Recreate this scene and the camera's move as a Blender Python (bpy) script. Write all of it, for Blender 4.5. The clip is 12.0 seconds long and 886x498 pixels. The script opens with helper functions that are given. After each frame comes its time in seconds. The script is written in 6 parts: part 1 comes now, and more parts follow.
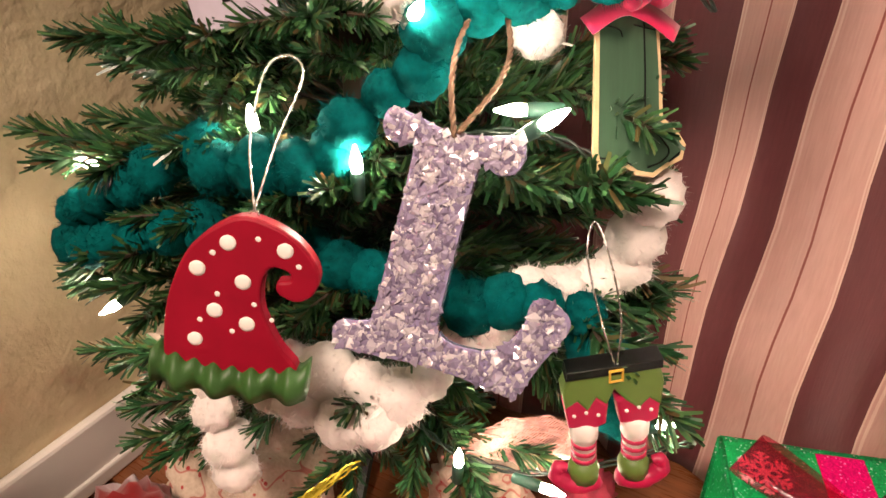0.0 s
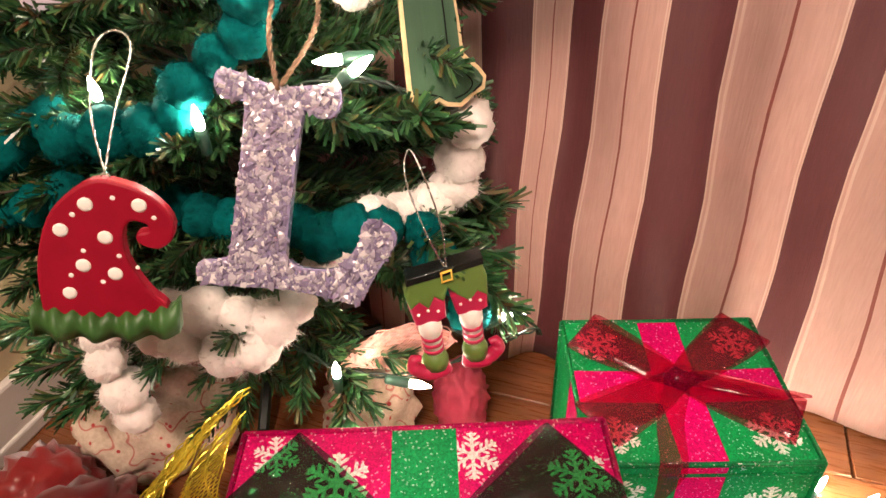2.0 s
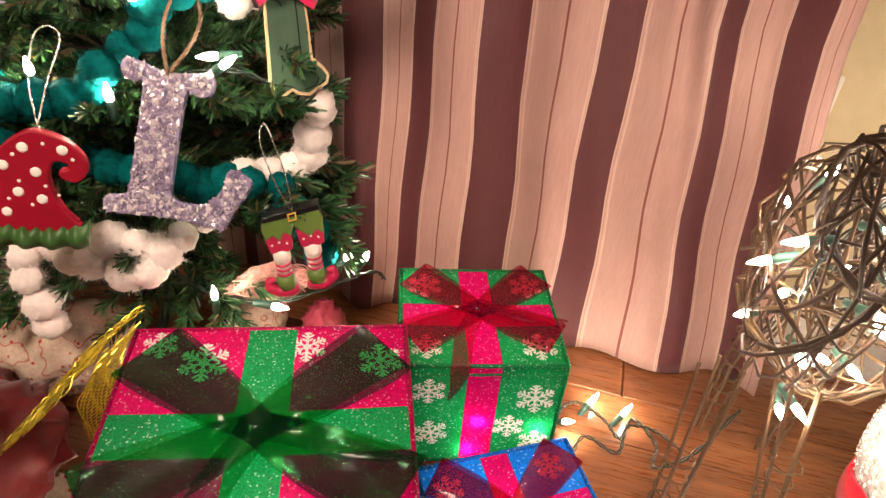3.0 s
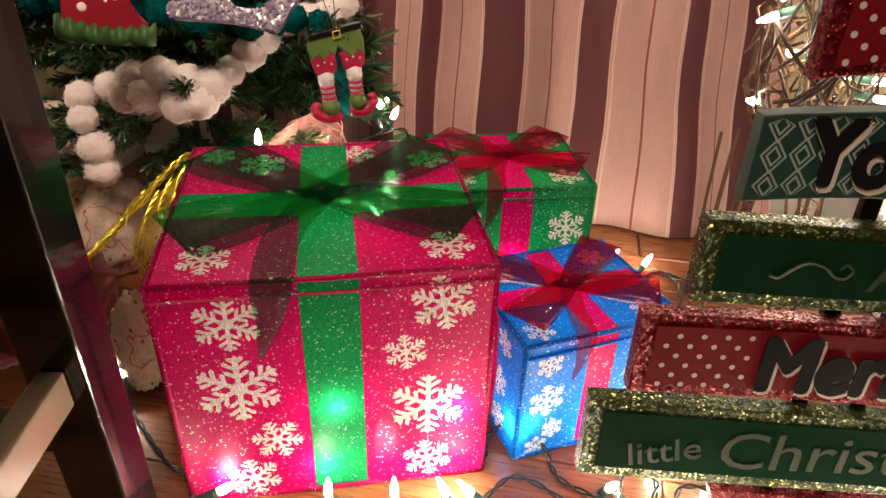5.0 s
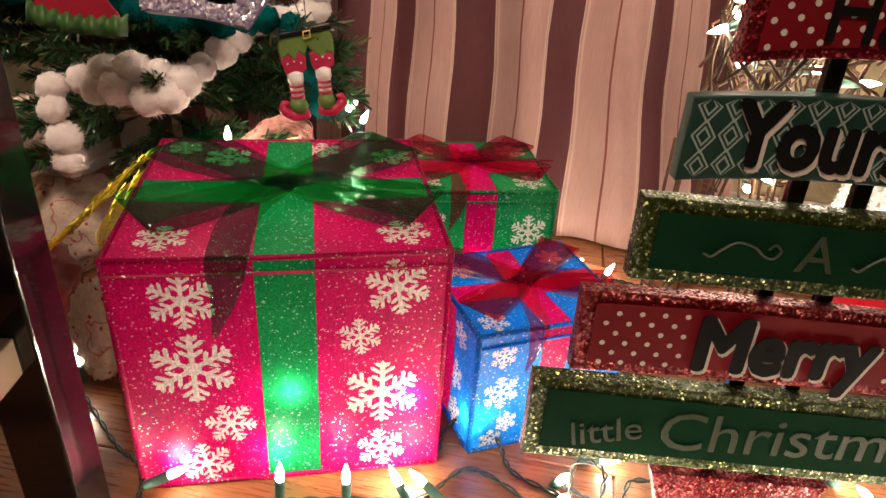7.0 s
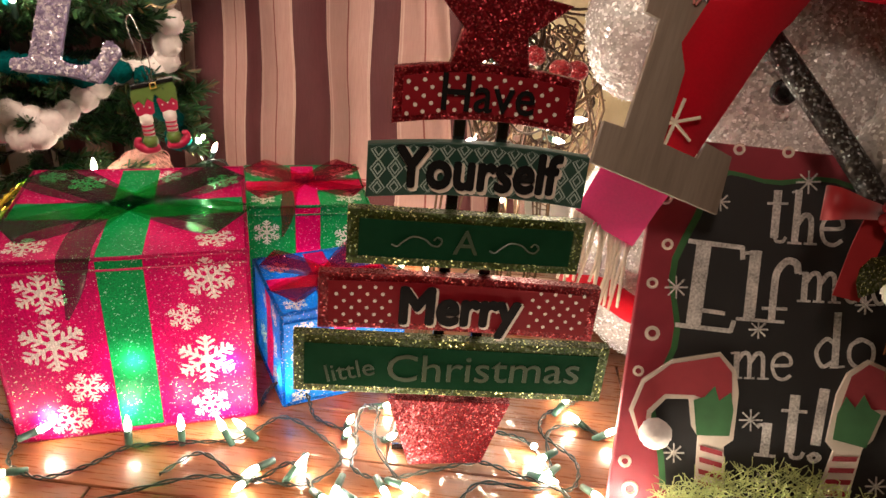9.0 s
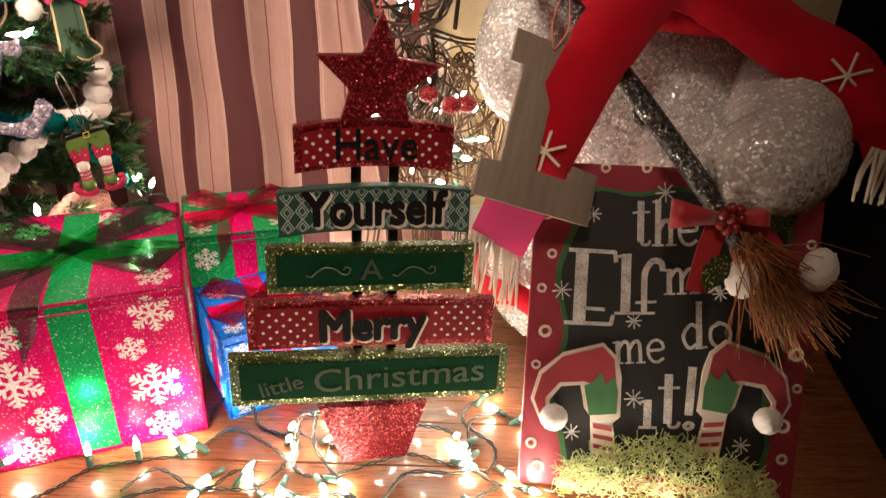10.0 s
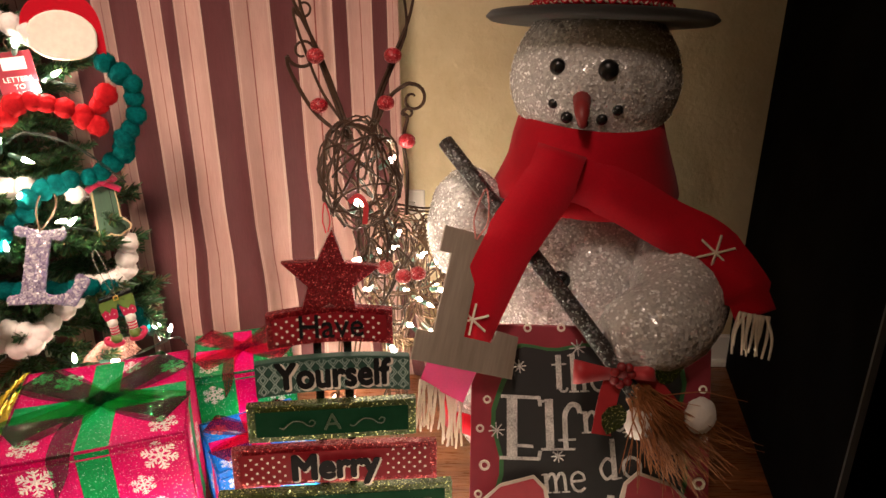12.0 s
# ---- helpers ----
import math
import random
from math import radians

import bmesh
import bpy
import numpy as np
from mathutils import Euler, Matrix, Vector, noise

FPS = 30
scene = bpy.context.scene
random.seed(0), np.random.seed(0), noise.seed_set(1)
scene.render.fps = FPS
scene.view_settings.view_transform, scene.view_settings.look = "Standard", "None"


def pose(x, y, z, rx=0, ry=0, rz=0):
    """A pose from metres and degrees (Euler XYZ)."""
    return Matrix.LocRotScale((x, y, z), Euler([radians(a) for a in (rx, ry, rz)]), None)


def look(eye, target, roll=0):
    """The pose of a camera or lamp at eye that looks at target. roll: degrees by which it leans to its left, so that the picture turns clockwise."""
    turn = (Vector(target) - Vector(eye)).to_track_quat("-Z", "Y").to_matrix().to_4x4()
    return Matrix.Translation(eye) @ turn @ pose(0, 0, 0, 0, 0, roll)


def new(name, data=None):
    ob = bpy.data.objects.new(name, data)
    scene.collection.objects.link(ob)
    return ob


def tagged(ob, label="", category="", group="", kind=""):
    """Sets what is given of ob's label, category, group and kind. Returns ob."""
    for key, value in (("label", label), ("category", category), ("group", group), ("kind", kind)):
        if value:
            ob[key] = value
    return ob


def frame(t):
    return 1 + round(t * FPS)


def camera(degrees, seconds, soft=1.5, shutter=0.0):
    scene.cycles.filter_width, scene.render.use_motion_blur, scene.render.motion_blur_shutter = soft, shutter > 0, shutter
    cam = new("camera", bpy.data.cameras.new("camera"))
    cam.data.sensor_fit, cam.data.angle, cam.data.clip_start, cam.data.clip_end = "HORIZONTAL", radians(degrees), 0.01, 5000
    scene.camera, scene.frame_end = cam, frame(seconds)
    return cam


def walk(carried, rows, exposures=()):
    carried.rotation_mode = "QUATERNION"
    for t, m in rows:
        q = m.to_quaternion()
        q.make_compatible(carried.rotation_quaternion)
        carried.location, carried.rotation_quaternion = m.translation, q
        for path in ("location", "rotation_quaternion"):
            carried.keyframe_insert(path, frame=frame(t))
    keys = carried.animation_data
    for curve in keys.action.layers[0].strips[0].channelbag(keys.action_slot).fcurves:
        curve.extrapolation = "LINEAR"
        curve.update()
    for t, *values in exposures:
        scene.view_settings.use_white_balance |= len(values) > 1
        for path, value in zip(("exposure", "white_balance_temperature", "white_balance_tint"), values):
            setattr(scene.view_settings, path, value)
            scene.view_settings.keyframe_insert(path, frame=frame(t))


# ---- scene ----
cam = camera(66.5, 12.0)
PATH = [
    (0, (0.11, -0.007, 0.547), (-0.178, 1.676, -0.495), -0.1),
    (0.5, (0.122, -0.003, 0.549), (-0.154, 1.686, -0.486), 0.2),
    (1, (0.13, -0.012, 0.549), (-0.15, 1.678, -0.484), -0.9),
    (1.5, (0.128, -0.034, 0.548), (-0.16, 1.635, -0.516), -3.0),
    (2, (0.153, -0.061, 0.572), (0.151, 1.55, -0.613), -2.0),
    (2.5, (0.163, -0.142, 0.609), (0.341, 1.453, -0.585), 6.3),
    (3, (0.223, -0.228, 0.643), (0.435, 1.367, -0.544), 4.6),
    (3.2, (0.242, -0.259, 0.622), (0.461, 1.372, -0.515), 4.4),
    (4.8, (0.151, -0.396, 0.481), (0.45, 1.297, -0.541), 2.3),
    (5, (0.149, -0.387, 0.468), (0.442, 1.296, -0.572), 2.0),
    (5.5, (0.134, -0.372, 0.435), (0.428, 1.309, -0.609), 3.7),
    (6, (0.139, -0.376, 0.424), (0.419, 1.32, -0.598), 4.0),
    (6.5, (0.139, -0.385, 0.431), (0.49, 1.334, -0.53), 4.2),
    (7, (0.165, -0.417, 0.447), (0.515, 1.303, -0.512), 4.2),
    (7.2, (0.171, -0.437, 0.452), (0.552, 1.281, -0.506), 4.2),
    (8.8, (0.25, -0.608, 0.532), (0.75, 1.085, -0.409), 5.0),
    (9, (0.26, -0.62, 0.537), (0.806, 1.073, -0.377), 5.3),
    (9.5, (0.299, -0.662, 0.573), (0.887, 1.007, -0.358), 4.4),
    (10, (0.294, -0.697, 0.617), (0.931, 0.945, -0.331), 2.6),
    (10.5, (0.285, -0.721, 0.662), (1.002, 0.887, -0.287), 3.7),
    (11, (0.317, -0.787, 0.68), (0.973, 0.861, -0.244), 3.8),
    (11.5, (0.34, -0.828, 0.735), (0.888, 0.888, -0.133), 0.8),
    (12, (0.357, -0.835, 0.784), (0.927, 0.934, 0.043), -0.3),
]
EXPOSURES = [(0, 0.74), (3.2, 0.58), (4.8, 0.03), (7.2, 0.0), (9, 0.24), (12, 0.64)]
walk(cam, [(t, look(eye, target, roll)) for t, eye, target, roll in PATH], EXPOSURES)

from mathutils import geometry

# ---------------------------------------------------------------- world and large lights
world = bpy.data.worlds.new("evening_room")
world.use_nodes = True
world.node_tree.nodes["Background"].inputs[0].default_value = (1.0, 0.72, 0.48, 1)
world.node_tree.nodes["Background"].inputs[1].default_value = 0.02
scene.world = world


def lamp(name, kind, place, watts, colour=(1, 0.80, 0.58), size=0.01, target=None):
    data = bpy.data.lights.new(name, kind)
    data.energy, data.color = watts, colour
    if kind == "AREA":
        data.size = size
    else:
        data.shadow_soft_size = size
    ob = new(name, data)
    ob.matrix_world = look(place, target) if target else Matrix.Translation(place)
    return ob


# unseen fill light, added to brighten tree and curtain; no known lamp hangs here
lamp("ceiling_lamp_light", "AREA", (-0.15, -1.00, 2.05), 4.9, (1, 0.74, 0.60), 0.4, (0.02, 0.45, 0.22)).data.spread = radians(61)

# ---------------------------------------------------------------- room axes
# The room stands turned against the gift boxes: U runs along the curtained wall, N into it.
O2 = Vector((0.60, 0.43))
U2, N2 = Vector((0.9397, -0.3420)), Vector((0.3420, 0.9397))


def room(u, v, z):
    p = O2 + U2 * u + N2 * v
    return Vector((p.x, p.y, z))


ROOM = Matrix(((U2.x, N2.x, 0, O2.x), (U2.y, N2.y, 0, O2.y), (0, 0, 1, 0), (0, 0, 0, 1)))

# ---------------------------------------------------------------- materials
MATS = {}


def nodes_of(name):
    m = bpy.data.materials.new(name)
    m.use_nodes = True
    nt = m.node_tree
    return m, nt, nt.nodes["Principled BSDF"], nt.nodes["Material Output"]


def link(nt, a, b):
    nt.links.new(a, b)


def ramp(nt, fac, stops, constant=False):
    r = nt.nodes.new("ShaderNodeValToRGB")
    r.color_ramp.interpolation = "CONSTANT" if constant else "LINEAR"
    els = r.color_ramp.elements
    while len(els) > 1:
        els.remove(els[-1])
    els[0].position, els[0].color = stops[0][0], (*stops[0][1], 1)
    for p, c in stops[1:]:
        e = els.new(p)
        e.color = (*c, 1)
    link(nt, fac, r.inputs[0])
    return r.outputs[0]


def coords(nt, scale=(1, 1, 1), kind="Object"):
    tc = nt.nodes.new("ShaderNodeTexCoord")
    mp = nt.nodes.new("ShaderNodeMapping")
    mp.inputs["Scale"].default_value = scale
    link(nt, tc.outputs[kind], mp.inputs[0])
    return mp.outputs[0]


def noise_tex(nt, vec, scale, detail=3, rough=0.5):
    n = nt.nodes.new("ShaderNodeTexNoise")
    n.inputs["Scale"].default_value, n.inputs["Detail"].default_value = scale, detail
    n.inputs["Roughness"].default_value = rough
    link(nt, vec, n.inputs["Vector"])
    return n.outputs[0]


def voronoi(nt, vec, scale, out="Color", feature="F1"):
    n = nt.nodes.new("ShaderNodeTexVoronoi")
    n.feature = feature
    n.inputs["Scale"].default_value = scale
    link(nt, vec, n.inputs["Vector"])
    return n.outputs[out]


def bump(nt, height, strength, distance, bsdf):
    b = nt.nodes.new("ShaderNodeBump")
    b.inputs["Strength"].default_value, b.inputs["Distance"].default_value = strength, distance
    link(nt, height, b.inputs["Height"])
    link(nt, b.outputs[0], bsdf.inputs["Normal"])
    return b


def math_node(nt, op, a, b=0.0, c=None):
    n = nt.nodes.new("ShaderNodeMath")
    n.operation = op
    for k, v in enumerate((a, b, c)):
        if v is None:
            continue
        if isinstance(v, (int, float)):
            n.inputs[k].default_value = v
        else:
            link(nt, v, n.inputs[k])
    return n.outputs[0]


def mix_col(nt, fac, a, b, mode="MIX"):
    n = nt.nodes.new("ShaderNodeMix")
    n.data_type, n.blend_type = "RGBA", mode
    for key, v in ((0, fac), (6, a), (7, b)):
        if isinstance(v, (int, float)):
            n.inputs[key].default_value = v
        elif isinstance(v, tuple):
            n.inputs[key].default_value = (*v, 1)
        else:
            link(nt, v, n.inputs[key])
    return n.outputs[2]


def shade(c, k):
    return tuple(min(1.0, v * k) for v in c)


def plain(name, colour, rough=0.5, metal=0.0, vary=0.18, scale=60, relief=0.15, depth=0.0006, sheen=0.0, coat=0.0, gloss=0.5):
    """A painted, moulded or woven surface with grain at two scales."""
    if name in MATS:
        return MATS[name]
    m, nt, p, out = nodes_of(name)
    vec = coords(nt)
    n1, n2 = noise_tex(nt, vec, scale, 4), noise_tex(nt, vec, scale * 0.12, 2)
    f = math_node(nt, "ADD", math_node(nt, "MULTIPLY", n1, 0.55), math_node(nt, "MULTIPLY", n2, 0.45))
    col = ramp(nt, f, [(0.3, shade(colour, 1 - vary)), (0.7, shade(colour, 1 + vary))])
    link(nt, col, p.inputs["Base Color"])
    link(nt, ramp(nt, n2, [(0.3, (max(0.02, rough - 0.08),) * 3), (0.7, (min(1, rough + 0.08),) * 3)]), p.inputs["Roughness"])
    p.inputs["Metallic"].default_value = metal
    p.inputs["Sheen Weight"].default_value = sheen
    p.inputs["Coat Weight"].default_value = coat
    p.inputs["Specular IOR Level"].default_value = gloss
    if relief:
        bump(nt, n1, relief, depth, p)
    MATS[name] = m
    return m


def glitter(name, colour, spark=(1, 1, 1), scale=900, share=0.82, rough=0.35, base_metal=0.3, low=0.45, high=1.35, tilt=0.9, spark_metal=0.9):
    """Glued glitter: small flakes that each face their own way."""
    if name in MATS:
        return MATS[name]
    m, nt, p, out = nodes_of(name)
    vec = coords(nt)
    cells = voronoi(nt, vec, scale)
    sep = nt.nodes.new("ShaderNodeSeparateColor")
    link(nt, cells, sep.inputs[0])
    pick = ramp(nt, sep.outputs[0], [(share, (0, 0, 0)), (share + 0.04, (1, 1, 1))])
    tone = ramp(nt, sep.outputs[1], [(0, shade(colour, low)), (1, shade(colour, high))])
    link(nt, mix_col(nt, pick, tone, spark), p.inputs["Base Color"])
    link(nt, ramp(nt, pick, [(0, (base_metal,) * 3), (1, (spark_metal,) * 3)]), p.inputs["Metallic"])
    p.inputs["Roughness"].default_value = rough
    geo = nt.nodes.new("ShaderNodeNewGeometry")
    vm = nt.nodes.new("ShaderNodeVectorMath")
    vm.operation = "SUBTRACT"
    vm.inputs[1].default_value = (0.5, 0.5, 0.5)
    link(nt, cells, vm.inputs[0])
    sc = nt.nodes.new("ShaderNodeVectorMath")
    sc.operation = "SCALE"
    sc.inputs["Scale"].default_value = tilt
    link(nt, vm.outputs[0], sc.inputs[0])
    ad = nt.nodes.new("ShaderNodeVectorMath")
    ad.operation = "ADD"
    link(nt, geo.outputs["Normal"], ad.inputs[0])
    link(nt, sc.outputs[0], ad.inputs[1])
    no = nt.nodes.new("ShaderNodeVectorMath")
    no.operation = "NORMALIZE"
    link(nt, ad.outputs[0], no.inputs[0])
    link(nt, no.outputs[0], p.inputs["Normal"])
    MATS[name] = m
    return m


def lit_fabric(name, colour, through_part=0.55, spark=0.05):
    """Thin glittered fabric stretched over a wire frame: lets the lamps inside glow through."""
    if name in MATS:
        return MATS[name]
    m, nt, p, out = nodes_of(name)
    vec = coords(nt)
    cells = voronoi(nt, vec, 850)
    sep = nt.nodes.new("ShaderNodeSeparateColor")
    link(nt, cells, sep.inputs[0])
    pick = ramp(nt, sep.outputs[0], [(1 - spark, (0, 0, 0)), (1 - spark * 0.5, (1, 1, 1))])
    weave = noise_tex(nt, coords(nt, (900, 900, 120)), 1, 2)
    broad = noise_tex(nt, vec, 22, 2)
    f = math_node(nt, "ADD", math_node(nt, "MULTIPLY", weave, 0.5), math_node(nt, "MULTIPLY", broad, 0.5))
    tone = ramp(nt, f, [(0.3, shade(colour, 0.7)), (0.7, shade(colour, 1.25))])
    grain = ramp(nt, sep.outputs[1], [(0, (0.55, 0.55, 0.55)), (1, (1.0, 1.0, 1.0))])
    tone = mix_col(nt, 1.0, tone, grain, "MULTIPLY")
    col = mix_col(nt, pick, tone, (0.95, 0.85, 0.85))
    link(nt, col, p.inputs["Base Color"])
    p.inputs["Roughness"].default_value = 0.4
    p.inputs["Specular IOR Level"].default_value = 0.25
    link(nt, math_node(nt, "MULTIPLY", pick, 0.7), p.inputs["Metallic"])
    bump(nt, weave, 0.3, 0.0005, p)
    tr = nt.nodes.new("ShaderNodeBsdfTranslucent")
    link(nt, tone, tr.inputs[0])
    mx = nt.nodes.new("ShaderNodeMixShader")
    mx.inputs[0].default_value = through_part
    link(nt, p.outputs[0], mx.inputs[1])
    link(nt, tr.outputs[0], mx.inputs[2])
    link(nt, mx.outputs[0], out.inputs[0])
    MATS[name] = m
    return m


def film(name, colour, clear=0.45, rough=0.12, passed=0.9):
    """Crisp see-through ribbon film."""
    if name in MATS:
        return MATS[name]
    m, nt, p, out = nodes_of(name)
    p.inputs["Base Color"].default_value = (*colour, 1)
    p.inputs["Roughness"].default_value = rough
    p.inputs["Specular IOR Level"].default_value = 0.7
    bump(nt, noise_tex(nt, coords(nt), 90, 2), 0.25, 0.002, p)
    t = nt.nodes.new("ShaderNodeBsdfTransparent")
    t.inputs[0].default_value = (*[passed * (0.60 + 0.40 * c / max(colour)) for c in colour], 1)
    mx = nt.nodes.new("ShaderNodeMixShader")
    mx.inputs[0].default_value = clear
    link(nt, p.outputs[0], mx.inputs[1])
    link(nt, t.outputs[0], mx.inputs[2])
    link(nt, mx.outputs[0], out.inputs[0])
    MATS[name] = m
    return m


def glow(name, colour, strength):
    if name in MATS:
        return MATS[name]
    m, nt, p, out = nodes_of(name)
    p.inputs["Base Color"].default_value = (0.9, 0.9, 0.88, 1)
    p.inputs["Roughness"].default_value = 0.1
    p.inputs["Emission Color"].default_value = (*colour, 1)
    p.inputs["Emission Strength"].default_value = strength
    MATS[name] = m
    return m


def wood(name, dark, light, along=(4, 60, 60), rough=0.3, coat=0.3):
    if name in MATS:
        return MATS[name]
    m, nt, p, out = nodes_of(name)
    vec = coords(nt, along)
    rnd = nt.nodes.new("ShaderNodeObjectInfo")
    add = nt.nodes.new("ShaderNodeVectorMath")
    add.operation = "ADD"
    sc = math_node(nt, "MULTIPLY", rnd.outputs["Random"], 37.0)
    cmb = nt.nodes.new("ShaderNodeCombineXYZ")
    link(nt, sc, cmb.inputs[0])
    link(nt, sc, cmb.inputs[1])
    link(nt, vec, add.inputs[0])
    link(nt, cmb.outputs[0], add.inputs[1])
    n1 = noise_tex(nt, add.outputs[0], 1.0, 5, 0.6)
    n2 = noise_tex(nt, add.outputs[0], 6.0, 3, 0.6)
    f = math_node(nt, "ADD", math_node(nt, "MULTIPLY", n1, 0.7), math_node(nt, "MULTIPLY", n2, 0.3))
    col = ramp(nt, f, [(0.32, dark), (0.55, tuple((a + b) / 2 for a, b in zip(dark, light))), (0.72, light)])
    tint = ramp(nt, rnd.outputs["Random"], [(0, (0.82, 0.8, 0.78)), (1, (1.0, 1.0, 1.0))])
    link(nt, mix_col(nt, 1.0, col, tint, "MULTIPLY"), p.inputs["Base Color"])
    link(nt, ramp(nt, n2, [(0.3, (rough - 0.08,) * 3), (0.7, (rough + 0.1,) * 3)]), p.inputs["Roughness"])
    p.inputs["Coat Weight"].default_value = coat
    bump(nt, f, 0.15, 0.0008, p)
    MATS[name] = m
    return m


def plaster():
    m, nt, p, out = nodes_of("textured_plaster")
    vec = coords(nt)
    n1, n2, n3 = noise_tex(nt, vec, 26, 5, 0.6), noise_tex(nt, vec, 120, 3), noise_tex(nt, vec, 3, 2)
    col = ramp(nt, math_node(nt, "ADD", math_node(nt, "MULTIPLY", n1, 0.5), math_node(nt, "MULTIPLY", n3, 0.5)),
               [(0.3, (0.50, 0.40, 0.23)), (0.7, (0.62, 0.52, 0.33))])
    link(nt, col, p.inputs["Base Color"])
    p.inputs["Roughness"].default_value = 0.75
    bump(nt, math_node(nt, "ADD", n1, math_node(nt, "MULTIPLY", n2, 0.35)), 0.5, 0.006, p)
    return m


def curtain_cloth():
    m, nt, p, out = nodes_of("striped_curtain_cloth")
    tc = nt.nodes.new("ShaderNodeTexCoord")
    sep = nt.nodes.new("ShaderNodeSeparateXYZ")
    link(nt, tc.outputs["UV"], sep.inputs[0])
    fr = math_node(nt, "FRACT", sep.outputs[0])
    dark, pale, line, red = (0.098, 0.029, 0.032), (0.43, 0.260, 0.226), (0.53, 0.37, 0.31), (0.20, 0.06, 0.05)
    stripe = ramp(nt, fr, [(0.0, dark), (0.485, line), (0.50, pale), (0.515, line), (0.53, pale), (0.742, red), (0.757, pale),
                           (0.965, line), (0.978, pale), (0.988, line)], True)
    weave = noise_tex(nt, coords(nt, (500, 500, 40)), 1, 2)
    broad = noise_tex(nt, coords(nt), 9, 3)
    var = ramp(nt, math_node(nt, "ADD", math_node(nt, "MULTIPLY", weave, 0.5), math_node(nt, "MULTIPLY", broad, 0.5)),
               [(0.3, (0.8, 0.79, 0.78)), (0.7, (1, 1, 1))])
    col = mix_col(nt, 1.0, stripe, var, "MULTIPLY")
    link(nt, col, p.inputs["Base Color"])
    p.inputs["Roughness"].default_value = 0.55
    p.inputs["Sheen Weight"].default_value = 0.04
    p.inputs["Specular IOR Level"].default_value = 0.2
    bump(nt, math_node(nt, "ADD", weave, math_node(nt, "MULTIPLY", broad, 2.0)), 0.25, 0.002, p)
    return m


M_WALL = plaster()
M_WHITE = plain("white_trim_paint", (0.72, 0.68, 0.62), 0.4, vary=0.06, scale=30)
M_FLOOR = wood("oak_floor_wood", (0.13, 0.042, 0.014), (0.34, 0.13, 0.05))
M_CEIL = plain("ceiling_paint", (0.7, 0.66, 0.58), 0.9, scale=20)
M_BLACK = plain("black_lacquer", (0.006, 0.006, 0.006), 0.16, vary=0.3, relief=0.03, coat=0.5)
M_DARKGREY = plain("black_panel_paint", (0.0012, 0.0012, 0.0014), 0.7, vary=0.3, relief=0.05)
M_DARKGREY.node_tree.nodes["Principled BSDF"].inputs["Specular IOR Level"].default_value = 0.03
M_WIRE = plain("green_cable_plastic", (0.008, 0.016, 0.011), 0.4, relief=0.05)
M_SOCKET = plain("green_lamp_socket", (0.03, 0.085, 0.06), 0.4, relief=0.05)
M_BULB = glow("lit_clear_lamp", (1.0, 0.84, 0.66), 215)

# ---------------------------------------------------------------- mesh helpers


def part(name, bm, material, parent=None, label="", smooth=False):
    me = bpy.data.meshes.new(name)
    if not isinstance(bm, bmesh.types.BMesh):
        me.from_pydata(*bm)
    else:
        bm.to_mesh(me)
        bm.free()
    me.materials.append(material)
    if smooth:
        me.polygons.foreach_set("use_smooth", [True] * len(me.polygons))
    ob = new(name, me)
    if parent:
        ob.parent = parent
    if label:
        tagged(ob, label)
    return ob


def thing(name, label, category, place=None, group="", kind=""):
    ob = new(name)
    ob.empty_display_size = 0.02
    if place is not None:
        ob.matrix_basis = place
    return tagged(ob, label, category, group, kind)


def box_bm(x0, y0, z0, x1, y1, z1, bevel=0.0, bm=None, segs=2):
    bm = bm or bmesh.new()
    r = bmesh.ops.create_cube(bm, size=1.0, matrix=Matrix.Translation(((x0 + x1) / 2, (y0 + y1) / 2, (z0 + z1) / 2)) @ Matrix.Diagonal((x1 - x0, y1 - y0, z1 - z0, 1)))
    if bevel:
        es = {e for v in r["verts"] for e in v.link_edges}
        bmesh.ops.bevel(bm, geom=list(es), offset=bevel, segments=segs, affect="EDGES", profile=0.5)
    return bm


def ball_bm(place, r, scale=(1, 1, 1), sub=3, bm=None, rough=0.0, freq=8.0):
    bm = bm or bmesh.new()
    res = bmesh.ops.create_icosphere(bm, subdivisions=sub, radius=1.0)
    for v in res["verts"]:
        d = v.co.normalized()
        k = r * (1 + rough * noise.noise(d * freq + Vector(place) * 50))
        v.co = Vector(place) + Vector((d.x * scale[0], d.y * scale[1], d.z * scale[2])) * k
    return bm


def tube_bm(points, radius, sides=6, bm=None, closed=False):
    """A round bar through the points; radius: one number or one for each point."""
    bm = bm or bmesh.new()
    pts = [Vector(p) for p in points]
    n = len(pts)
    rad = radius if isinstance(radius, (list, tuple)) else [radius] * n
    rings = []
    up = Vector((0.13, 0.21, 0.97))
    for i, p in enumerate(pts):
        d = (pts[(i + 1) % n] - pts[i - 1]) if closed else (pts[min(i + 1, n - 1)] - pts[max(i - 1, 0)])
        d.normalize()
        side = d.cross(up)
        if side.length < 0.1:
            side = d.cross(Vector((1, 0, 0)))
        side.normalize()
        up = side.cross(d).normalized()
        rings.append([bm.verts.new(p + (side * math.cos(a) + up * math.sin(a)) * rad[i]) for a in [2 * math.pi * k / sides for k in range(sides)]])
    for i in range(n if closed else n - 1):
        a, b = rings[i], rings[(i + 1) % n]
        for k in range(sides):
            bm.faces.new((a[k], a[(k + 1) % sides], b[(k + 1) % sides], b[k]))
    if not closed:
        bm.faces.new(rings[0][::-1])
        bm.faces.new(rings[-1])
    return bm


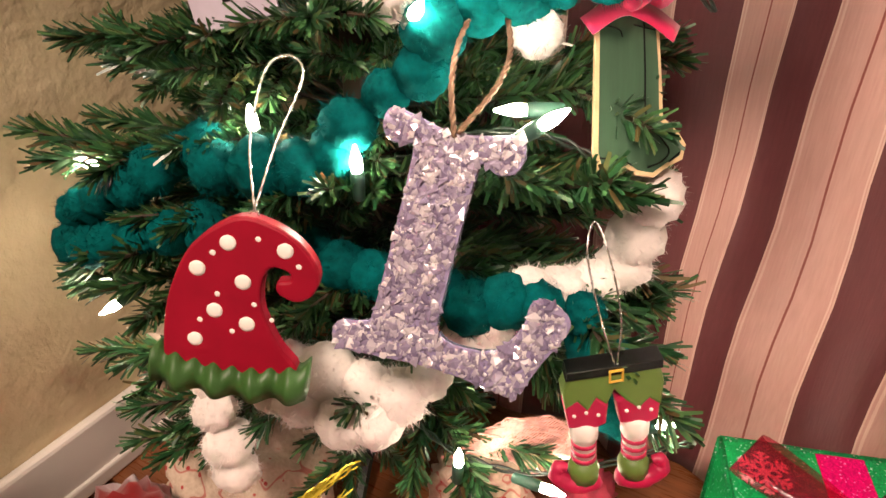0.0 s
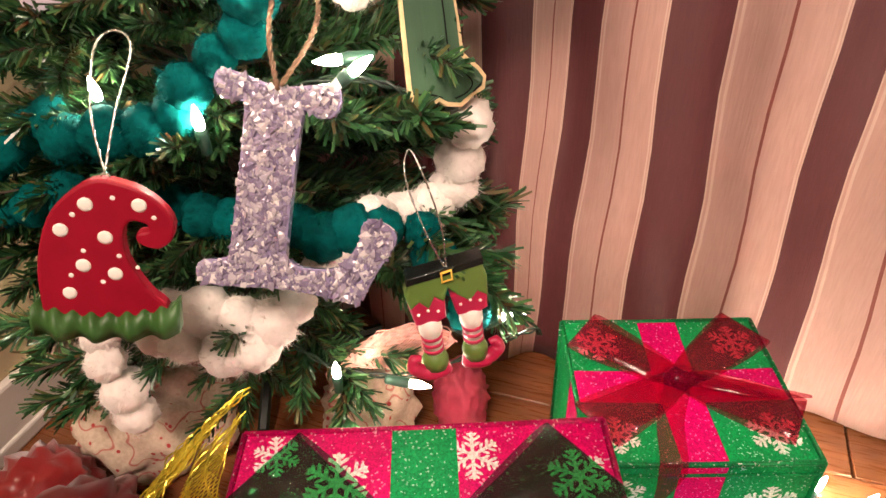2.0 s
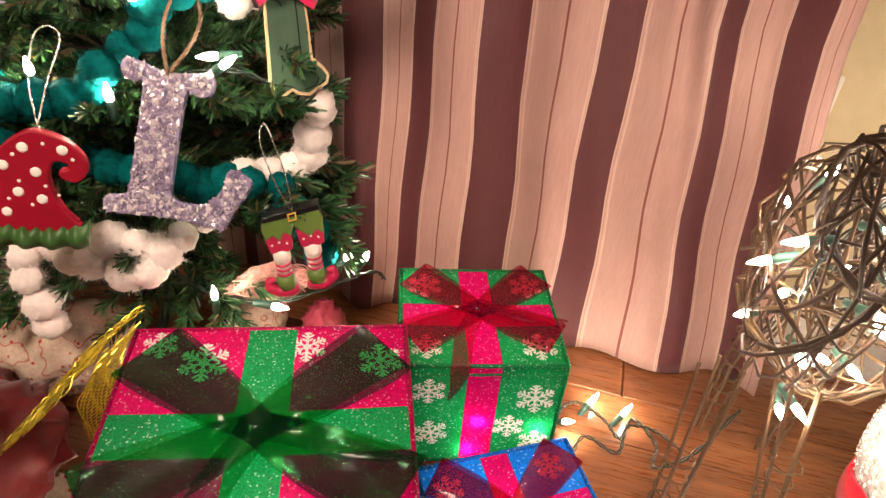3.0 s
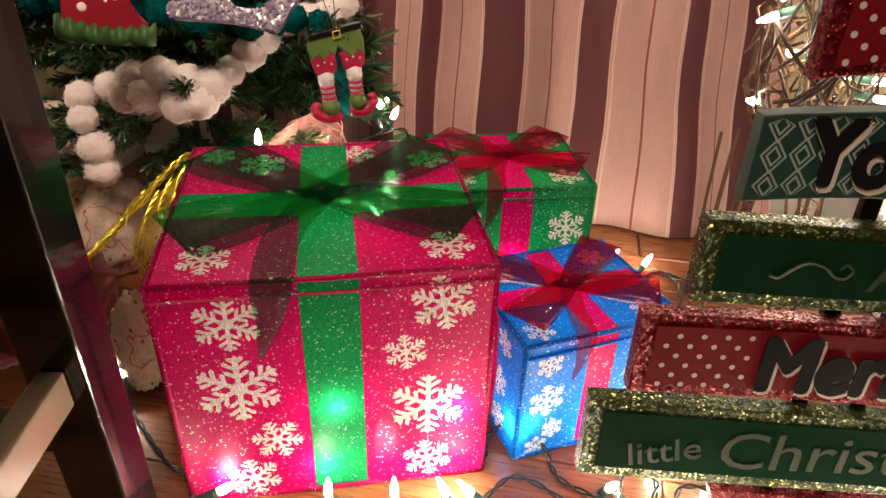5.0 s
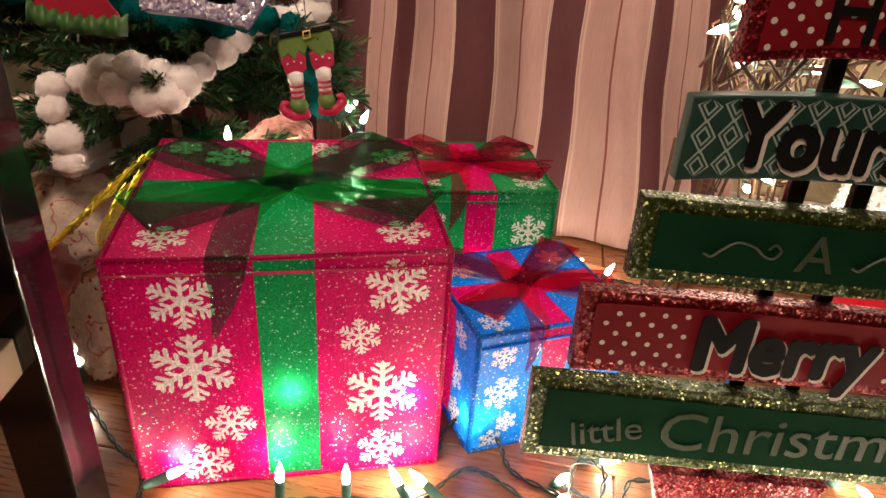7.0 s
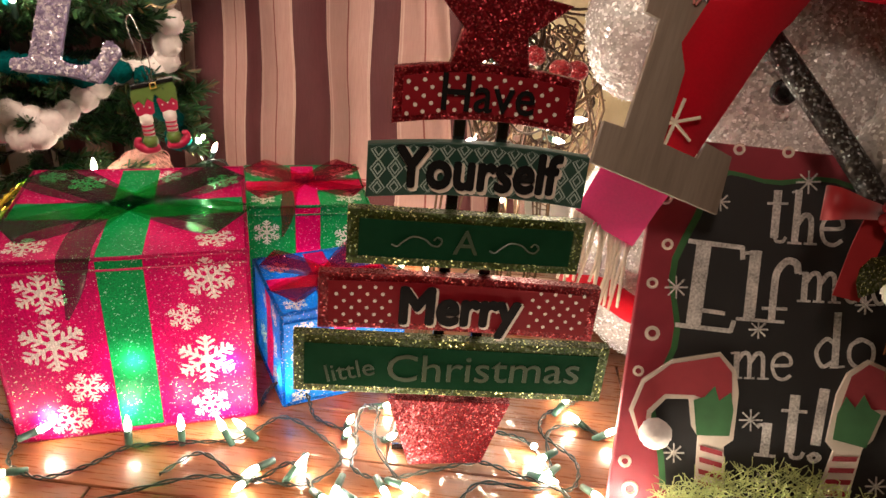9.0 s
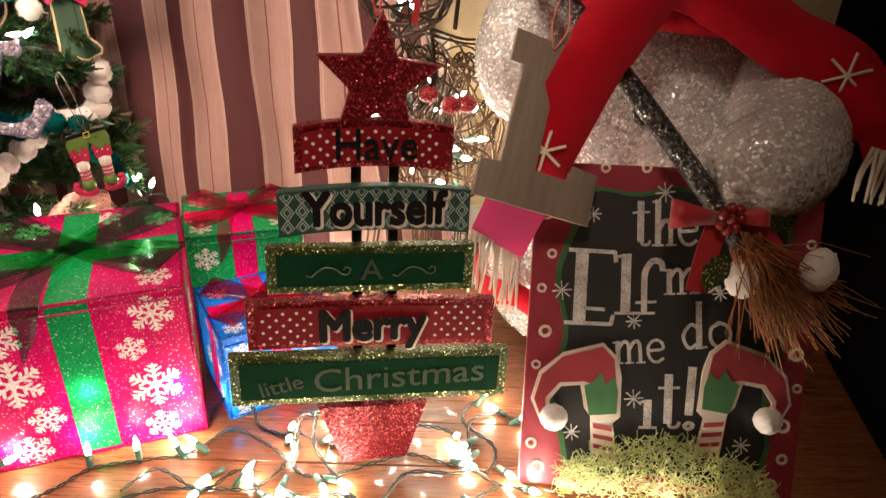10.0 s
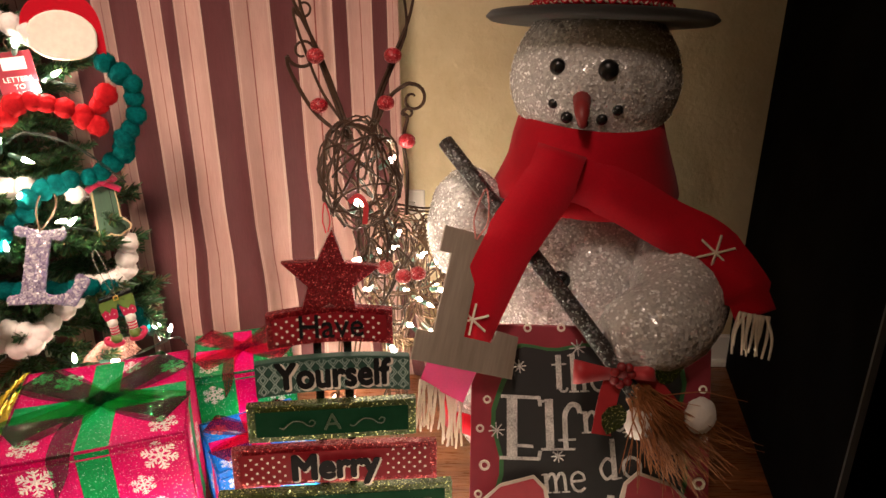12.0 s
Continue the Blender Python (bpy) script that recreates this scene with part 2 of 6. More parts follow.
def slab_bm(outline, y0, y1, bevel=0.0, bm=None):
    """A flat piece cut to an outline in x and z, from depth y0 (front) to y1 (back)."""
    bm = bm or bmesh.new()
    f = bm.faces.new([bm.verts.new((x, y0, z)) for x, z in outline])
    bm.normal_update()
    if f.normal.y > 0:
        f.normal_flip()
    top = [e for e in f.edges]
    r = bmesh.ops.extrude_face_region(bm, geom=[f])
    vs = [g for g in r["geom"] if isinstance(g, bmesh.types.BMVert)]
    front = [g for g in r["geom"] if isinstance(g, bmesh.types.BMFace)]
    for v in vs:
        v.co.y = y1
    bmesh.ops.recalc_face_normals(bm, faces=bm.faces[:])
    if bevel:
        es = [e for e in bm.edges if len(e.link_faces) == 2 and abs(e.verts[0].co.y - y0) < 1e-7 and abs(e.verts[1].co.y - y0) < 1e-7]
        bmesh.ops.bevel(bm, geom=es, offset=bevel, segments=2, affect="EDGES", profile=0.5)
    bmesh.ops.triangulate(bm, faces=[f for f in bm.faces if len(f.verts) > 4])
    return bm


def round_outline(points, n=4):
    """A closed outline with its corners rounded off by a curve through the points."""
    p = [Vector((x, z, 0)) for x, z in points]
    m, out = len(p), []
    for i in range(m):
        a, b, c, d = p[i - 1], p[i], p[(i + 1) % m], p[(i + 2) % m]
        for k in range(n):
            t = k / n
            q = 0.5 * ((2 * b) + (c - a) * t + (2 * a - 5 * b + 4 * c - d) * t * t + (3 * b - 3 * c + d - a) * t ** 3)
            out.append((q.x, q.y))
    return out


def strip_bm(points, width, normal, thick=0.0006, bm=None, taper=None):
    """A ribbon along the points, lying square to normal (one vector, or one for each point)."""
    bm = bm or bmesh.new()
    pts = [Vector(p) for p in points]
    n = len(pts)
    rows = []
    for i, p in enumerate(pts):
        d = (pts[min(i + 1, n - 1)] - pts[max(i - 1, 0)]).normalized()
        nn = Vector(normal[i] if isinstance(normal, list) else normal)
        side = d.cross(nn).normalized()
        off = side.cross(d).normalized() * thick / 2
        w = (taper[i] if taper else 1) * width / 2
        rows.append([bm.verts.new(p - side * w - off), bm.verts.new(p + side * w - off), bm.verts.new(p + side * w + off), bm.verts.new(p - side * w + off)])
    for a, b in zip(rows, rows[1:]):
        for k in range(4):
            bm.faces.new((a[k], a[(k + 1) % 4], b[(k + 1) % 4], b[k]))
    bm.faces.new(rows[0][::-1])
    bm.faces.new(rows[-1])
    return bm


def text_mesh(text, size, depth=0.0004, shear=0.0, width=1.0, bold=0.0, fat=0.0):
    cu = bpy.data.curves.new("lettering", "FONT")
    cu.body, cu.size, cu.extrude, cu.align_x, cu.align_y = text, size, depth, "CENTER", "CENTER"
    cu.shear, cu.offset = shear, bold
    cu.resolution_u = 3
    ob = new("lettering", cu)
    dg = bpy.context.evaluated_depsgraph_get()
    me = bpy.data.meshes.new_from_object(ob.evaluated_get(dg))
    bpy.data.objects.remove(ob)
    bpy.data.curves.remove(cu)
    if fat:
        # heavy letters: the same outline laid down several times, a little apart
        bm = bmesh.new()
        for k in range(8):
            a = k * math.pi / 4
            start = len(bm.verts)
            bm.from_mesh(me)
            bm.verts.ensure_lookup_table()
            for v in bm.verts[start:]:
                v.co += Vector((math.cos(a) * fat, math.sin(a) * fat, 0.00001 * k))
        bm.to_mesh(me)
        bm.free()
    # stand it up: letters face -y
    me.transform(Matrix.Diagonal((width, 1, 1, 1)))
    me.transform(Matrix.Rotation(radians(90), 4, "X"))
    return me


def lettering(name, text, size, place, material, parent, label="", turn=0.0, **kw):
    me = text_mesh(text, size, **kw)
    me.name = name
    me.materials.clear()
    me.materials.append(material)
    ob = new(name, me)
    ob.parent = parent
    ob.matrix_basis = pose(*place, 0, -turn, 0)
    if label:
        tagged(ob, label)
    return ob


def bezier(a, b, c, d, n=12):
    a, b, c, d = (Vector(v) for v in (a, b, c, d))
    out = []
    for i in range(n + 1):
        t = i / n
        s = 1 - t
        out.append(a * s ** 3 + b * 3 * s * s * t + c * 3 * s * t * t + d * t ** 3)
    return out


def smooth_path(points, n=6):
    """A Catmull-Rom curve through the points."""
    p = [Vector(q) for q in points]
    p = [p[0] * 2 - p[1]] + p + [p[-1] * 2 - p[-2]]
    out = []
    for i in range(1, len(p) - 2):
        for k in range(n):
            t = k / n
            out.append(0.5 * ((2 * p[i]) + (p[i + 1] - p[i - 1]) * t + (2 * p[i - 1] - 5 * p[i] + 4 * p[i + 1] - p[i + 2]) * t * t + (3 * p[i] - 3 * p[i + 1] + p[i + 2] - p[i - 1]) * t ** 3))
    out.append(p[-2])
    return out


# ---------------------------------------------------------------- the room
floor = part("floor", box_bm(-2.6, -2.6, -0.1, 2.6, 1.4, -0.008), M_FLOOR)
tagged(floor, "reddish oak plank floor with a satin shine", "floor", kind="structure")


def wall(name, u0, v0, u1, v1, label):
    bm = box_bm(u0, v0, -0.05, u1, v1, 2.5)
    bm.transform(ROOM)
    ob = part(name, bm, M_WALL)
    return tagged(ob, label, "wall", kind="structure")


WALL_V, LEFT_U = 0.03, -0.84
wall("wall_back", LEFT_U - 0.1, WALL_V, 2.2, WALL_V + 0.1, "tan textured plaster wall behind the curtain")
wall("wall_left", LEFT_U - 0.1, -2.4, LEFT_U, WALL_V, "tan textured plaster wall beside the tree")
wall("wall_right", 2.1, -2.4, 2.2, WALL_V, "tan plaster wall in the dark")
wall("wall_rear", LEFT_U - 0.1, -2.5, 2.2, -2.4, "tan plaster wall")
bm = box_bm(LEFT_U - 0.1, -2.5, 2.4, 2.2, WALL_V + 0.1, 2.5)
bm.transform(ROOM)
tagged(part("ceiling", bm, M_CEIL), "plain off-white ceiling", "ceiling", kind="structure")


def baseboard(name, u0, v0, u1, v1):
    bm = box_bm(u0, v0, 0.0, u1, v1, 0.075, 0.004)
    box_bm(u0 - 0.004, v0 - 0.004, 0.0, u1 + 0.004, v1 + 0.004, 0.018, 0.003, bm)
    bm.transform(ROOM)
    tagged(part(name, bm, M_WHITE), "white painted wooden baseboard", "baseboard", kind="structure")


baseboard("baseboard_left", LEFT_U, -2.35, LEFT_U + 0.012, WALL_V - 0.02)
baseboard("baseboard_back", LEFT_U + 0.02, WALL_V - 0.012, 2.05, WALL_V)

# striped curtain: edges of the stripes along the wall, dark and pale in turn
EDGES = [-0.66, -0.62, -0.58, -0.545, -0.50, -0.46, -0.417, -0.372, -0.340, -0.312, -0.262, -0.213, -0.137, -0.100, -0.03, -0.008, 0.035, 0.065, 0.085]


def curtain():
    rng = random.Random(4)
    verts, faces, uvs = [], [], []
    cols, rows = 300, 34
    for j in range(rows + 1):
        z = 0.004 + 2.15 * (j / rows) ** 1.3
        for i in range(cols + 1):
            u = EDGES[0] + (EDGES[-1] - EDGES[0]) * i / cols
            k = max(q for q in range(len(EDGES) - 1) if EDGES[q] <= u + 1e-9) if i < cols else len(EDGES) - 2
            s = (k + (u - EDGES[k]) / (EDGES[k + 1] - EDGES[k])) / 2
            s = s * 0.999
            fold = 0.017 * math.sin(u * 52 + 0.6 * math.sin(z * 3)) + 0.008 * math.sin(u * 23 + 1.3 + z * 1.2)
            fold += 0.010 * noise.noise(Vector((u * 9, z * 2.2, 3.1)))
            low = max(0.0, 1 - z / 0.45)
            fold += -0.022 * low * low + 0.012 * low * noise.noise(Vector((u * 14, z * 9, 7.7)))
            crease = math.exp(-((u + 0.055 - 0.03 * low) / 0.012) ** 2) * 0.02 * min(1, z / 0.2)
            side = low * (0.012 * math.sin(u * 30 + 2) + 0.010 * math.sin(z * 24 + u * 17) * (1 - low))
            side += 0.07 * low * min(1.0, max(0.0, (u + 0.25) / 0.32)) ** 1.5
            verts.append(room(u + side, -0.040 + fold * 0.8 + crease, z))
            uvs.append((s, z))
    for j in range(rows):
        for i in range(cols):
            a = j * (cols + 1) + i
            faces.append((a, a + 1, a + cols + 2, a + cols + 1))
    ob = part("curtain", (verts, [], faces), curtain_cloth(), smooth=True)
    layer = ob.data.uv_layers.new(name="cloth")
    for lp in ob.data.loops:
        layer.data[lp.index].uv = uvs[lp.vertex_index]
    mod = ob.modifiers.new("thickness", "SOLIDIFY")
    mod.thickness = 0.0015
    return tagged(ob, "striped beige and plum-brown curtain hanging in soft folds", "curtain")


curtain()

# power outlet on the wall
outlet = thing("power_outlet", "ivory double power outlet on the tan wall", "outlet", ROOM @ pose(0.084, WALL_V, 0.335))
part("cover_plate", box_bm(-0.036, -0.006, -0.058, 0.036, 0.0, 0.058, 0.003), M_WHITE, outlet)
for dz in (-0.02, 0.02):
    face = part("socket_face", box_bm(-0.017, -0.0085, dz - 0.014, 0.017, -0.0055, dz + 0.014, 0.004), M_WHITE, outlet)
    bm = box_bm(-0.008, -0.0092, dz - 0.002, -0.006, -0.008, dz + 0.008)
    box_bm(0.006, -0.0092, dz - 0.002, 0.008, -0.008, dz + 0.006, bm=bm)
    ball_bm((0, -0.0084, dz - 0.008), 0.0024, (1, 0.4, 1), 2, bm)
    part("slot", bm, M_DARKGREY, face, "dark plug slots")

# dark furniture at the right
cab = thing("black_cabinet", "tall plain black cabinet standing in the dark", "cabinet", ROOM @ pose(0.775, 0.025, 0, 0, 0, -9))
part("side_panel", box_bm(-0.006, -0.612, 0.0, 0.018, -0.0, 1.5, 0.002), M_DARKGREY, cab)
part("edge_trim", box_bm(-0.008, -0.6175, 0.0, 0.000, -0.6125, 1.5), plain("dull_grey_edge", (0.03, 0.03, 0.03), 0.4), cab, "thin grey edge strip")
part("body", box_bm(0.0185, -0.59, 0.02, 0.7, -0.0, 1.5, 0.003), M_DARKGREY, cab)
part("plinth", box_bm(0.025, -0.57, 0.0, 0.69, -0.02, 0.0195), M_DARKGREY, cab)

# black lacquered side table at the left, of which one leg shows
tab = thing("black_side_table", "black lacquered side table with square legs", "table", pose(-0.26, 0.008, 0, 0, 0, -8))
for x in (0.217, -0.13):
    for y in (-0.02, -0.22):
        part("leg", box_bm(x, y, 0.0, x + 0.038, y + 0.04, 0.44, 0.002), M_BLACK, tab)
part("rail", box_bm(-0.0915, -0.008, 0.10, 0.2165, 0.008, 0.128, 0.002), M_BLACK, tab)
part("rail", box_bm(-0.0915, -0.208, 0.10, 0.2165, -0.192, 0.128, 0.002), M_BLACK, tab)
for x in (0.228, -0.119):
    part("rail", box_bm(x, -0.1795, 0.158, x + 0.016, -0.0205, 0.186, 0.002), plain("tan_lacquer", (0.30, 0.22, 0.15), 0.25, scale=20, coat=0.4), tab, "tan lacquered side rail")
part("tabletop", box_bm(-0.14, -0.23, 0.4405, 0.262, 0.028, 0.46, 0.003), M_BLACK, tab)

# ---------------------------------------------------------------- lit gift boxes
M_FLAKE = lit_fabric("white_flake_print", (0.85, 0.80, 0.74), 0.5, 0.03)
FABRIC = {"red": lit_fabric("red_box_fabric", (0.62, 0.002, 0.130)), "green": lit_fabric("green_box_fabric", (0.006, 0.29, 0.080)),
          "blue": lit_fabric("blue_box_fabric", (0.004, 0.23, 0.82))}
M_RIB_GREEN = film("green_ribbon_film", (0.003, 0.040, 0.016), 0.87, 0.12, 0.90)
M_RIB_RED = film("red_ribbon_film", (0.25, 0.002, 0.040), 0.84, 0.12, 0.94)
M_FRAMEWIRE = plain("white_frame_wire", (0.5, 0.48, 0.45), 0.4, relief=0.0)


def flake_polys(cx, cz, r, turn, bold=1.35):
    """The bars of a six-armed flake, as outlines in the panel's own plane."""
    out = []
    for k in range(6):
        a = radians(60 * k + 90 + turn)
        d, s = Vector((math.cos(a), math.sin(a))), Vector((-math.sin(a), math.cos(a)))

        def bar(p, q, w):
            t = (q - p).normalized()
            n = Vector((-t.y, t.x)) * w / 2
            out.append([v + Vector((cx, cz)) for v in (p - n * 0.8, q - n, q + t * w * 0.6, q + n, p + n * 0.8)])
        bar(Vector((0, 0)), d * r * 0.93, 0.105 * r * bold)
        for at, ln in ((0.34, 0.28), (0.58, 0.32), (0.80, 0.17)):
            for sg in (-1, 1):
                p = d * r * at
                bar(p, p + (d * 0.6 + s * sg * 0.8) * r * ln, 0.085 * r * bold)
    out.append([Vector((cx + math.cos(radians(60 * k + 60 + turn)) * r * 0.2, cz + math.sin(radians(60 * k + 60 + turn)) * r * 0.2)) for k in range(6)])
    return out


def printed_panel(name, parent, origin, ex, ey, w, h, normal, flakes, bands, mats):
    """A fabric panel, sagging a little, in which flakes and bands are cut in as fields of their own."""
    verts, faces, kinds = [Vector((0, 0)), Vector((w, 0)), Vector((w, h)), Vector((0, h))], [], []

    def add(poly, kind):
        for axis, lim, sg in ((0, 0.002, 1), (0, w - 0.002, -1), (1, 0.002, 1), (1, h - 0.002, -1)):
            cut = []
            for a, b in zip(poly, poly[1:] + poly[:1]):
                da, db = (a[axis] - lim) * sg, (b[axis] - lim) * sg
                if da >= 0:
                    cut.append(a)
                if da * db < 0:
                    cut.append(a.lerp(b, da / (da - db)))
            poly = cut
            if len(poly) < 3:
                return
        k = len(verts)
        verts.extend(poly)
        faces.append(list(range(k, k + len(poly))))
        kinds.append(kind)
    for x, y, r, turn in flakes:
        for poly in flake_polys(x * w, y * h, r, turn):
            add(poly, 1)
    for x0, y0, x1, y1 in bands:
        add([Vector((x0, y0)), Vector((x1, y0)), Vector((x1, y1)), Vector((x0, y1))], 2)
    for i in range(1, 9):
        for j in range(1, 9):
            verts.append(Vector((w * i / 9, h * j / 9)))
    ov, oe, of, a, b, src = geometry.delaunay_2d_cdt(verts, [], faces, 0, 1e-6)
    o, ex, ey, n = Vector(origin), Vector(ex), Vector(ey), Vector(normal)
    pts = []
    for v in ov:
        sag = 0.0028 * math.sin(math.pi * v.x / w) * math.sin(math.pi * v.y / h)
        pts.append(o + ex * v.x + ey * v.y - n * sag)
    flip = ex.cross(ey).dot(n) < 0
    ob = part(name, (pts, [], [tuple(f[::-1]) if flip else tuple(f) for f in of]), mats[0], parent)
    ob.data.materials.append(mats[1])
    ob.data.materials.append(mats[2])
    ob.data.polygons.foreach_set("material_index", [max([kinds[q] for q in ids], default=0) for ids in src])
    ob.data.polygons.foreach_set("use_smooth", [True] * len(of))
    return ob


def bow_loop(parent, a, length, width, lift, material, name="bow_loop", skew=0.0):
    """One see-through loop of a bow, out from the middle at the angle a."""
    d = Vector((math.cos(radians(a)), math.sin(radians(a)), 0))
    s = Vector((-d.y, d.x, 0))
    pts, wide = [], []
    for i in range(17):
        t = i / 16
        along = math.sin(math.pi * t) ** 0.8 * length
        up = lift * math.sin(2 * math.pi * t) * 0.9 + lift * 1.05 * math.sin(math.pi * t)
        pts.append(d * along + s * skew * along + Vector((0, 0, 0.004 + up)))
        wide.append(0.45 + 0.55 * math.sin(math.pi * t) ** 0.5)
    return part(name, strip_bm(pts, width, [s.cross((pts[min(i + 1, 16)] - pts[max(i - 1, 0)]).normalized()) for i in range(17)], 0.0005, taper=wide), material, parent, smooth=True)


def bow_tail(parent, pts, width, normal, material):
    """A tail that ends in a notch."""
    p = smooth_path(pts, 5)
    bm = strip_bm(p, width, normal, 0.0005, taper=[1.0 if i < 0.55 * len(p) else max(0.06, 1 - (i - 0.55 * len(p)) / (0.45 * len(p))) for i in range(len(p))])
    return part("bow_tail", bm, material, parent, smooth=True)


def gift_box(label, w, d, h, colour, ribbon, place, front, top, side, rib_w, left=()):
    t = thing("lit_gift_box", label, "gift box", place, "lit gift boxes")
    fab, rib = FABRIC[colour], (M_RIB_GREEN if ribbon == "green" else M_RIB_RED)
    bandm = FABRIC["green"] if ribbon == "green" else FABRIC["red"]
    x0, x1 = -w / 2, w / 2
    th = 0.0012

    z0, b = 0.003, rib_w / 2
    mats = (fab, M_FLAKE, bandm)
    hh = h - z0
    upright = [(w / 2 - b, 0.002, w / 2 + b, hh - 0.002)]
    across = [(d / 2 - b, 0.002, d / 2 + b, hh - 0.002)]
    printed_panel("front_panel", t, (x0, 0, z0), (1, 0, 0), (0, 0, 1), w, hh, (0, -1, 0), front, upright, mats)
    printed_panel("back_panel", t, (x0, d, z0), (1, 0, 0), (0, 0, 1), w, hh, (0, 1, 0), front[:3], upright, mats)
    printed_panel("side_panel", t, (x0, 0, z0), (0, 1, 0), (0, 0, 1), d, hh, (-1, 0, 0), left, across, mats)
    printed_panel("side_panel", t, (x1, 0, z0), (0, 1, 0), (0, 0, 1), d, hh, (1, 0, 0), side, across, mats)
    printed_panel("top_panel", t, (x0, 0, h), (1, 0, 0), (0, 1, 0), w, d, (0, 0, 1), top, [(w / 2 - b, 0.002, w / 2 + b, d - 0.002), (0.002, d / 2 - b, w - 0.002, d / 2 + b)], mats)
    # piping along the wire frame
    r = 0.0022
    cs = [(x0, 0), (x1, 0), (x1, d), (x0, d)]
    for z in (z0, h):
        for k in range(4):
            a, b = cs[k], cs[(k + 1) % 4]
            part("piping", tube_bm([(a[0], a[1], z), ((a[0] + b[0]) / 2, (a[1] + b[1]) / 2, z - 0.001), (b[0], b[1], z)], r, 6), fab, t, smooth=True)
    part("lid_seam", tube_bm([(x0, -0.001, h - 0.012), (0, -0.0005, h - 0.013), (x1, -0.001, h - 0.012)], 0.0013, 6), fab, t)
    for a in cs:
        part("piping", tube_bm([(*a, z0), (*a, h)], r, 6), fab, t, smooth=True)
    # bow
    bow = part("bow", ball_bm((0, 0, 0.008), 0.011, (1.4, 1, 0.7), 2, None, 0.2), rib, t, "stiff see-through ribbon bow", smooth=True)
    bow.matrix_basis = pose(0, d / 2, h + 0.002)
    k = w / 0.235
    for a in (38, 142, 212, 328):
        bow_loop(bow, a, 0.126 * k, 0.066 * k, 0.006 * k, rib)
    sh = Vector((0, -d / 2, 0))
    bow_tail(bow, [(0, 0, 0.006), (-0.028 * k, sh.y * 0.6, 0.010), (-0.036 * k, sh.y - 0.005, 0.004), (-0.041 * k, sh.y - 0.008, -0.03 * k), (-0.05 * k, sh.y - 0.008, -0.062 * k)], 0.028 * k, [(0, 0, 1)] * 10 + [(0, -0.7, 0.7)] * 2 + [(0, -1, 0)] * 9, rib)
    bow_tail(bow, [(0, 0, 0.006), (0.03 * k, -0.012 * k, 0.012), (0.075 * k, -0.03 * k, 0.014), (0.125 * k, -0.042 * k, 0.016)], 0.026 * k, (0, 0, 1), rib)
    # small lamps inside
    for lx, ly, lz in ((0.0, 0.055, 0.42), (0.40, 0.06, 0.36), (-0.05, 0.055, 0.13), (-0.05, 0.6, 0.5)):
        lob = lamp("box_lamp_light", "POINT", place @ Vector((lx * w, ly * d, lz * h)), BOX_W * (w / 0.235) ** 2 * (1.9 if ly > 0.5 else 0.7), (1, 0.86, 0.68), 0.004)
    return t


BOX_W = 0.27
gift_box("large red glitter fabric gift box with white snowflakes, lit inside", 0.237, 0.230, 0.212, "red", "green", pose(0.138, 0.0, 0, 0, 0, 0.5),
         [(0.20, 0.835, 0.0245, 0), (0.205, 0.545, 0.032, 0), (0.30, 0.28, 0.020, 20), (0.21, 0.09, 0.0215, 10), (0.84, 0.86, 0.025, 10), (0.725, 0.65, 0.017, 5), (0.80, 0.385, 0.031, 0), (0.80, 0.10, 0.021, 8)],
         [(0.14, 0.14, 0.020, 0), (0.87, 0.14, 0.021, 15), (0.63, 0.90, 0.018, 0), (0.1, 0.92, 0.016, 10), (0.9, 0.82, 0.020, 5), (0.27, 0.83, 0.022, 0)], [(0.3, 0.7, 0.03, 0), (0.7, 0.4, 0.03, 0)], 0.042, [(0.3, 0.7, 0.03, 0), (0.7, 0.3, 0.03, 0)])
gift_box("green glitter fabric gift box with a red bow, lit inside", 0.168, 0.152, 0.153, "green", "red", pose(0.3375, 0.236, 0, 0, 0, -1.5),
         [(0.17, 0.74, 0.019, 0), (0.84, 0.66, 0.022, 5), (0.70, 0.36, 0.018, 0), (0.2, 0.3, 0.02, 10), (0.88, 0.2, 0.018, 0)],
         [(0.15, 0.18, 0.018, 0), (0.85, 0.18, 0.02, 0), (0.85, 0.82, 0.02, 0), (0.16, 0.82, 0.02, 0)], [(0.3, 0.6, 0.022, 0), (0.7, 0.4, 0.02, 0)], 0.034, [(0.4, 0.5, 0.02, 0)])
gift_box("small blue glitter fabric gift box with a red bow, lit inside", 0.146, 0.130, 0.127, "blue", "red", pose(0.359, 0.023, 0, 0, 0, 11),
         [(0.17, 0.80, 0.013, 0), (0.18, 0.48, 0.018, 5), (0.24, 0.20, 0.011, 0), (0.14, 0.06, 0.012, 0), (0.86, 0.82, 0.015, 0), (0.76, 0.55, 0.011, 8), (0.82, 0.30, 0.016, 0)],
         [(0.14, 0.14, 0.014, 0), (0.84, 0.14, 0.014, 0), (0.82, 0.82, 0.014, 0), (0.16, 0.8, 0.014, 0)], [(0.4, 0.6, 0.014, 0)], 0.026, [(0.3, 0.8, 0.014, 0), (0.65, 0.75, 0.011, 0), (0.35, 0.42, 0.016, 0), (0.3, 0.12, 0.014, 0), (0.75, 0.3, 0.014, 0)])

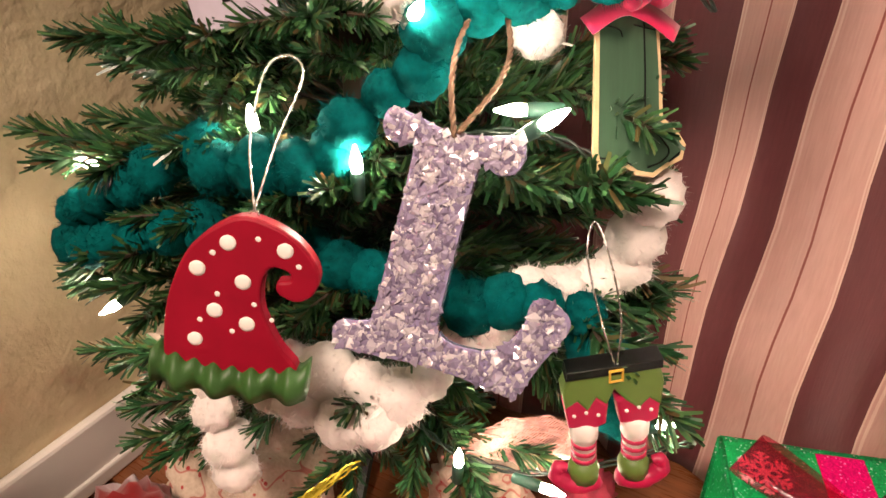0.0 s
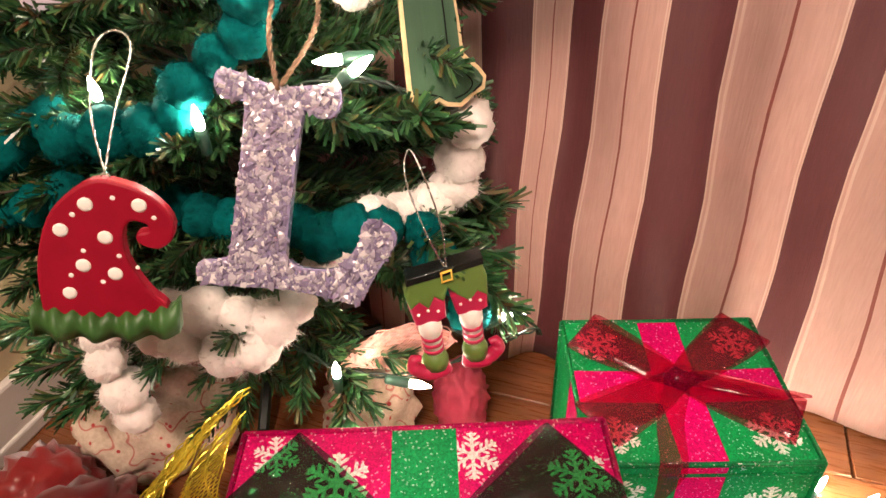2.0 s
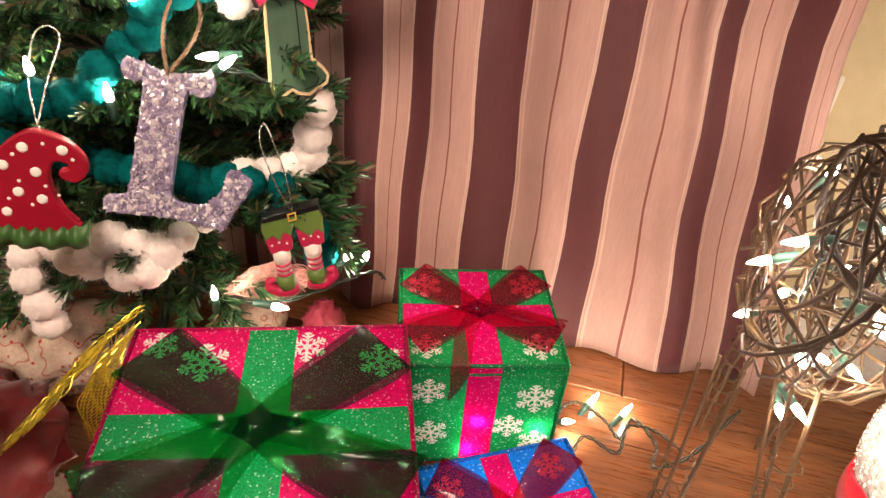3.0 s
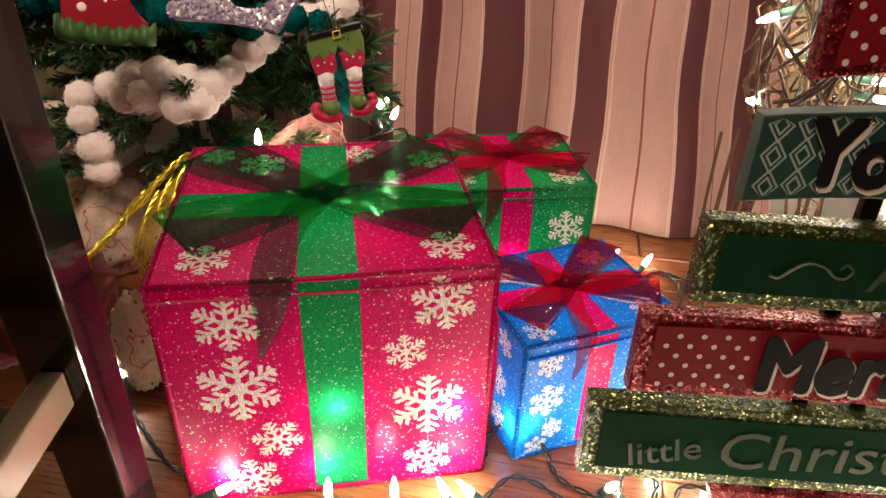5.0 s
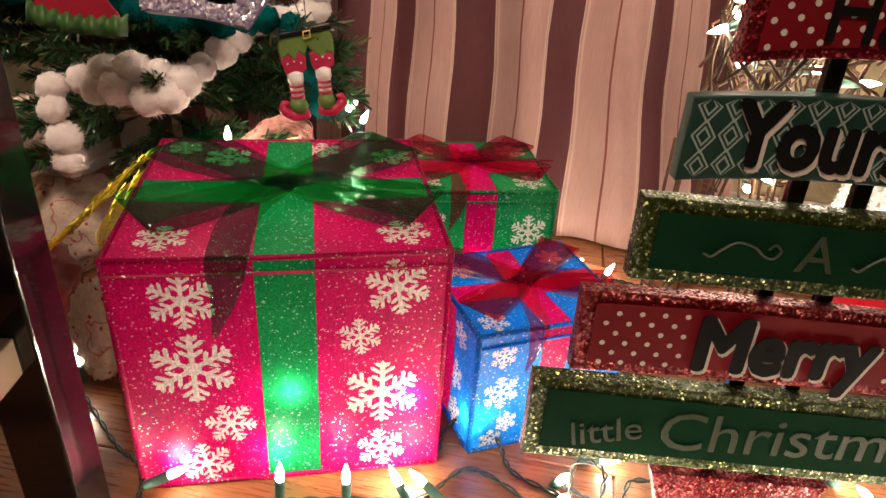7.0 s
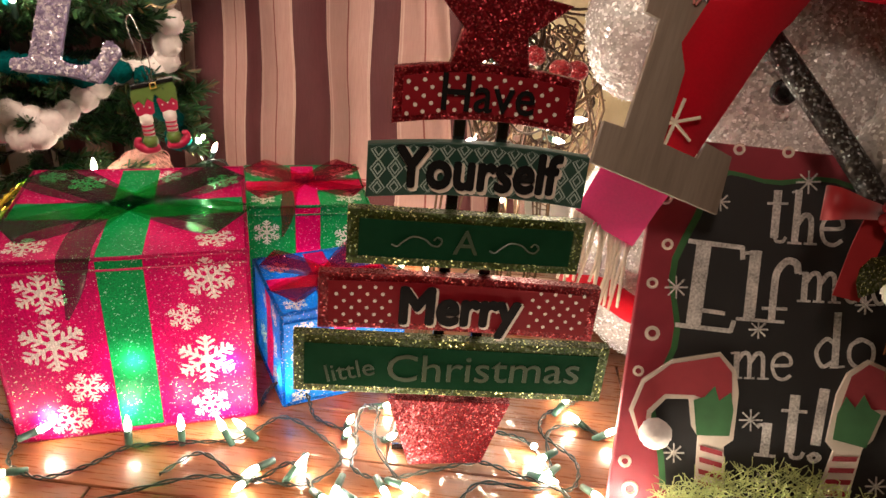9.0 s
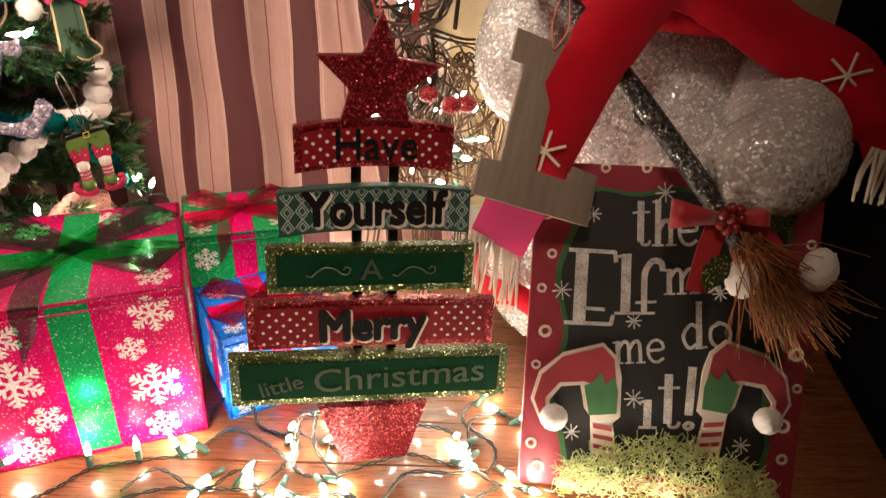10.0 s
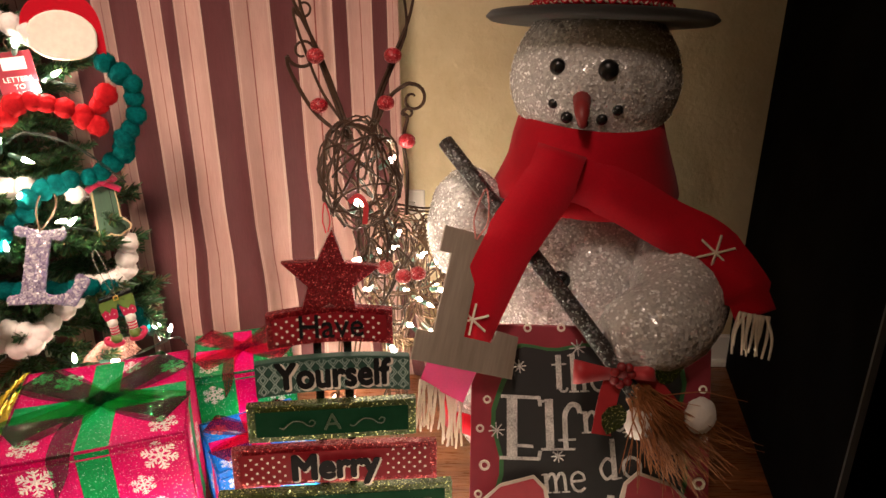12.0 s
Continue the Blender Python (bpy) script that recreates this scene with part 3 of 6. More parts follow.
# ---------------------------------------------------------------- plaque stand: a tree of sayings
M_RED_GLIT = glitter("red_glitter", (0.17, 0.003, 0.008), (0.85, 0.16, 0.14), 800, 0.93, 0.35, 0.6)
M_LIME_GLIT = glitter("lime_glitter", (0.034, 0.055, 0.006), (0.75, 0.8, 0.28), 800, 0.93, 0.35, 0.5)
M_PLQ_GREEN = plain("dark_green_board", (0.005, 0.032, 0.013), 0.75, vary=0.15, scale=90, gloss=0.03)
M_PLQ_RED = plain("red_dotted_board", (0.17, 0.005, 0.010), 0.5, vary=0.15, scale=90, gloss=0.2)
M_INK = plain("black_ink", (0.005, 0.0045, 0.0045), 0.6, vary=0.2, gloss=0.12)
M_CREAM = plain("cream_print", (0.62, 0.55, 0.46), 0.6, vary=0.12)
M_TEALGREY = plain("grey_green_print", (0.28, 0.36, 0.31), 0.6, vary=0.12)
M_DEEPGREEN = plain("deep_green_print", (0.010, 0.045, 0.030), 0.5, vary=0.12)
M_PALE_INK = plain("pale_green_relief", (0.045, 0.065, 0.036), 0.4, gloss=0.3)

# the stand leans back a little
STAND = Matrix(((0.9952, 0.1872, 0.0277, 0.4373), (-0.1886, 0.9931, 0.0651, -0.1343), (-0.0151, -0.0691, 1.0106, -0.0126), (0, 0, 0, 1)))
stand = thing("plaque_tree", "stacked holiday plaques on two black posts above a red glitter pot", "decoration", STAND)


def disc_bm(x, z, r, y, bm, sides=8):
    f = bm.faces.new([bm.verts.new((x + r * math.cos(2 * math.pi * k / sides), y, z + r * math.sin(2 * math.pi * k / sides))) for k in range(sides)])
    f.normal_update()
    if f.normal.y > 0:
        f.normal_flip()


def arc_board(x0, x1, z0, z1, rise, skew=0.0, n=14):
    """Outline of a board whose top and bottom bow upward."""
    top = [(x0 + (x1 - x0) * i / n, z1 + rise * (1 - (2 * i / n - 1) ** 2) + skew * (2 * i / n - 1)) for i in range(n + 1)]
    bot = [(x0 + (x1 - x0) * i / n, z0 + rise * (1 - (2 * i / n - 1) ** 2) + skew * (2 * i / n - 1)) for i in range(n + 1)]
    return top + bot[::-1]


for x in (-0.017, 0.019):
    part("post", box_bm(x - 0.005, 0.004, 0.05, x + 0.005, 0.010, 0.47, 0.001), M_BLACK, stand)
part("foot_bar", tube_bm([(0, 0.012, 0.11), (0, 0.045, 0.020)], 0.0035), M_BLACK, stand)
part("foot_bar", tube_bm([(-0.05, 0.045, 0.019), (0.05, 0.045, 0.020)], 0.0035), M_BLACK, stand)

pot = part("pot", slab_bm([(-0.061, 0.118), (0.058, 0.115), (0.037, 0.043), (-0.036, 0.040)], -0.008, 0.0035, 0.001), M_RED_GLIT, stand, "red glitter flower pot")
part("brace", box_bm(-0.024, 0.0102, 0.085, 0.026, 0.0145, 0.115, 0.001), M_BLACK, stand)

star = []
for k in range(10):
    a = radians(90 + 36 * k - 4)
    r = 0.062 if k % 2 == 0 else 0.028
    star.append((0.003 + r * math.cos(a) * 0.95, 0.466 + r * math.sin(a)))
star_ob = part("star", slab_bm(star, -0.008, 0.003, 0.0012), M_RED_GLIT, stand, "red glitter star")
part("hanging_loop", tube_bm(smooth_path([(0.001, -0.003, 0.522), (-0.002, -0.004, 0.538), (0.001, -0.003, 0.557), (0.006, -0.002, 0.538), (0.003, -0.003, 0.523)]), 0.0008, 5), plain("red_ribbon_cloth", (0.5, 0.01, 0.03), 0.5), star_ob)


def dots_on(parent, x0, x1, z0, z1, y, pitch, r, rise, material, keep=None):
    bm = bmesh.new()
    row = 0
    z = z0
    while z <= z1:
        x = x0 + (pitch / 2 if row % 2 else 0)
        while x <= x1:
            zz = z + rise * (1 - (2 * (x - x0) / (x1 - x0) - 1) ** 2)
            if keep is None or keep(x, z):
                disc_bm(x, zz, r, y, bm)
            x += pitch
        z += pitch / 2
        row += 1
    return tagged(part("dots", bm, material, parent), kind="stuff")


# "Have"
have = part("have_board", slab_bm(arc_board(-0.0735, 0.0735, 0.382, 0.426, 0.007), -0.008, 0.0035, 0.001), M_RED_GLIT, stand, "red board with cream dots and black lettering")
part("field", slab_bm(arc_board(-0.066, 0.066, 0.388, 0.420, 0.0065), -0.0088, -0.0078), M_PLQ_RED, have)
dots_on(have, -0.062, 0.062, 0.391, 0.418, -0.0092, 0.0125, 0.0017, 0.0065, M_CREAM)
lettering("letters", "Have", 0.042, (0.001, -0.0098, 0.409), M_INK, have, width=0.90, fat=0.0003)
# "Yourself"
yo = part("yourself_board", slab_bm(arc_board(-0.091, 0.093, 0.319, 0.364, 0.006), -0.008, 0.0035, 0.001), M_DEEPGREEN, stand, "dark green board with pale diamond lines and black lettering")
bm = bmesh.new()
step = 0
for i in range(13):
    for row in range(3):
        x, z = -0.082 + i * 0.0139, 0.327 + row * 0.016
        z += 0.006 * (1 - (x / 0.092) ** 2)
        for r0, r1 in ((0.0094, 0.0076), (0.0056, 0.0038)):
            step += 1
            y = -0.0084 - 0.00001 * (step % 7)
            for sx, sz in ((1, 1), (1, -1), (-1, -1), (-1, 1)):
                q = [(x + sx * r0 * 0.72, z), (x, z + sz * r0), (x, z + sz * r1)] + ([(x + sx * r1 * 0.72, z)] if r1 else [])
                q = [(px, min(max(pz, 0.3205 + 0.006 * (1 - (px / 0.092) ** 2)), 0.3625 + 0.006 * (1 - (px / 0.092) ** 2))) for px, pz in q]
                try:
                    f = bm.faces.new([bm.verts.new((px, y, pz)) for px, pz in q])
                    f.normal_update()
                    if f.normal.y > 0:
                        f.normal_flip()
                except ValueError:
                    pass
tagged(part("diamond_print", bm, M_TEALGREY, yo), kind="stuff")
lettering("letter_shadow", "Yourself", 0.047, (0.0020, -0.0092, 0.3440), M_CREAM, yo, width=0.84, fat=0.0029)
lettering("letters", "Yourself", 0.047, (0.0, -0.0102, 0.3462), M_INK, yo, width=0.84, fat=0.0019)


def framed_board(name, x0, x1, z0, z1, skew, label):
    ob = part(name, slab_bm(arc_board(x0, x1, z0, z1, 0.0, skew, 4), -0.009, 0.0035, 0.001), M_LIME_GLIT, stand, label)
    part("field", slab_bm(arc_board(x0 + 0.010, x1 - 0.010, z0 + 0.008, z1 - 0.008, 0.0, skew, 4), -0.0098, -0.0085), M_PLQ_GREEN, ob)
    return ob


def swirl(parent, x, z, k, material):
    pts = [(x - 0.022 * k, z - 0.004), (x - 0.017 * k, z - 0.0055), (x - 0.012 * k, z - 0.001), (x - 0.004 * k, z + 0.004), (x + 0.006 * k, z + 0.002), (x + 0.012 * k, z - 0.003), (x + 0.018 * k, z - 0.004), (x + 0.021 * k, z + 0.001), (x + 0.017 * k, z + 0.004), (x + 0.014 * k, z + 0.001)]
    part("swirl", tube_bm(smooth_path([(a, -0.0102, b) for a, b in pts], 4), 0.0008, 5), material, parent)


ab = framed_board("a_board", -0.105, 0.100, 0.258, 0.308, -0.001, "dark green board with a lime glitter edge and raised swirls")
lettering("letters", "A", 0.032, (-0.003, -0.0102, 0.282), M_PALE_INK, ab)
swirl(ab, -0.045, 0.283, 1, M_PALE_INK)
swirl(ab, 0.040, 0.281, 1, M_PALE_INK)
me_ = part("merry_board", slab_bm(arc_board(-0.128, 0.126, 0.191, 0.2455, 0.003, -0.003), -0.008, 0.0035, 0.001), M_RED_GLIT, stand, "red board with cream dots and black lettering")
part("field", slab_bm(arc_board(-0.119, 0.117, 0.198, 0.2385, 0.003, -0.003), -0.0088, -0.0078), M_PLQ_RED, me_)
dots_on(me_, -0.112, 0.112, 0.202, 0.236, -0.0092, 0.0135, 0.0017, 0.002, M_CREAM, lambda x, z: abs(x + 0.003) > 0.060)
lettering("letter_shadow", "Merry", 0.050, (-0.0012, -0.0094, 0.2165), M_CREAM, me_, turn=0, fat=0.0031, width=0.88)
lettering("letters", "Merry", 0.050, (-0.003, -0.0104, 0.2185), M_INK, me_, turn=0, fat=0.0024, width=0.88)
ch = framed_board("christmas_board", -0.149, 0.146, 0.124, 0.184, -0.003, "dark green board with a lime glitter edge and raised lettering")
lettering("letters", "little", 0.026, (-0.098, -0.0102, 0.150), M_PALE_INK, ch, turn=12)
lettering("letters", "Christmas", 0.042, (0.028, -0.0102, 0.154), M_PALE_INK, ch, turn=1, width=1.08)

# ---------------------------------------------------------------- the tall chalkboard sign
E_W, E_H = 0.316, 0.378
SIGN = Matrix(((0.8991, 0.3811, 0.1289, 0.5939), (-0.4019, 0.8364, 0.3305, -0.2010), (0.0183, -0.3542, 0.9189, 0.0055), (0, 0, 0, 1)))
M_SIGNRED = plain("sign_red_paint", (0.24, 0.02, 0.035), 0.5, scale=40)
M_CHALKBOARD = plain("chalkboard_black", (0.010, 0.010, 0.010), 0.6, vary=0.35, scale=25)
M_CHALK = plain("chalk_lettering", (0.46, 0.44, 0.41), 0.9, vary=0.75, scale=420)
M_SIGNGREEN = plain("sign_green_paint", (0.03, 0.12, 0.035), 0.5)
sign = thing("chalkboard_sign", "red-bordered chalkboard sign with chalk lettering and two cut-out boots", "sign", SIGN)
part("board", box_bm(0, -0.003, 0, E_W, 0.009, E_H, 0.0015), M_SIGNRED, sign)


def wavy(inset, amp, n=60):
    """The wavy edge of the black field."""
    x0, x1, z0, z1 = inset, E_W - inset, inset * 0.5, E_H - inset * 0.75
    out = []
    for i in range(n):
        t = i / n * 4
        k, q = int(t), t - int(t)
        p = {0: (x0 + (x1 - x0) * q, z1), 1: (x1, z1 + (z0 - z1) * q), 2: (x1 + (x0 - x1) * q, z0), 3: (x0, z0 + (z1 - z0) * q)}[k]
        w = amp * math.sin(q * math.pi * 5) * (1 if k % 2 else 0.6)
        cut = 0.018 * (abs(2 * q - 1) ** 6)
        out.append((p[0] + (w if k in (1, 3) else 0) + {1: -cut, 3: cut}.get(k, 0), p[1] + (w if k in (0, 2) else 0) + {0: -cut, 2: cut}.get(k, 0)))
    return out


part("green_edge", slab_bm(wavy(0.034, 0.007), -0.0036, -0.0028), M_SIGNGREEN, sign)
part("black_field", slab_bm(wavy(0.040, 0.007), -0.0042, -0.0030), M_CHALKBOARD, sign)

# chalk letters, drawn stroke by stroke: broad stems, thin hairlines and serifs; (points, width) in units of the cap height
GLYPHS = {
    "E": (0.62, [([(0.17, 0), (0.17, 1)], 0.17), ([(0, 1), (0.6, 0.985), (0.62, 0.86)], 0.055), ([(-0.02, 0), (0.6, 0.0), (0.62, 0.12)], 0.055), ([(0.17, 0.21), (0.5, 0.2)], 0.05)]),
    "l": (0.36, [([(0.17, 0), (0.17, 0.98)], 0.16), ([(0, 0), (0.36, 0)], 0.05), ([(0.02, 0.95), (0.2, 0.98)], 0.05)]),
    "f": (0.52, [([(0.17, 0), (0.17, 0.5), (0.19, 0.78), (0.32, 0.96), (0.46, 0.93), (0.5, 0.8)], 0.11), ([(0, 0), (0.36, 0)], 0.05), ([(0.02, 0.2), (0.38, 0.21)], 0.05)]),
    "t": (0.40, [([(0.17, 0.1), (0.17, 0.98)], 0.15), ([(0, 0.74), (0.36, 0.75)], 0.05), ([(0.17, 0.12), (0.22, 0.02), (0.33, 0.02), (0.38, 0.1)], 0.06)]),
    "h": (0.52, [([(0.12, 0), (0.12, 1)], 0.13), ([(0.14, 0.36), (0.26, 0.54), (0.37, 0.5), (0.40, 0.3), (0.40, 0.0)], 0.10), ([(0, 0), (0.24, 0)], 0.045), ([(0.3, 0), (0.52, 0)], 0.045), ([(0, 0.97), (0.14, 1)], 0.045)]),
    "e": (0.46, [([(0.07, 0.30), (0.40, 0.33), (0.38, 0.5), (0.24, 0.57), (0.09, 0.48), (0.04, 0.28), (0.12, 0.06), (0.28, 0.0), (0.42, 0.09)], 0.075)]),
    "m": (0.80, [([(0.12, 0), (0.12, 0.56)], 0.12), ([(0.14, 0.38), (0.26, 0.55), (0.38, 0.48), (0.40, 0)], 0.09), ([(0.42, 0.38), (0.54, 0.55), (0.66, 0.48), (0.68, 0)], 0.09), ([(0, 0), (0.24, 0)], 0.045), ([(0.3, 0), (0.5, 0)], 0.045), ([(0.58, 0), (0.8, 0)], 0.045), ([(0, 0.54), (0.13, 0.56)], 0.045)]),
    "a": (0.48, [([(0.08, 0.48), (0.22, 0.57), (0.34, 0.46), (0.35, 0.1), (0.45, 0.02)], 0.09), ([(0.34, 0.3), (0.14, 0.26), (0.06, 0.12), (0.18, 0.01), (0.34, 0.12)], 0.06)]),
    "d": (0.55, [([(0.38, 0), (0.38, 1.02)], 0.13), ([(0.36, 0.44), (0.2, 0.53), (0.04, 0.28), (0.16, 0.01), (0.36, 0.12)], 0.075), ([(0.3, 0), (0.55, 0.02)], 0.045)]),
    "o": (0.50, [([(0.25, 0.54), (0.06, 0.42), (0.06, 0.14), (0.25, 0.0), (0.44, 0.14), (0.44, 0.42), (0.25, 0.54), (0.16, 0.52)], 0.075)]),
    "i": (0.30, [([(0.14, 0), (0.14, 0.5)], 0.14), ([(0, 0), (0.3, 0)], 0.05), ([(0, 0.47), (0.14, 0.5)], 0.05)]),
    "!": (0.26, [([(0.11, 0.26), (0.15, 1.12)], 0.15), ([(0.03, 0.04), (0.11, 0.1), (0.19, 0.05), (0.11, -0.02), (0.04, 0.03)], 0.07)]),
}


def chalk_glyph(char, x, z, size, turn):
    bm = bmesh.new()
    ca, sa = math.cos(radians(turn)), math.sin(radians(turn))
    for k, (pts, w) in enumerate(GLYPHS[char][1]):
        p = [Vector((q[0], q[1])) for q in pts]
        if len(p) > 3:
            p = [Vector((v.x, v.y)) for v in smooth_path([(q.x, q.y, 0) for q in p], 5)]
        for i, (a, b) in enumerate(zip(p, p[1:])):
            n = Vector((-(b - a).y, (b - a).x)).normalized() * w / 2
            e = (b - a).normalized() * min(w * 0.2, 0.02)
            quad = [(x + size * (v.x * ca - v.y * sa), z + size * (v.x * sa + v.y * ca)) for v in (a - e - n, b + e - n, b + e + n, a - e + n)]
            f = bm.faces.new([bm.verts.new((vx, -0.0048 - 0.00001 * (k * 3 + i % 3), vz)) for vx, vz in quad])
            f.normal_update()
            if f.normal.y > 0:
                f.normal_flip()
    part("chalk_letter", bm, M_CHALK, sign)


for word, size, x, z, turn in (("the", 0.050, 0.111, 0.289, 4), ("E", 0.084, 0.043, 0.197, 1), ("l", 0.068, 0.097, 0.211, 3), ("f", 0.062, 0.119, 0.212, 4), ("made", 0.049, 0.150, 0.236, 5), ("me", 0.045, 0.100, 0.152, 6), ("do", 0.052, 0.175, 0.174, 6), ("it!", 0.064, 0.135, 0.078, 3)):
    at = 0.0
    for char in word:
        chalk_glyph(char, x + at * math.cos(radians(turn)), z + at * math.sin(radians(turn)), size, turn)
        at += size * (GLYPHS[char][0] + 0.03)


def chalk_star(x, z, r):
    bm = bmesh.new()
    for k in range(4):
        a = radians(45 * k + 8)
        dx, dz = math.cos(a) * r, math.sin(a) * r
        tube_bm([(x - dx, -0.0046 - 0.0001 * k, z - dz), (x + dx, -0.0046 - 0.0001 * k, z + dz)], 0.0009, 4, bm)
    part("chalk_star", bm, M_CHALK, sign)


for x, z, r in ((0.036, 0.234, 0.011), (0.119, 0.203, 0.009), (0.212, 0.240, 0.009), (0.058, 0.067, 0.010), (0.252, 0.064, 0.010), (0.258, 0.318, 0.011), (0.142, 0.350, 0.011), (0.126, 0.112, 0.011), (0.065, 0.322, 0.009), (0.150, 0.052, 0.012)):
    chalk_star(x, z, r)
rng = random.Random(11)
for x, z, r in [(0.012, 0.05, 0.007), (0.017, 0.10, 0.005), (0.012, 0.145, 0.006), (0.020, 0.185, 0.008), (0.013, 0.235, 0.006), (0.022, 0.275, 0.006), (0.014, 0.32, 0.007), (0.030, 0.360, 0.009), (0.075, 0.374, 0.006), (0.12, 0.376, 0.006),
                (0.30, 0.05, 0.007), (0.297, 0.09, 0.009), (0.308, 0.135, 0.006), (0.303, 0.175, 0.009), (0.308, 0.235, 0.006), (0.306, 0.30, 0.006), (0.297, 0.352, 0.012), (0.262, 0.375, 0.006), (0.021, 0.022, 0.009), (0.29, 0.018, 0.008)]:
    bm = bmesh.new()
    tube_bm([(x + r * 0.72 * math.cos(a), -0.0034, z + r * 0.72 * math.sin(a)) for a in [2 * math.pi * k / 12 for k in range(12)]], r * 0.26, 5, bm, True)
    part("ring_mark", bm, M_CREAM, sign)

M_FELT_RED = plain("boot_red_felt", (0.28, 0.015, 0.025), 0.8, sheen=0.3)
M_FELT_GREEN = plain("boot_green_felt", (0.03, 0.14, 0.04), 0.8, sheen=0.3)
M_PUFF = plain("white_pompom_wool", (0.78, 0.74, 0.70), 0.95, vary=0.08, scale=300, relief=0.4, sheen=0.5)


def cutout_boot(mx, flip, lift=0.020):
    """An upside-down elf boot cut from board, with a pompom at its curled toe."""
    f = lambda pts: [(mx + flip * x, z + lift) for x, z in pts]
    b = part("boot_cutout", slab_bm(f([(0.000, 0.02), (0.030, 0.012), (0.022, 0.062), (0.030, 0.070), (0.028, 0.118), (0.022, 0.140), (0.005, 0.156), (-0.040, 0.142), (-0.066, 0.118), (-0.074, 0.085), (-0.062, 0.060), (-0.050, 0.062), (-0.052, 0.085), (-0.040, 0.102), (-0.018, 0.105), (-0.012, 0.078), (-0.004, 0.068)]), -0.0075, -0.0045, 0.0004), M_CREAM, sign, "cut-out elf boot with a white pompom")
    part("red_upper", slab_bm(f([(0.024, 0.100), (0.018, 0.138), (0.004, 0.152), (-0.040, 0.138), (-0.063, 0.115), (-0.070, 0.086), (-0.062, 0.066), (-0.056, 0.068), (-0.057, 0.088), (-0.042, 0.107), (-0.014, 0.110)]), -0.0084, -0.0076), M_FELT_RED, b)
    part("green_cuff", slab_bm(f([(-0.014, 0.105), (-0.004, 0.110), (0.004, 0.122), (0.010, 0.108), (0.020, 0.118), (0.025, 0.100), (0.025, 0.074), (-0.006, 0.070)]), -0.0090, -0.0080), M_FELT_GREEN, b)
    bm = bmesh.new()
    for k in range(4):
        z = 0.060 - 0.012 * k
        slab_bm(f([(-0.001 + 0.001 * k, z), (0.021 + 0.0015 * k, z - 0.003), (0.022 + 0.0015 * k, z - 0.008), (0.0 + 0.001 * k, z - 0.005)]), -0.0083, -0.0072, 0, bm)
    part("stripes", bm, M_FELT_RED, b)
    part("pompom", ball_bm((mx + flip * -0.047, -0.014, 0.067 + lift), 0.0155, (1, 0.8, 1), 4, None, 0.12, 14), M_PUFF, b, smooth=True)


cutout_boot(0.082, 1)
cutout_boot(0.228, -1, 0.032)

# tulle gathered along the foot of the sign
rng = random.Random(5)
bm = bmesh.new()
for i in range(1500):
    x = rng.uniform(0.045, 0.285)
    z0 = max(0.004, 0.066 - ((x - 0.165) / 0.125) ** 2 * 0.045) * rng.uniform(0.0, 1.05)
    y = -0.006 - rng.uniform(0.002, 0.030) * (1 - z0 / 0.08)
    p = Vector((x, y, z0))
    d = Vector((rng.uniform(-1, 1), rng.uniform(-0.25, 0.25), rng.uniform(-1, 1))) * 0.016
    q = [p, p + d * 0.5 + Vector((rng.uniform(-1, 1), rng.uniform(-0.4, 0.1), rng.uniform(-1, 1))) * 0.005, p + d]
    for v in q:
        v.z = max(v.z, 0.001)
        v.y = min(v.y, -0.0062)
    tube_bm(q, 0.00055, 3, bm)
tulle = part("tulle_trim", bm, plain("green_sparkle_tulle", (0.50, 0.56, 0.24), 0.4, metal=0.2, vary=0.4), sign, "sparkling pale green tulle")

# ---------------------------------------------------------------- snowman
# glitter snow; its glints are put into the colour as white non-metal cells
M_SNOW = glitter("snow_painted_glints", (0.66, 0.63, 0.60), (1.0, 0.99, 0.97), 300, 0.87, 0.14, 0.0, 0.55, 0.88, 0.8, 0.0)
M_FELT = plain("red_felt", (0.40, 0.003, 0.013), 0.95, vary=0.12, scale=400, relief=0.3, sheen=0.08, gloss=0.15)
M_PINK = plain("pink_felt", (0.62, 0.02, 0.16), 0.9, vary=0.1, scale=400, sheen=0.4)
M_YARN = plain("cream_yarn", (0.66, 0.58, 0.46), 0.9, vary=0.15, scale=300)
M_COAL = plain("black_button", (0.006, 0.006, 0.006), 0.25, relief=0.0)
M_HATBLACK = plain("black_hat_felt", (0.012, 0.011, 0.010), 0.9, vary=0.3, sheen=0.2)
M_STICK = glitter("dark_sparkle_stick", (0.03, 0.025, 0.022), (0.55, 0.62, 0.60), 500, 0.9, 0.3, 0.1)

LEAN = Matrix(((0.9966, 0.0367, 0.0736, -0.0359), (-0.0440, 0.9940, 0.1001, -0.0147), (-0.0695, -0.1030, 0.9923, 0.0484), (0, 0, 0, 1)))
SNOW = pose(0.857, 0.026, 0.0, 0, 0, -28)
SNOW_INV = SNOW.inverted()


def loc(p, inv=SNOW_INV):
    return inv @ Vector(p)


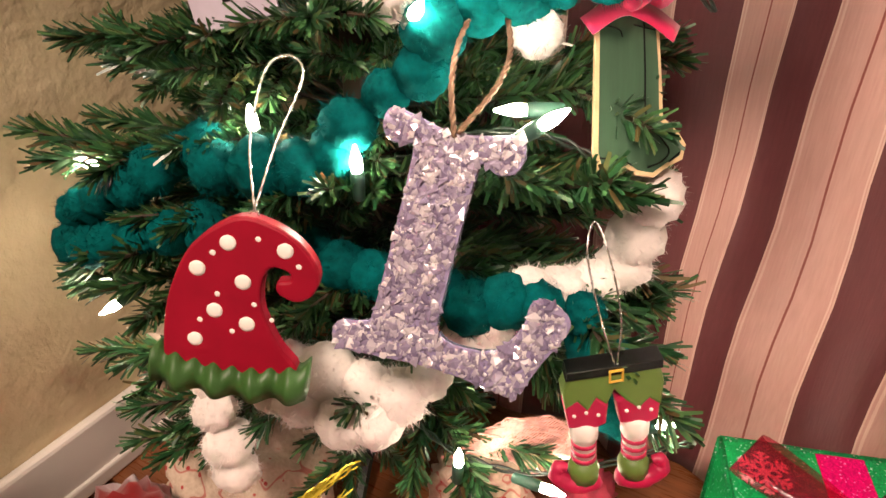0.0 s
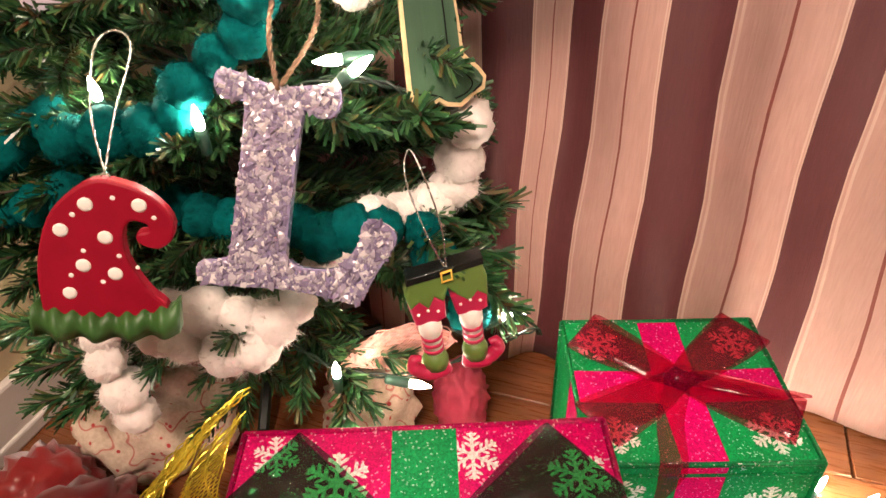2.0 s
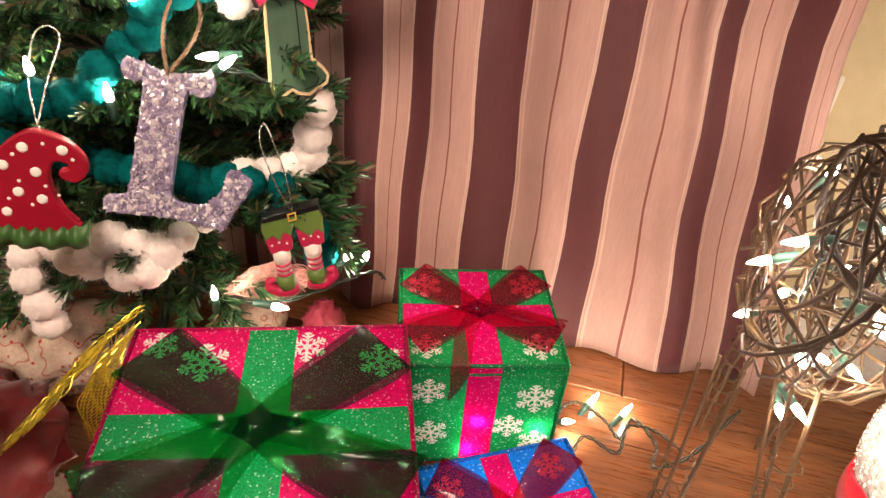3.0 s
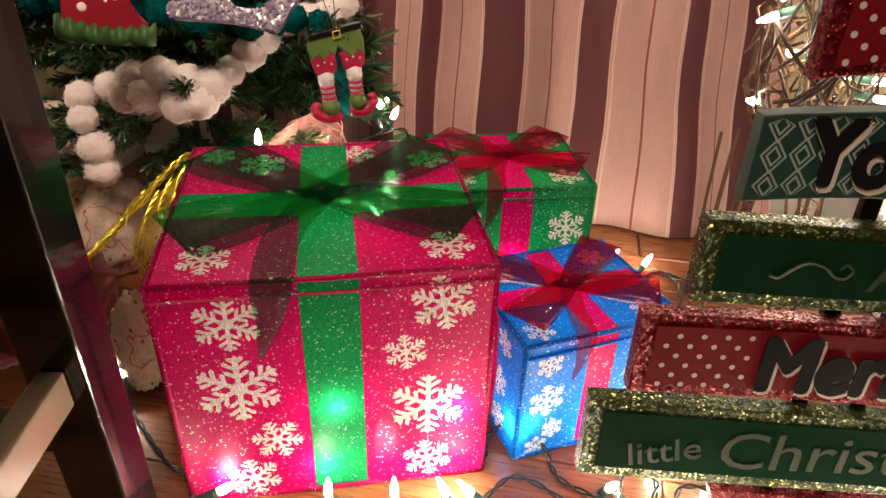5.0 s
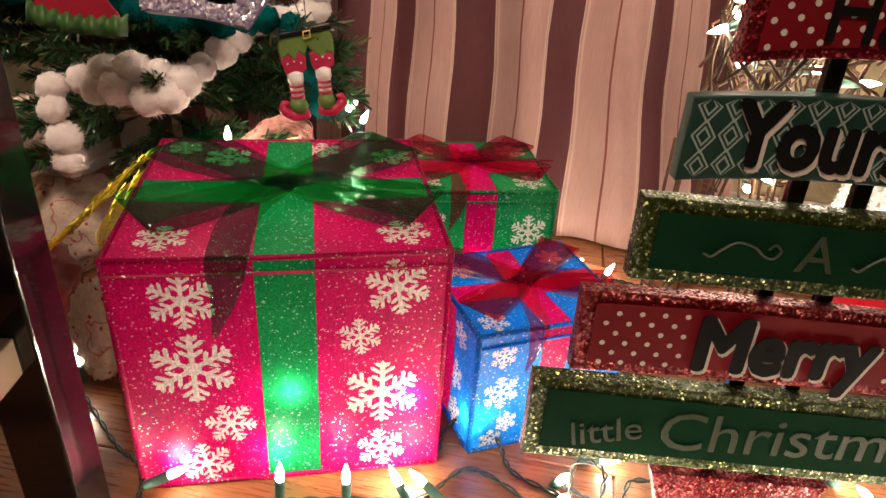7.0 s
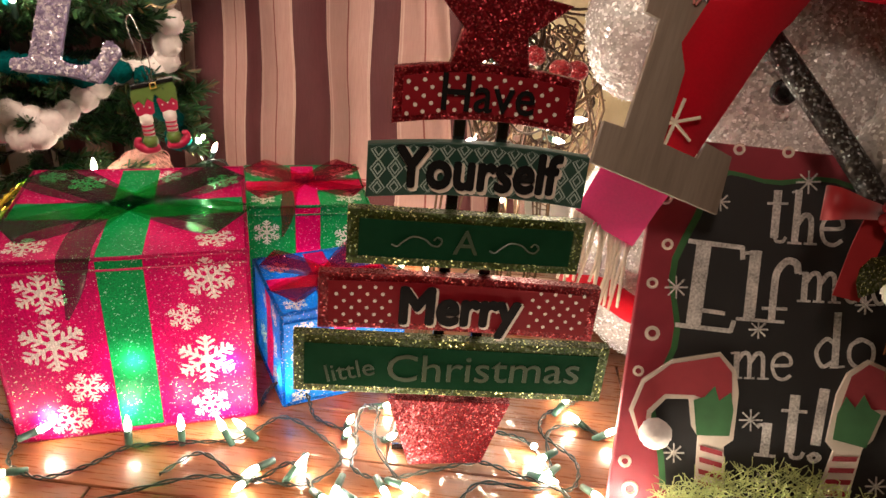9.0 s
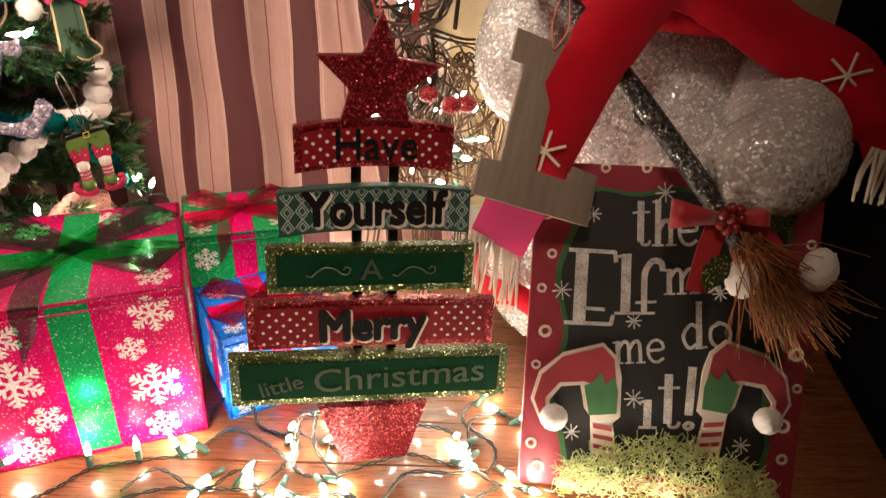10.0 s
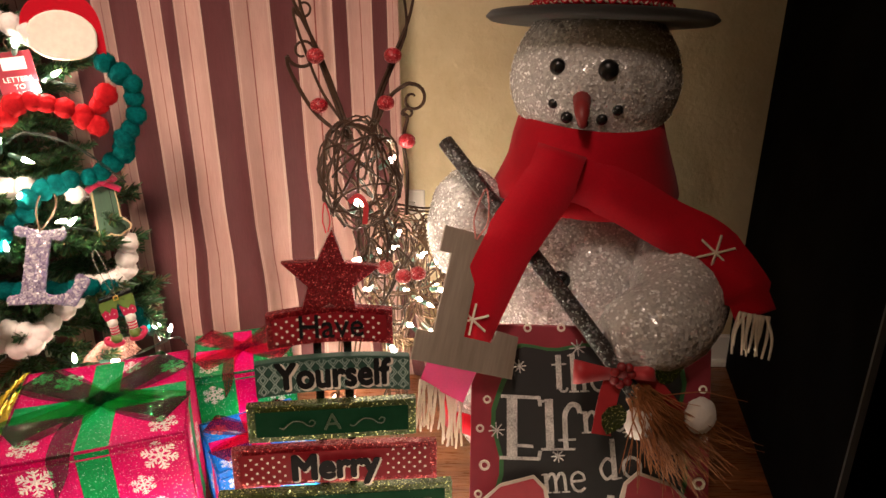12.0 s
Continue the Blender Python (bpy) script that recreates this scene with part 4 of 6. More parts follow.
snowman = thing("snowman_figure", "sparkling white snowman in a black hat and red scarf", "snowman", LEAN @ SNOW)
bm = ball_bm((0, 0, 0.669), 0.119, (1, 0.95, 0.95), 4, None, 0.02, 3)
ball_bm(loc((0.873, 0.06, 0.39)), 0.155, (1, 0.85, 1.15), 4, bm, 0.03, 3)
ball_bm(loc((0.825, 0.085, 0.175)), 0.150, (1.0, 0.80, 1.1), 4, bm, 0.03, 3)
part("body", bm, M_SNOW, snowman, smooth=True)
hem = [loc((0.825 + 0.156 * math.cos(a), 0.085 + 0.128 * math.sin(a), 0.135 + 0.006 * math.sin(9 * a))) for a in [2 * math.pi * k / 60 for k in range(60)]]
part("hem", strip_bm(hem + hem[:1], 0.034, [(q - loc((0.825, 0.085, q.z))).normalized() for q in hem + hem[:1]], 0.003), M_FELT, snowman, "red felt hem round the base", True)
part("arm", ball_bm(loc((0.690, 0.065, 0.45)), 0.068, (0.9, 0.9, 1.3), 4, None, 0.06, 3), M_SNOW, snowman, smooth=True)
a1 = tube_bm([loc(p) for p in smooth_path([(0.955, 0.02, 0.45), (0.950, -0.092, 0.415), (0.888, -0.170, 0.372), (0.800, -0.178, 0.356)], 5)], [0.054, 0.057, 0.060, 0.062, 0.064, 0.065, 0.066, 0.066, 0.065, 0.064, 0.062, 0.060, 0.058, 0.054, 0.046, 0.028], 18)
part("arm", a1, M_SNOW, snowman, smooth=True)
part("nose", tube_bm([loc((0.795, -0.062, 0.645)), loc((0.786, -0.082, 0.630)), loc((0.781, -0.097, 0.612))], [0.012, 0.010, 0.005], 10), plain("red_nose_wood", (0.24, 0.02, 0.02), 0.5), snowman, "dull red carrot nose", True)
HC = Vector((0.857, 0.026, 0.669))
for x, y, z, r in ((0.756, -0.050, 0.686, 0.0115), (0.818, -0.084, 0.683, 0.0135), (0.745, -0.050, 0.629, 0.007), (0.765, -0.063, 0.607, 0.0085), (0.789, -0.076, 0.600, 0.008), (0.815, -0.090, 0.609, 0.008), (0.835, -0.100, 0.625, 0.0075)):
    d = (Vector((x, y, z)) - HC).normalized()
    part("coal_button", ball_bm(loc(HC + d * 0.113), r, (1, 0.8, 1), 2), M_COAL, snowman, smooth=True)
part("coal_button", ball_bm(loc((0.784, -0.066, 0.40)), 0.014, (1, 0.6, 1), 2), M_COAL, snowman, smooth=True)
part("coal_button", ball_bm(loc((0.79, -0.066, 0.508)), 0.012, (1, 0.6, 1), 2), M_COAL, snowman, smooth=True)
hat = part("hat", tube_bm([(0, 0, 0.745), (0, 0, 0.7452), (0, 0, 0.750), (0, 0, 0.757), (0, 0, 0.7572)], [0.10, 0.153, 0.160, 0.154, 0.09], 40), M_HATBLACK, snowman, "black felt hat brim", True)
part("hat_crown", tube_bm([(0, 0, 0.755), (0, 0, 0.76), (0.002, 0, 0.80), (0.003, 0, 0.87), (0.003, 0, 0.875)], [0.09, 0.094, 0.096, 0.090, 0.02], 32), M_FELT, hat, "red felt crown", True)
tw = [(0.097 * math.cos(a), 0.097 * math.sin(a), 0.766 + 0.0015 * math.sin(a * 40)) for a in [2 * math.pi * k / 160 for k in range(160)]]
part("twine", tube_bm(tw, 0.0022, 6, None, True), M_YARN, hat)
part("twine", tube_bm([(x * 1.01, y * 1.01, z + 0.002 * math.cos(k * 1.6)) for k, (x, y, z) in enumerate(tw)], 0.0018, 5, None, True), M_FELT, hat)



def sparkle_flakes(owner, seed, per_area=36000):
    """Loose glitter flakes glued over a snowy form, each tilted its own way."""
    rng = random.Random(seed)
    verts, faces = [], []
    for poly in owner.data.polygons:
        count = poly.area * per_area
        for _ in range(int(count) + (rng.random() < count % 1)):
            a, b, c = (owner.data.vertices[k].co for k in poly.vertices[:3])
            u, v = rng.random(), rng.random()
            if u + v > 1:
                u, v = 1 - u, 1 - v
            n = (poly.normal + Vector((rng.gauss(0, 0.5), rng.gauss(0, 0.5), rng.gauss(0, 0.5)))).normalized()
            e1 = n.orthogonal().normalized() * rng.uniform(0.0007, 0.0016)
            e2 = n.cross(e1) * rng.uniform(0.7, 1.1)
            p = a + (b - a) * u + (c - a) * v + poly.normal * 0.0012
            k = len(verts)
            verts.extend((p - e1, p + e2, p + e1, p - e2))
            faces.append((k, k + 1, k + 2, k + 3))
    tagged(part("sparkle_flakes", (verts, [], faces), M_FLAKE_GLITTER, owner), kind="stuff")


M_FLAKE_GLITTER = plain("clear_glitter_flake", (0.97, 0.96, 0.94), 0.12, vary=0.03, relief=0.0, coat=1.0, gloss=1.0)
for k, form in enumerate([c for c in snowman.children if c.name.split(".")[0] in ("body", "arm")]):
    sparkle_flakes(form, 60 + k)

# scarf: a collar round the neck and two tails
scarf = thing("scarf", "red felt scarf with white stitched stars and cream fringe", "scarf", LEAN @ SNOW)
bm = bmesh.new()
rings = []
for z, r in ((0.608, 0.100), (0.585, 0.106), (0.555, 0.114), (0.53, 0.124), (0.510, 0.132), (0.495, 0.130)):
    rings.append([bm.verts.new((r * math.cos(a) * (1.0 + 0.015 * math.sin(3 * a + z * 60)), r * 0.98 * math.sin(a), z + 0.006 * math.sin(2 * a + 1))) for a in [2 * math.pi * k / 40 for k in range(40)]])
for a, b in zip(rings, rings[1:]):
    for k in range(40):
        bm.faces.new((a[k], a[(k + 1) % 40], b[(k + 1) % 40], b[k]))
collar = part("collar", bm, M_FELT, scarf, smooth=True)
collar.modifiers.new("felt", "SOLIDIFY").thickness = 0.004
VIEW = Vector((-0.50, -0.86, 0.12))


def scarf_tail(pts, width, taper=None):
    p = smooth_path(pts, 6)
    nrm = [SNOW_INV.to_3x3() @ VIEW] * len(p)
    return part("scarf_tail", strip_bm([loc(q) for q in p], width, nrm, 0.004, taper=taper), M_FELT, scarf, smooth=True)


scarf_tail([(0.765, -0.078, 0.580), (0.738, -0.098, 0.535), (0.695, -0.104, 0.475), (0.662, -0.104, 0.405), (0.634, -0.094, 0.325)], 0.072, [0.9] * 5 + [0.98] * 8 + [0.9] * 12)
tl = part("scarf_end", strip_bm([loc(q) for q in ((0.636, -0.0955, 0.330), (0.626, -0.085, 0.295), (0.617, -0.072, 0.252))], 0.066, SNOW_INV.to_3x3() @ VIEW, 0.0045), M_PINK, scarf, "pink felt end")
scarf_tail([(0.780, -0.085, 0.545), (0.837, -0.110, 0.524), (0.895, -0.130, 0.492), (0.939, -0.168, 0.468), (0.965, -0.207, 0.424), (0.977, -0.222, 0.392)], 0.066, [0.9] * 4 + [1.0] * 16 + [0.95] * 6 + [0.75] * 5)
rng = random.Random(21)


def fringe(a, b, down, n, spread):
    a, b = Vector(a), Vector(b)
    for i in range(n):
        p = a.lerp(b, i / (n - 1))
        q = p + Vector((rng.uniform(-1, 1) * spread, rng.uniform(-1, 1) * spread, -down * rng.uniform(0.8, 1.1)))
        m = p.lerp(q, 0.5) + Vector((rng.uniform(-1, 1), rng.uniform(-1, 1), 0)) * 0.004
        part("fringe_strand", tube_bm([loc(v) for v in smooth_path([p, m, q], 3)], [0.0022, 0.0022, 0.0021, 0.0021, 0.0019, 0.0018, 0.0015], 5), M_YARN, scarf, smooth=True)


fringe((0.590, -0.060, 0.266), (0.643, -0.084, 0.244), 0.075, 17, 0.006)
fringe((0.955, -0.220, 0.398), (0.992, -0.228, 0.392), 0.055, 11, 0.010)


def stitched_star(c, r):
    c = Vector(c) + VIEW.normalized() * 0.006
    ax = Vector((0.86, -0.5, 0))
    for k in range(3):
        a = radians(60 * k + 20)
        d = (ax * math.cos(a) + Vector((0, 0, 1)) * math.sin(a)) * r
        part("stitch", tube_bm([loc(c - d), loc(c + VIEW.normalized() * 0.002), loc(c + d)], 0.0016, 5), M_YARN, scarf)


stitched_star((0.944, -0.172, 0.462), 0.024)
stitched_star((0.648, -0.100, 0.366), 0.022)

# broom leaning on the snowman
broom = thing("broom", "twig broom with a dark sparkling handle and a red bow", "broom", LEAN @ pose(0.827, -0.217, 0.287))
BI = pose(0.827, -0.217, 0.287).inverted()
hp = smooth_path([(0.636, 0.020, 0.580), (0.700, -0.065, 0.485), (0.780, -0.165, 0.365), (0.828, -0.214, 0.292)], 4)
part("handle", tube_bm([BI @ q for q in hp], 0.011, 8), M_STICK, broom, "dark sparkling handle", True)
rng = random.Random(8)
bm = bmesh.new()
for i in range(300):
    s = BI @ Vector((0.826, -0.216, 0.300)) + Vector((rng.uniform(-1, 1), rng.uniform(-1, 1), rng.uniform(-1, 1))) * 0.012
    e = BI @ Vector((0.876, -0.256, 0.226)) + Vector((rng.gauss(0, 0.032), rng.gauss(0, 0.010), rng.gauss(0, 0.024)))
    m = s.lerp(e, 0.55) + Vector((rng.uniform(-1, 1), rng.uniform(-1, 1), rng.uniform(-1, 1))) * 0.012
    tube_bm([s, m, e], [0.0009, 0.0008, 0.0004], 3, bm)
bristles = part("twig_bristles", bm, plain("brown_twig", (0.30, 0.115, 0.038), 0.6, vary=0.5, scale=200), broom, "brown twig bristles")
tagged(bristles, kind="stuff")
M_BOWRED = plain("red_bow_cloth", (0.40, 0.012, 0.018), 0.6, vary=0.15, sheen=0.3)


def cloth_loop(parent, c, d, length, width, puff, material, name="bow_loop"):
    c, d = Vector(c), Vector(d).normalized()
    n = Vector((-0.28, -0.9, 0.3)).normalized()
    s = d.cross(n).normalized()
    pts, tp = [], []
    for i in range(13):
        t = i / 12
        pts.append(c + d * math.sin(math.pi * t) ** 0.7 * length + n * (0.004 + puff * math.sin(2 * math.pi * t)))
        tp.append(0.4 + 0.6 * math.sin(math.pi * t))
    nr = [s.cross((pts[min(i + 1, 12)] - pts[max(i - 1, 0)]).normalized()) for i in range(13)]
    return part(name, strip_bm(pts, width, nr, 0.001, taper=tp), material, parent, smooth=True)


bc = BI @ Vector((0.803, -0.200, 0.320))
cloth_loop(broom, bc, (-0.9, 0.2, 0.05), 0.055, 0.030, 0.010, M_BOWRED)
cloth_loop(broom, bc, (0.85, -0.3, 0.15), 0.045, 0.026, 0.010, M_BOWRED)
part("bow_tail", strip_bm(smooth_path([bc, bc + Vector((-0.012, -0.006, -0.03)), bc + Vector((-0.020, -0.012, -0.075))], 4), 0.024, (-0.28, -0.9, 0.2), 0.001), M_BOWRED, broom)
part("bow_tail", strip_bm(smooth_path([bc, bc + Vector((0.04, -0.016, -0.012)), bc + Vector((0.085, -0.03, -0.062))], 4), 0.022, (-0.28, -0.9, 0.2), 0.001), M_BOWRED, broom)
for dx, dz, ang in ((-0.004, -0.030, 250), (0.038, 0.005, 10), (0.020, -0.014, 300)):
    d = Vector((math.cos(radians(ang)), -0.1, math.sin(radians(ang))))
    s = Vector((-d.z, 0, d.x))
    c = bc + Vector((dx, -0.022, dz))
    bm = slab_bm([(0, 0), (0.008, 0.014), (0.020, 0.018), (0.032, 0.012), (0.042, 0), (0.032, -0.012), (0.020, -0.018), (0.008, -0.014)], -0.0006, 0.0006)
    lf = part("leaf", bm, M_LIME_GLIT, broom, "lime glitter leaf")
    lf.matrix_basis = Matrix.Translation(c) @ pose(0, 0, 0, 0, -ang, 0)
for k in range(7):
    a = k * 0.9
    part("berry", ball_bm(bc + Vector((0.012 * math.cos(a), -0.014, 0.012 * math.sin(a) + 0.004)), 0.006, (1, 1, 1), 2), plain("dark_red_berry", (0.20, 0.01, 0.012), 0.25, relief=0.0), broom, smooth=True)
for p in ((0.828, -0.224, 0.264), (0.892, -0.252, 0.280)):
    part("pompom", ball_bm(BI @ Vector(p), 0.020, (0.95, 0.8, 1.15), 4, None, 0.14, 12), M_PUFF, broom, "white wool pompom", True)

# grey wooden letter hung from the broom handle
M_GREYWOOD = wood("grey_weathered_wood", (0.20, 0.16, 0.12), (0.36, 0.31, 0.25), (60, 60, 5), 0.5, 0.0)
gl = thing("wooden_letter", "flat grey weathered wooden letter L on a twine loop", "letter", Matrix(((0.9203, -0.0605, 0.3459, 0.6079), (-0.0910, 0.8961, 0.3987, -0.0656), (-0.3392, -0.4044, 0.8315, 0.4943), (0, 0, 0, 1))))
out = [(0.0, 0.0), (0.078, 0.0), (0.078, -0.030), (0.058, -0.030), (0.056, -0.022), (0.056, -0.135), (0.096, -0.135), (0.100, -0.118), (0.132, -0.120), (0.134, -0.176), (0.0, -0.176), (-0.008, -0.176), (-0.008, -0.138), (0.014, -0.136), (0.016, -0.034), (0.0, -0.034)]
part("letter", slab_bm(out, -0.002, 0.002, 0.0006), M_GREYWOOD, gl)
part("hanging_loop", tube_bm(smooth_path([(0.044, -0.003, -0.008), (0.036, -0.004, 0.020), (0.046, 0.0, 0.062), (0.056, -0.004, 0.020), (0.046, -0.003, -0.008)], 5), 0.0012, 5), plain("red_white_twine", (0.45, 0.16, 0.14), 0.8, vary=0.5, scale=300), gl)

# ---------------------------------------------------------------- wicker reindeer with lights
M_WICKER = plain("brown_wicker", (0.038, 0.019, 0.010), 0.6, vary=0.4, scale=120, gloss=0.2)
M_PALEWICK = plain("pale_gold_wicker", (0.090, 0.050, 0.024), 0.55, vary=0.3, scale=120, gloss=0.25)
DEER = pose(0.588, 0.185, 0) @ Matrix.Diagonal((0.95, 0.95, 0.95, 1))
deer = thing("wicker_reindeer", "lit brown wicker reindeer with curled antlers and red berries", "reindeer", DEER)
DI = pose(0.56, 0.12, 0).inverted()
# the head and antlers reach forward of the body
HEAD = DEER.inverted() @ Matrix.Translation((0.0428, -0.1002, 0.0941)) @ Matrix.Diagonal((0.88, 0.88, 0.88, 1)) @ DEER @ DI
rng = random.Random(31)


def wicker(name, c, radii, n, r, material, base=DI):
    """Twigs wound round an egg-shaped form."""
    c = base @ Vector(c)
    bm = bmesh.new()
    for i in range(n):
        ax = Vector((rng.gauss(0, 1), rng.gauss(0, 1), rng.gauss(0, 1))).normalized()
        e1 = ax.orthogonal().normalized()
        e2 = ax.cross(e1)
        a0, span = rng.uniform(0, 6.28), rng.uniform(2.2, 5.2)
        h = rng.uniform(-0.5, 0.5)
        k = math.sqrt(1 - h * h)
        pts = []
        for j in range(15):
            a = a0 + span * j / 14
            d = (e1 * math.cos(a) + e2 * math.sin(a)) * k + ax * h
            wob = 1 + 0.05 * math.sin(a * 5 + i)
            pts.append(c + Vector((d.x * radii[0], d.y * radii[1], d.z * radii[2])) * wob)
        tube_bm(pts, r * rng.uniform(0.7, 1.2), 5, bm)
    ob = part(name, bm, material, deer, smooth=True)
    return tagged(ob, kind="stuff")


wicker("head", (0.512, 0.080, 0.538), (0.057, 0.055, 0.079), 30, 0.0019, M_WICKER, HEAD)
wicker("neck", (0.525, 0.035, 0.445), (0.036, 0.060, 0.060), 9, 0.0019, M_WICKER)
wicker("body", (0.605, 0.125, 0.325), (0.085, 0.100, 0.125), 34, 0.0017, M_PALEWICK)
wicker("chest", (0.550, 0.090, 0.345), (0.055, 0.055, 0.12), 15, 0.0019, M_WICKER)
wicker("rump", (0.655, 0.160, 0.335), (0.050, 0.055, 0.090), 20, 0.0016, M_WICKER)
for x, y in ((0.540, 0.02), (0.445, 0.03), (0.66, 0.17), (0.60, 0.21)):
    bm = bmesh.new()
    for k in range(5):
        a = k * 1.257
        ox, oy = 0.010 * math.cos(a), 0.010 * math.sin(a)
        tube_bm([DI @ Vector((x + ox, y + oy, 0.001)), DI @ Vector((x + ox * 1.2 + 0.004, y + oy * 1.2, 0.12)), DI @ Vector((x * 0.75 + 0.145 + ox * 2, y * 0.6 + 0.05 + oy * 2, 0.26))], 0.0017, 5, bm)
    for k in range(9):
        z = 0.012 + 0.022 * k
        tube_bm([DI @ Vector((x + 0.0125 * math.cos(a + k), y + 0.0125 * math.sin(a + k), z + 0.006 * math.sin(a * 0.5))) for a in [0.7 * j for j in range(9)]], 0.0011, 4, bm)
    part("leg", bm, M_PALEWICK, deer)


def antler(pts, r0, r1, base=HEAD):
    p = [base @ q for q in smooth_path(pts, 6)]
    n = len(p)
    return part("antler", tube_bm(p, [r0 + (r1 - r0) * i / (n - 1) for i in range(n)], 6), M_WICKER, deer, smooth=True)


def spiral(c, r, turns, start, flip=1):
    return [Vector(c) + Vector((flip * r * (1 - 0.75 * i / 20) * math.cos(start + turns * 6.283 * i / 20), 0, r * (1 - 0.75 * i / 20) * math.sin(start + turns * 6.283 * i / 20))) for i in range(21)]


antler([(0.505, 0.100, 0.590), (0.492, 0.140, 0.650), (0.470, 0.150, 0.720), (0.440, 0.155, 0.790), (0.425, 0.155, 0.84)], 0.0035, 0.002)
antler([(0.502, 0.100, 0.588), (0.484, 0.142, 0.660), (0.462, 0.150, 0.735), (0.446, 0.155, 0.80), (0.452, 0.155, 0.85)], 0.003, 0.0018)
antler([(0.500, 0.100, 0.590), (0.455, 0.140, 0.630), (0.425, 0.155, 0.690)] + spiral((0.446, 0.157, 0.722), 0.026, 1.25, 3.4, 1), 0.003, 0.0016)
antler([(0.505, 0.100, 0.600), (0.470, 0.140, 0.660), (0.447, 0.150, 0.730), (0.437, 0.155, 0.770)] + spiral((0.452, 0.157, 0.786), 0.015, 1.2, 3.1, 1)[::2], 0.0022, 0.0014)
antler([(0.535, 0.098, 0.590), (0.555, 0.125, 0.650), (0.585, 0.125, 0.715), (0.612, 0.124, 0.775), (0.625, 0.124, 0.84)], 0.0035, 0.002)
antler([(0.537, 0.098, 0.590), (0.562, 0.125, 0.655), (0.592, 0.125, 0.718), (0.606, 0.124, 0.76), (0.600, 0.124, 0.82)], 0.003, 0.0018)
antler([(0.538, 0.098, 0.595), (0.570, 0.122, 0.645), (0.600, 0.120, 0.668)] + spiral((0.612, 0.119, 0.645), 0.024, 1.1, 1.6, -1), 0.003, 0.0016)
antler([(0.595, 0.115, 0.45), (0.598, 0.112, 0.52), (0.594, 0.116, 0.58), (0.602, 0.119, 0.615)] + spiral((0.604, 0.119, 0.622), 0.010, 1.0, 0.0, -1)[::2], 0.0028, 0.0014)
antler([(0.515, 0.070, 0.60), (0.53, 0.072, 0.52), (0.552, 0.08, 0.43), (0.548, 0.08, 0.36)], 0.0026, 0.0022)
antler([(0.58, 0.115, 0.47), (0.64, 0.13, 0.452), (0.70, 0.12, 0.462), (0.74, 0.12, 0.47)], 0.0024, 0.0014, DI)
antler([(0.58, 0.115, 0.462), (0.64, 0.13, 0.446), (0.70, 0.12, 0.448), (0.735, 0.12, 0.46)], 0.0022, 0.0014, DI)
M_BERRY = glitter("red_sugar_berry", (0.34, 0.010, 0.018), (0.9, 0.4, 0.4), 700, 0.9, 0.35, 0.1)
for p in ((0.463, 0.142, 0.716), (0.580, 0.115, 0.715), (0.463, 0.138, 0.640), (0.566, 0.115, 0.642), (0.597, 0.105, 0.580), (0.543, -0.06, 0.415), (0.568, -0.05, 0.412), (0.520, -0.04, 0.425)):
    part("berry", ball_bm((HEAD if p[2] > 0.5 else DI) @ Vector(p), 0.0125, (1, 1, 0.85), 3, None, 0.06, 4), M_BERRY, deer, "sugared red berry", True)
antler([(0.520, 0.05, 0.44), (0.530, -0.02, 0.43), (0.545, -0.062, 0.410)], 0.002, 0.0014, DI)
antler([(0.55, 0.05, 0.43), (0.565, -0.01, 0.42), (0.570, -0.052, 0.408)], 0.002, 0.0014, DI)
antler([(0.51, 0.05, 0.45), (0.515, 0.0, 0.44), (0.520, -0.042, 0.421)], 0.002, 0.0014, DI)
part("red_bow", strip_bm([HEAD @ q for q in smooth_path([(0.482, 0.022, 0.512), (0.496, 0.018, 0.522), (0.506, 0.016, 0.507), (0.503, 0.014, 0.477)], 4)], 0.007, (-0.3, -0.95, 0), 0.0008), M_BOWRED, deer)

# ---------------------------------------------------------------- Christmas tree
def needle_cloth():
    m, nt, p, out = nodes_of("tree_needle_plastic")
    geo = nt.nodes.new("ShaderNodeNewGeometry")
    col = ramp(nt, geo.outputs["Random Per Island"], [(0.0, (0.009, 0.040, 0.014)), (0.5, (0.022, 0.082, 0.026)), (0.85, (0.060, 0.140, 0.042)), (0.95, (0.10, 0.062, 0.02))])
    link(nt, col, p.inputs["Base Color"])
    link(nt, ramp(nt, geo.outputs["Random Per Island"], [(0, (0.28,) * 3), (1, (0.5,) * 3)]), p.inputs["Roughness"])
    return m


M_NEEDLE = needle_cloth()
M_BARK = plain("dark_brown_stem", (0.035, 0.020, 0.010), 0.7, vary=0.4)


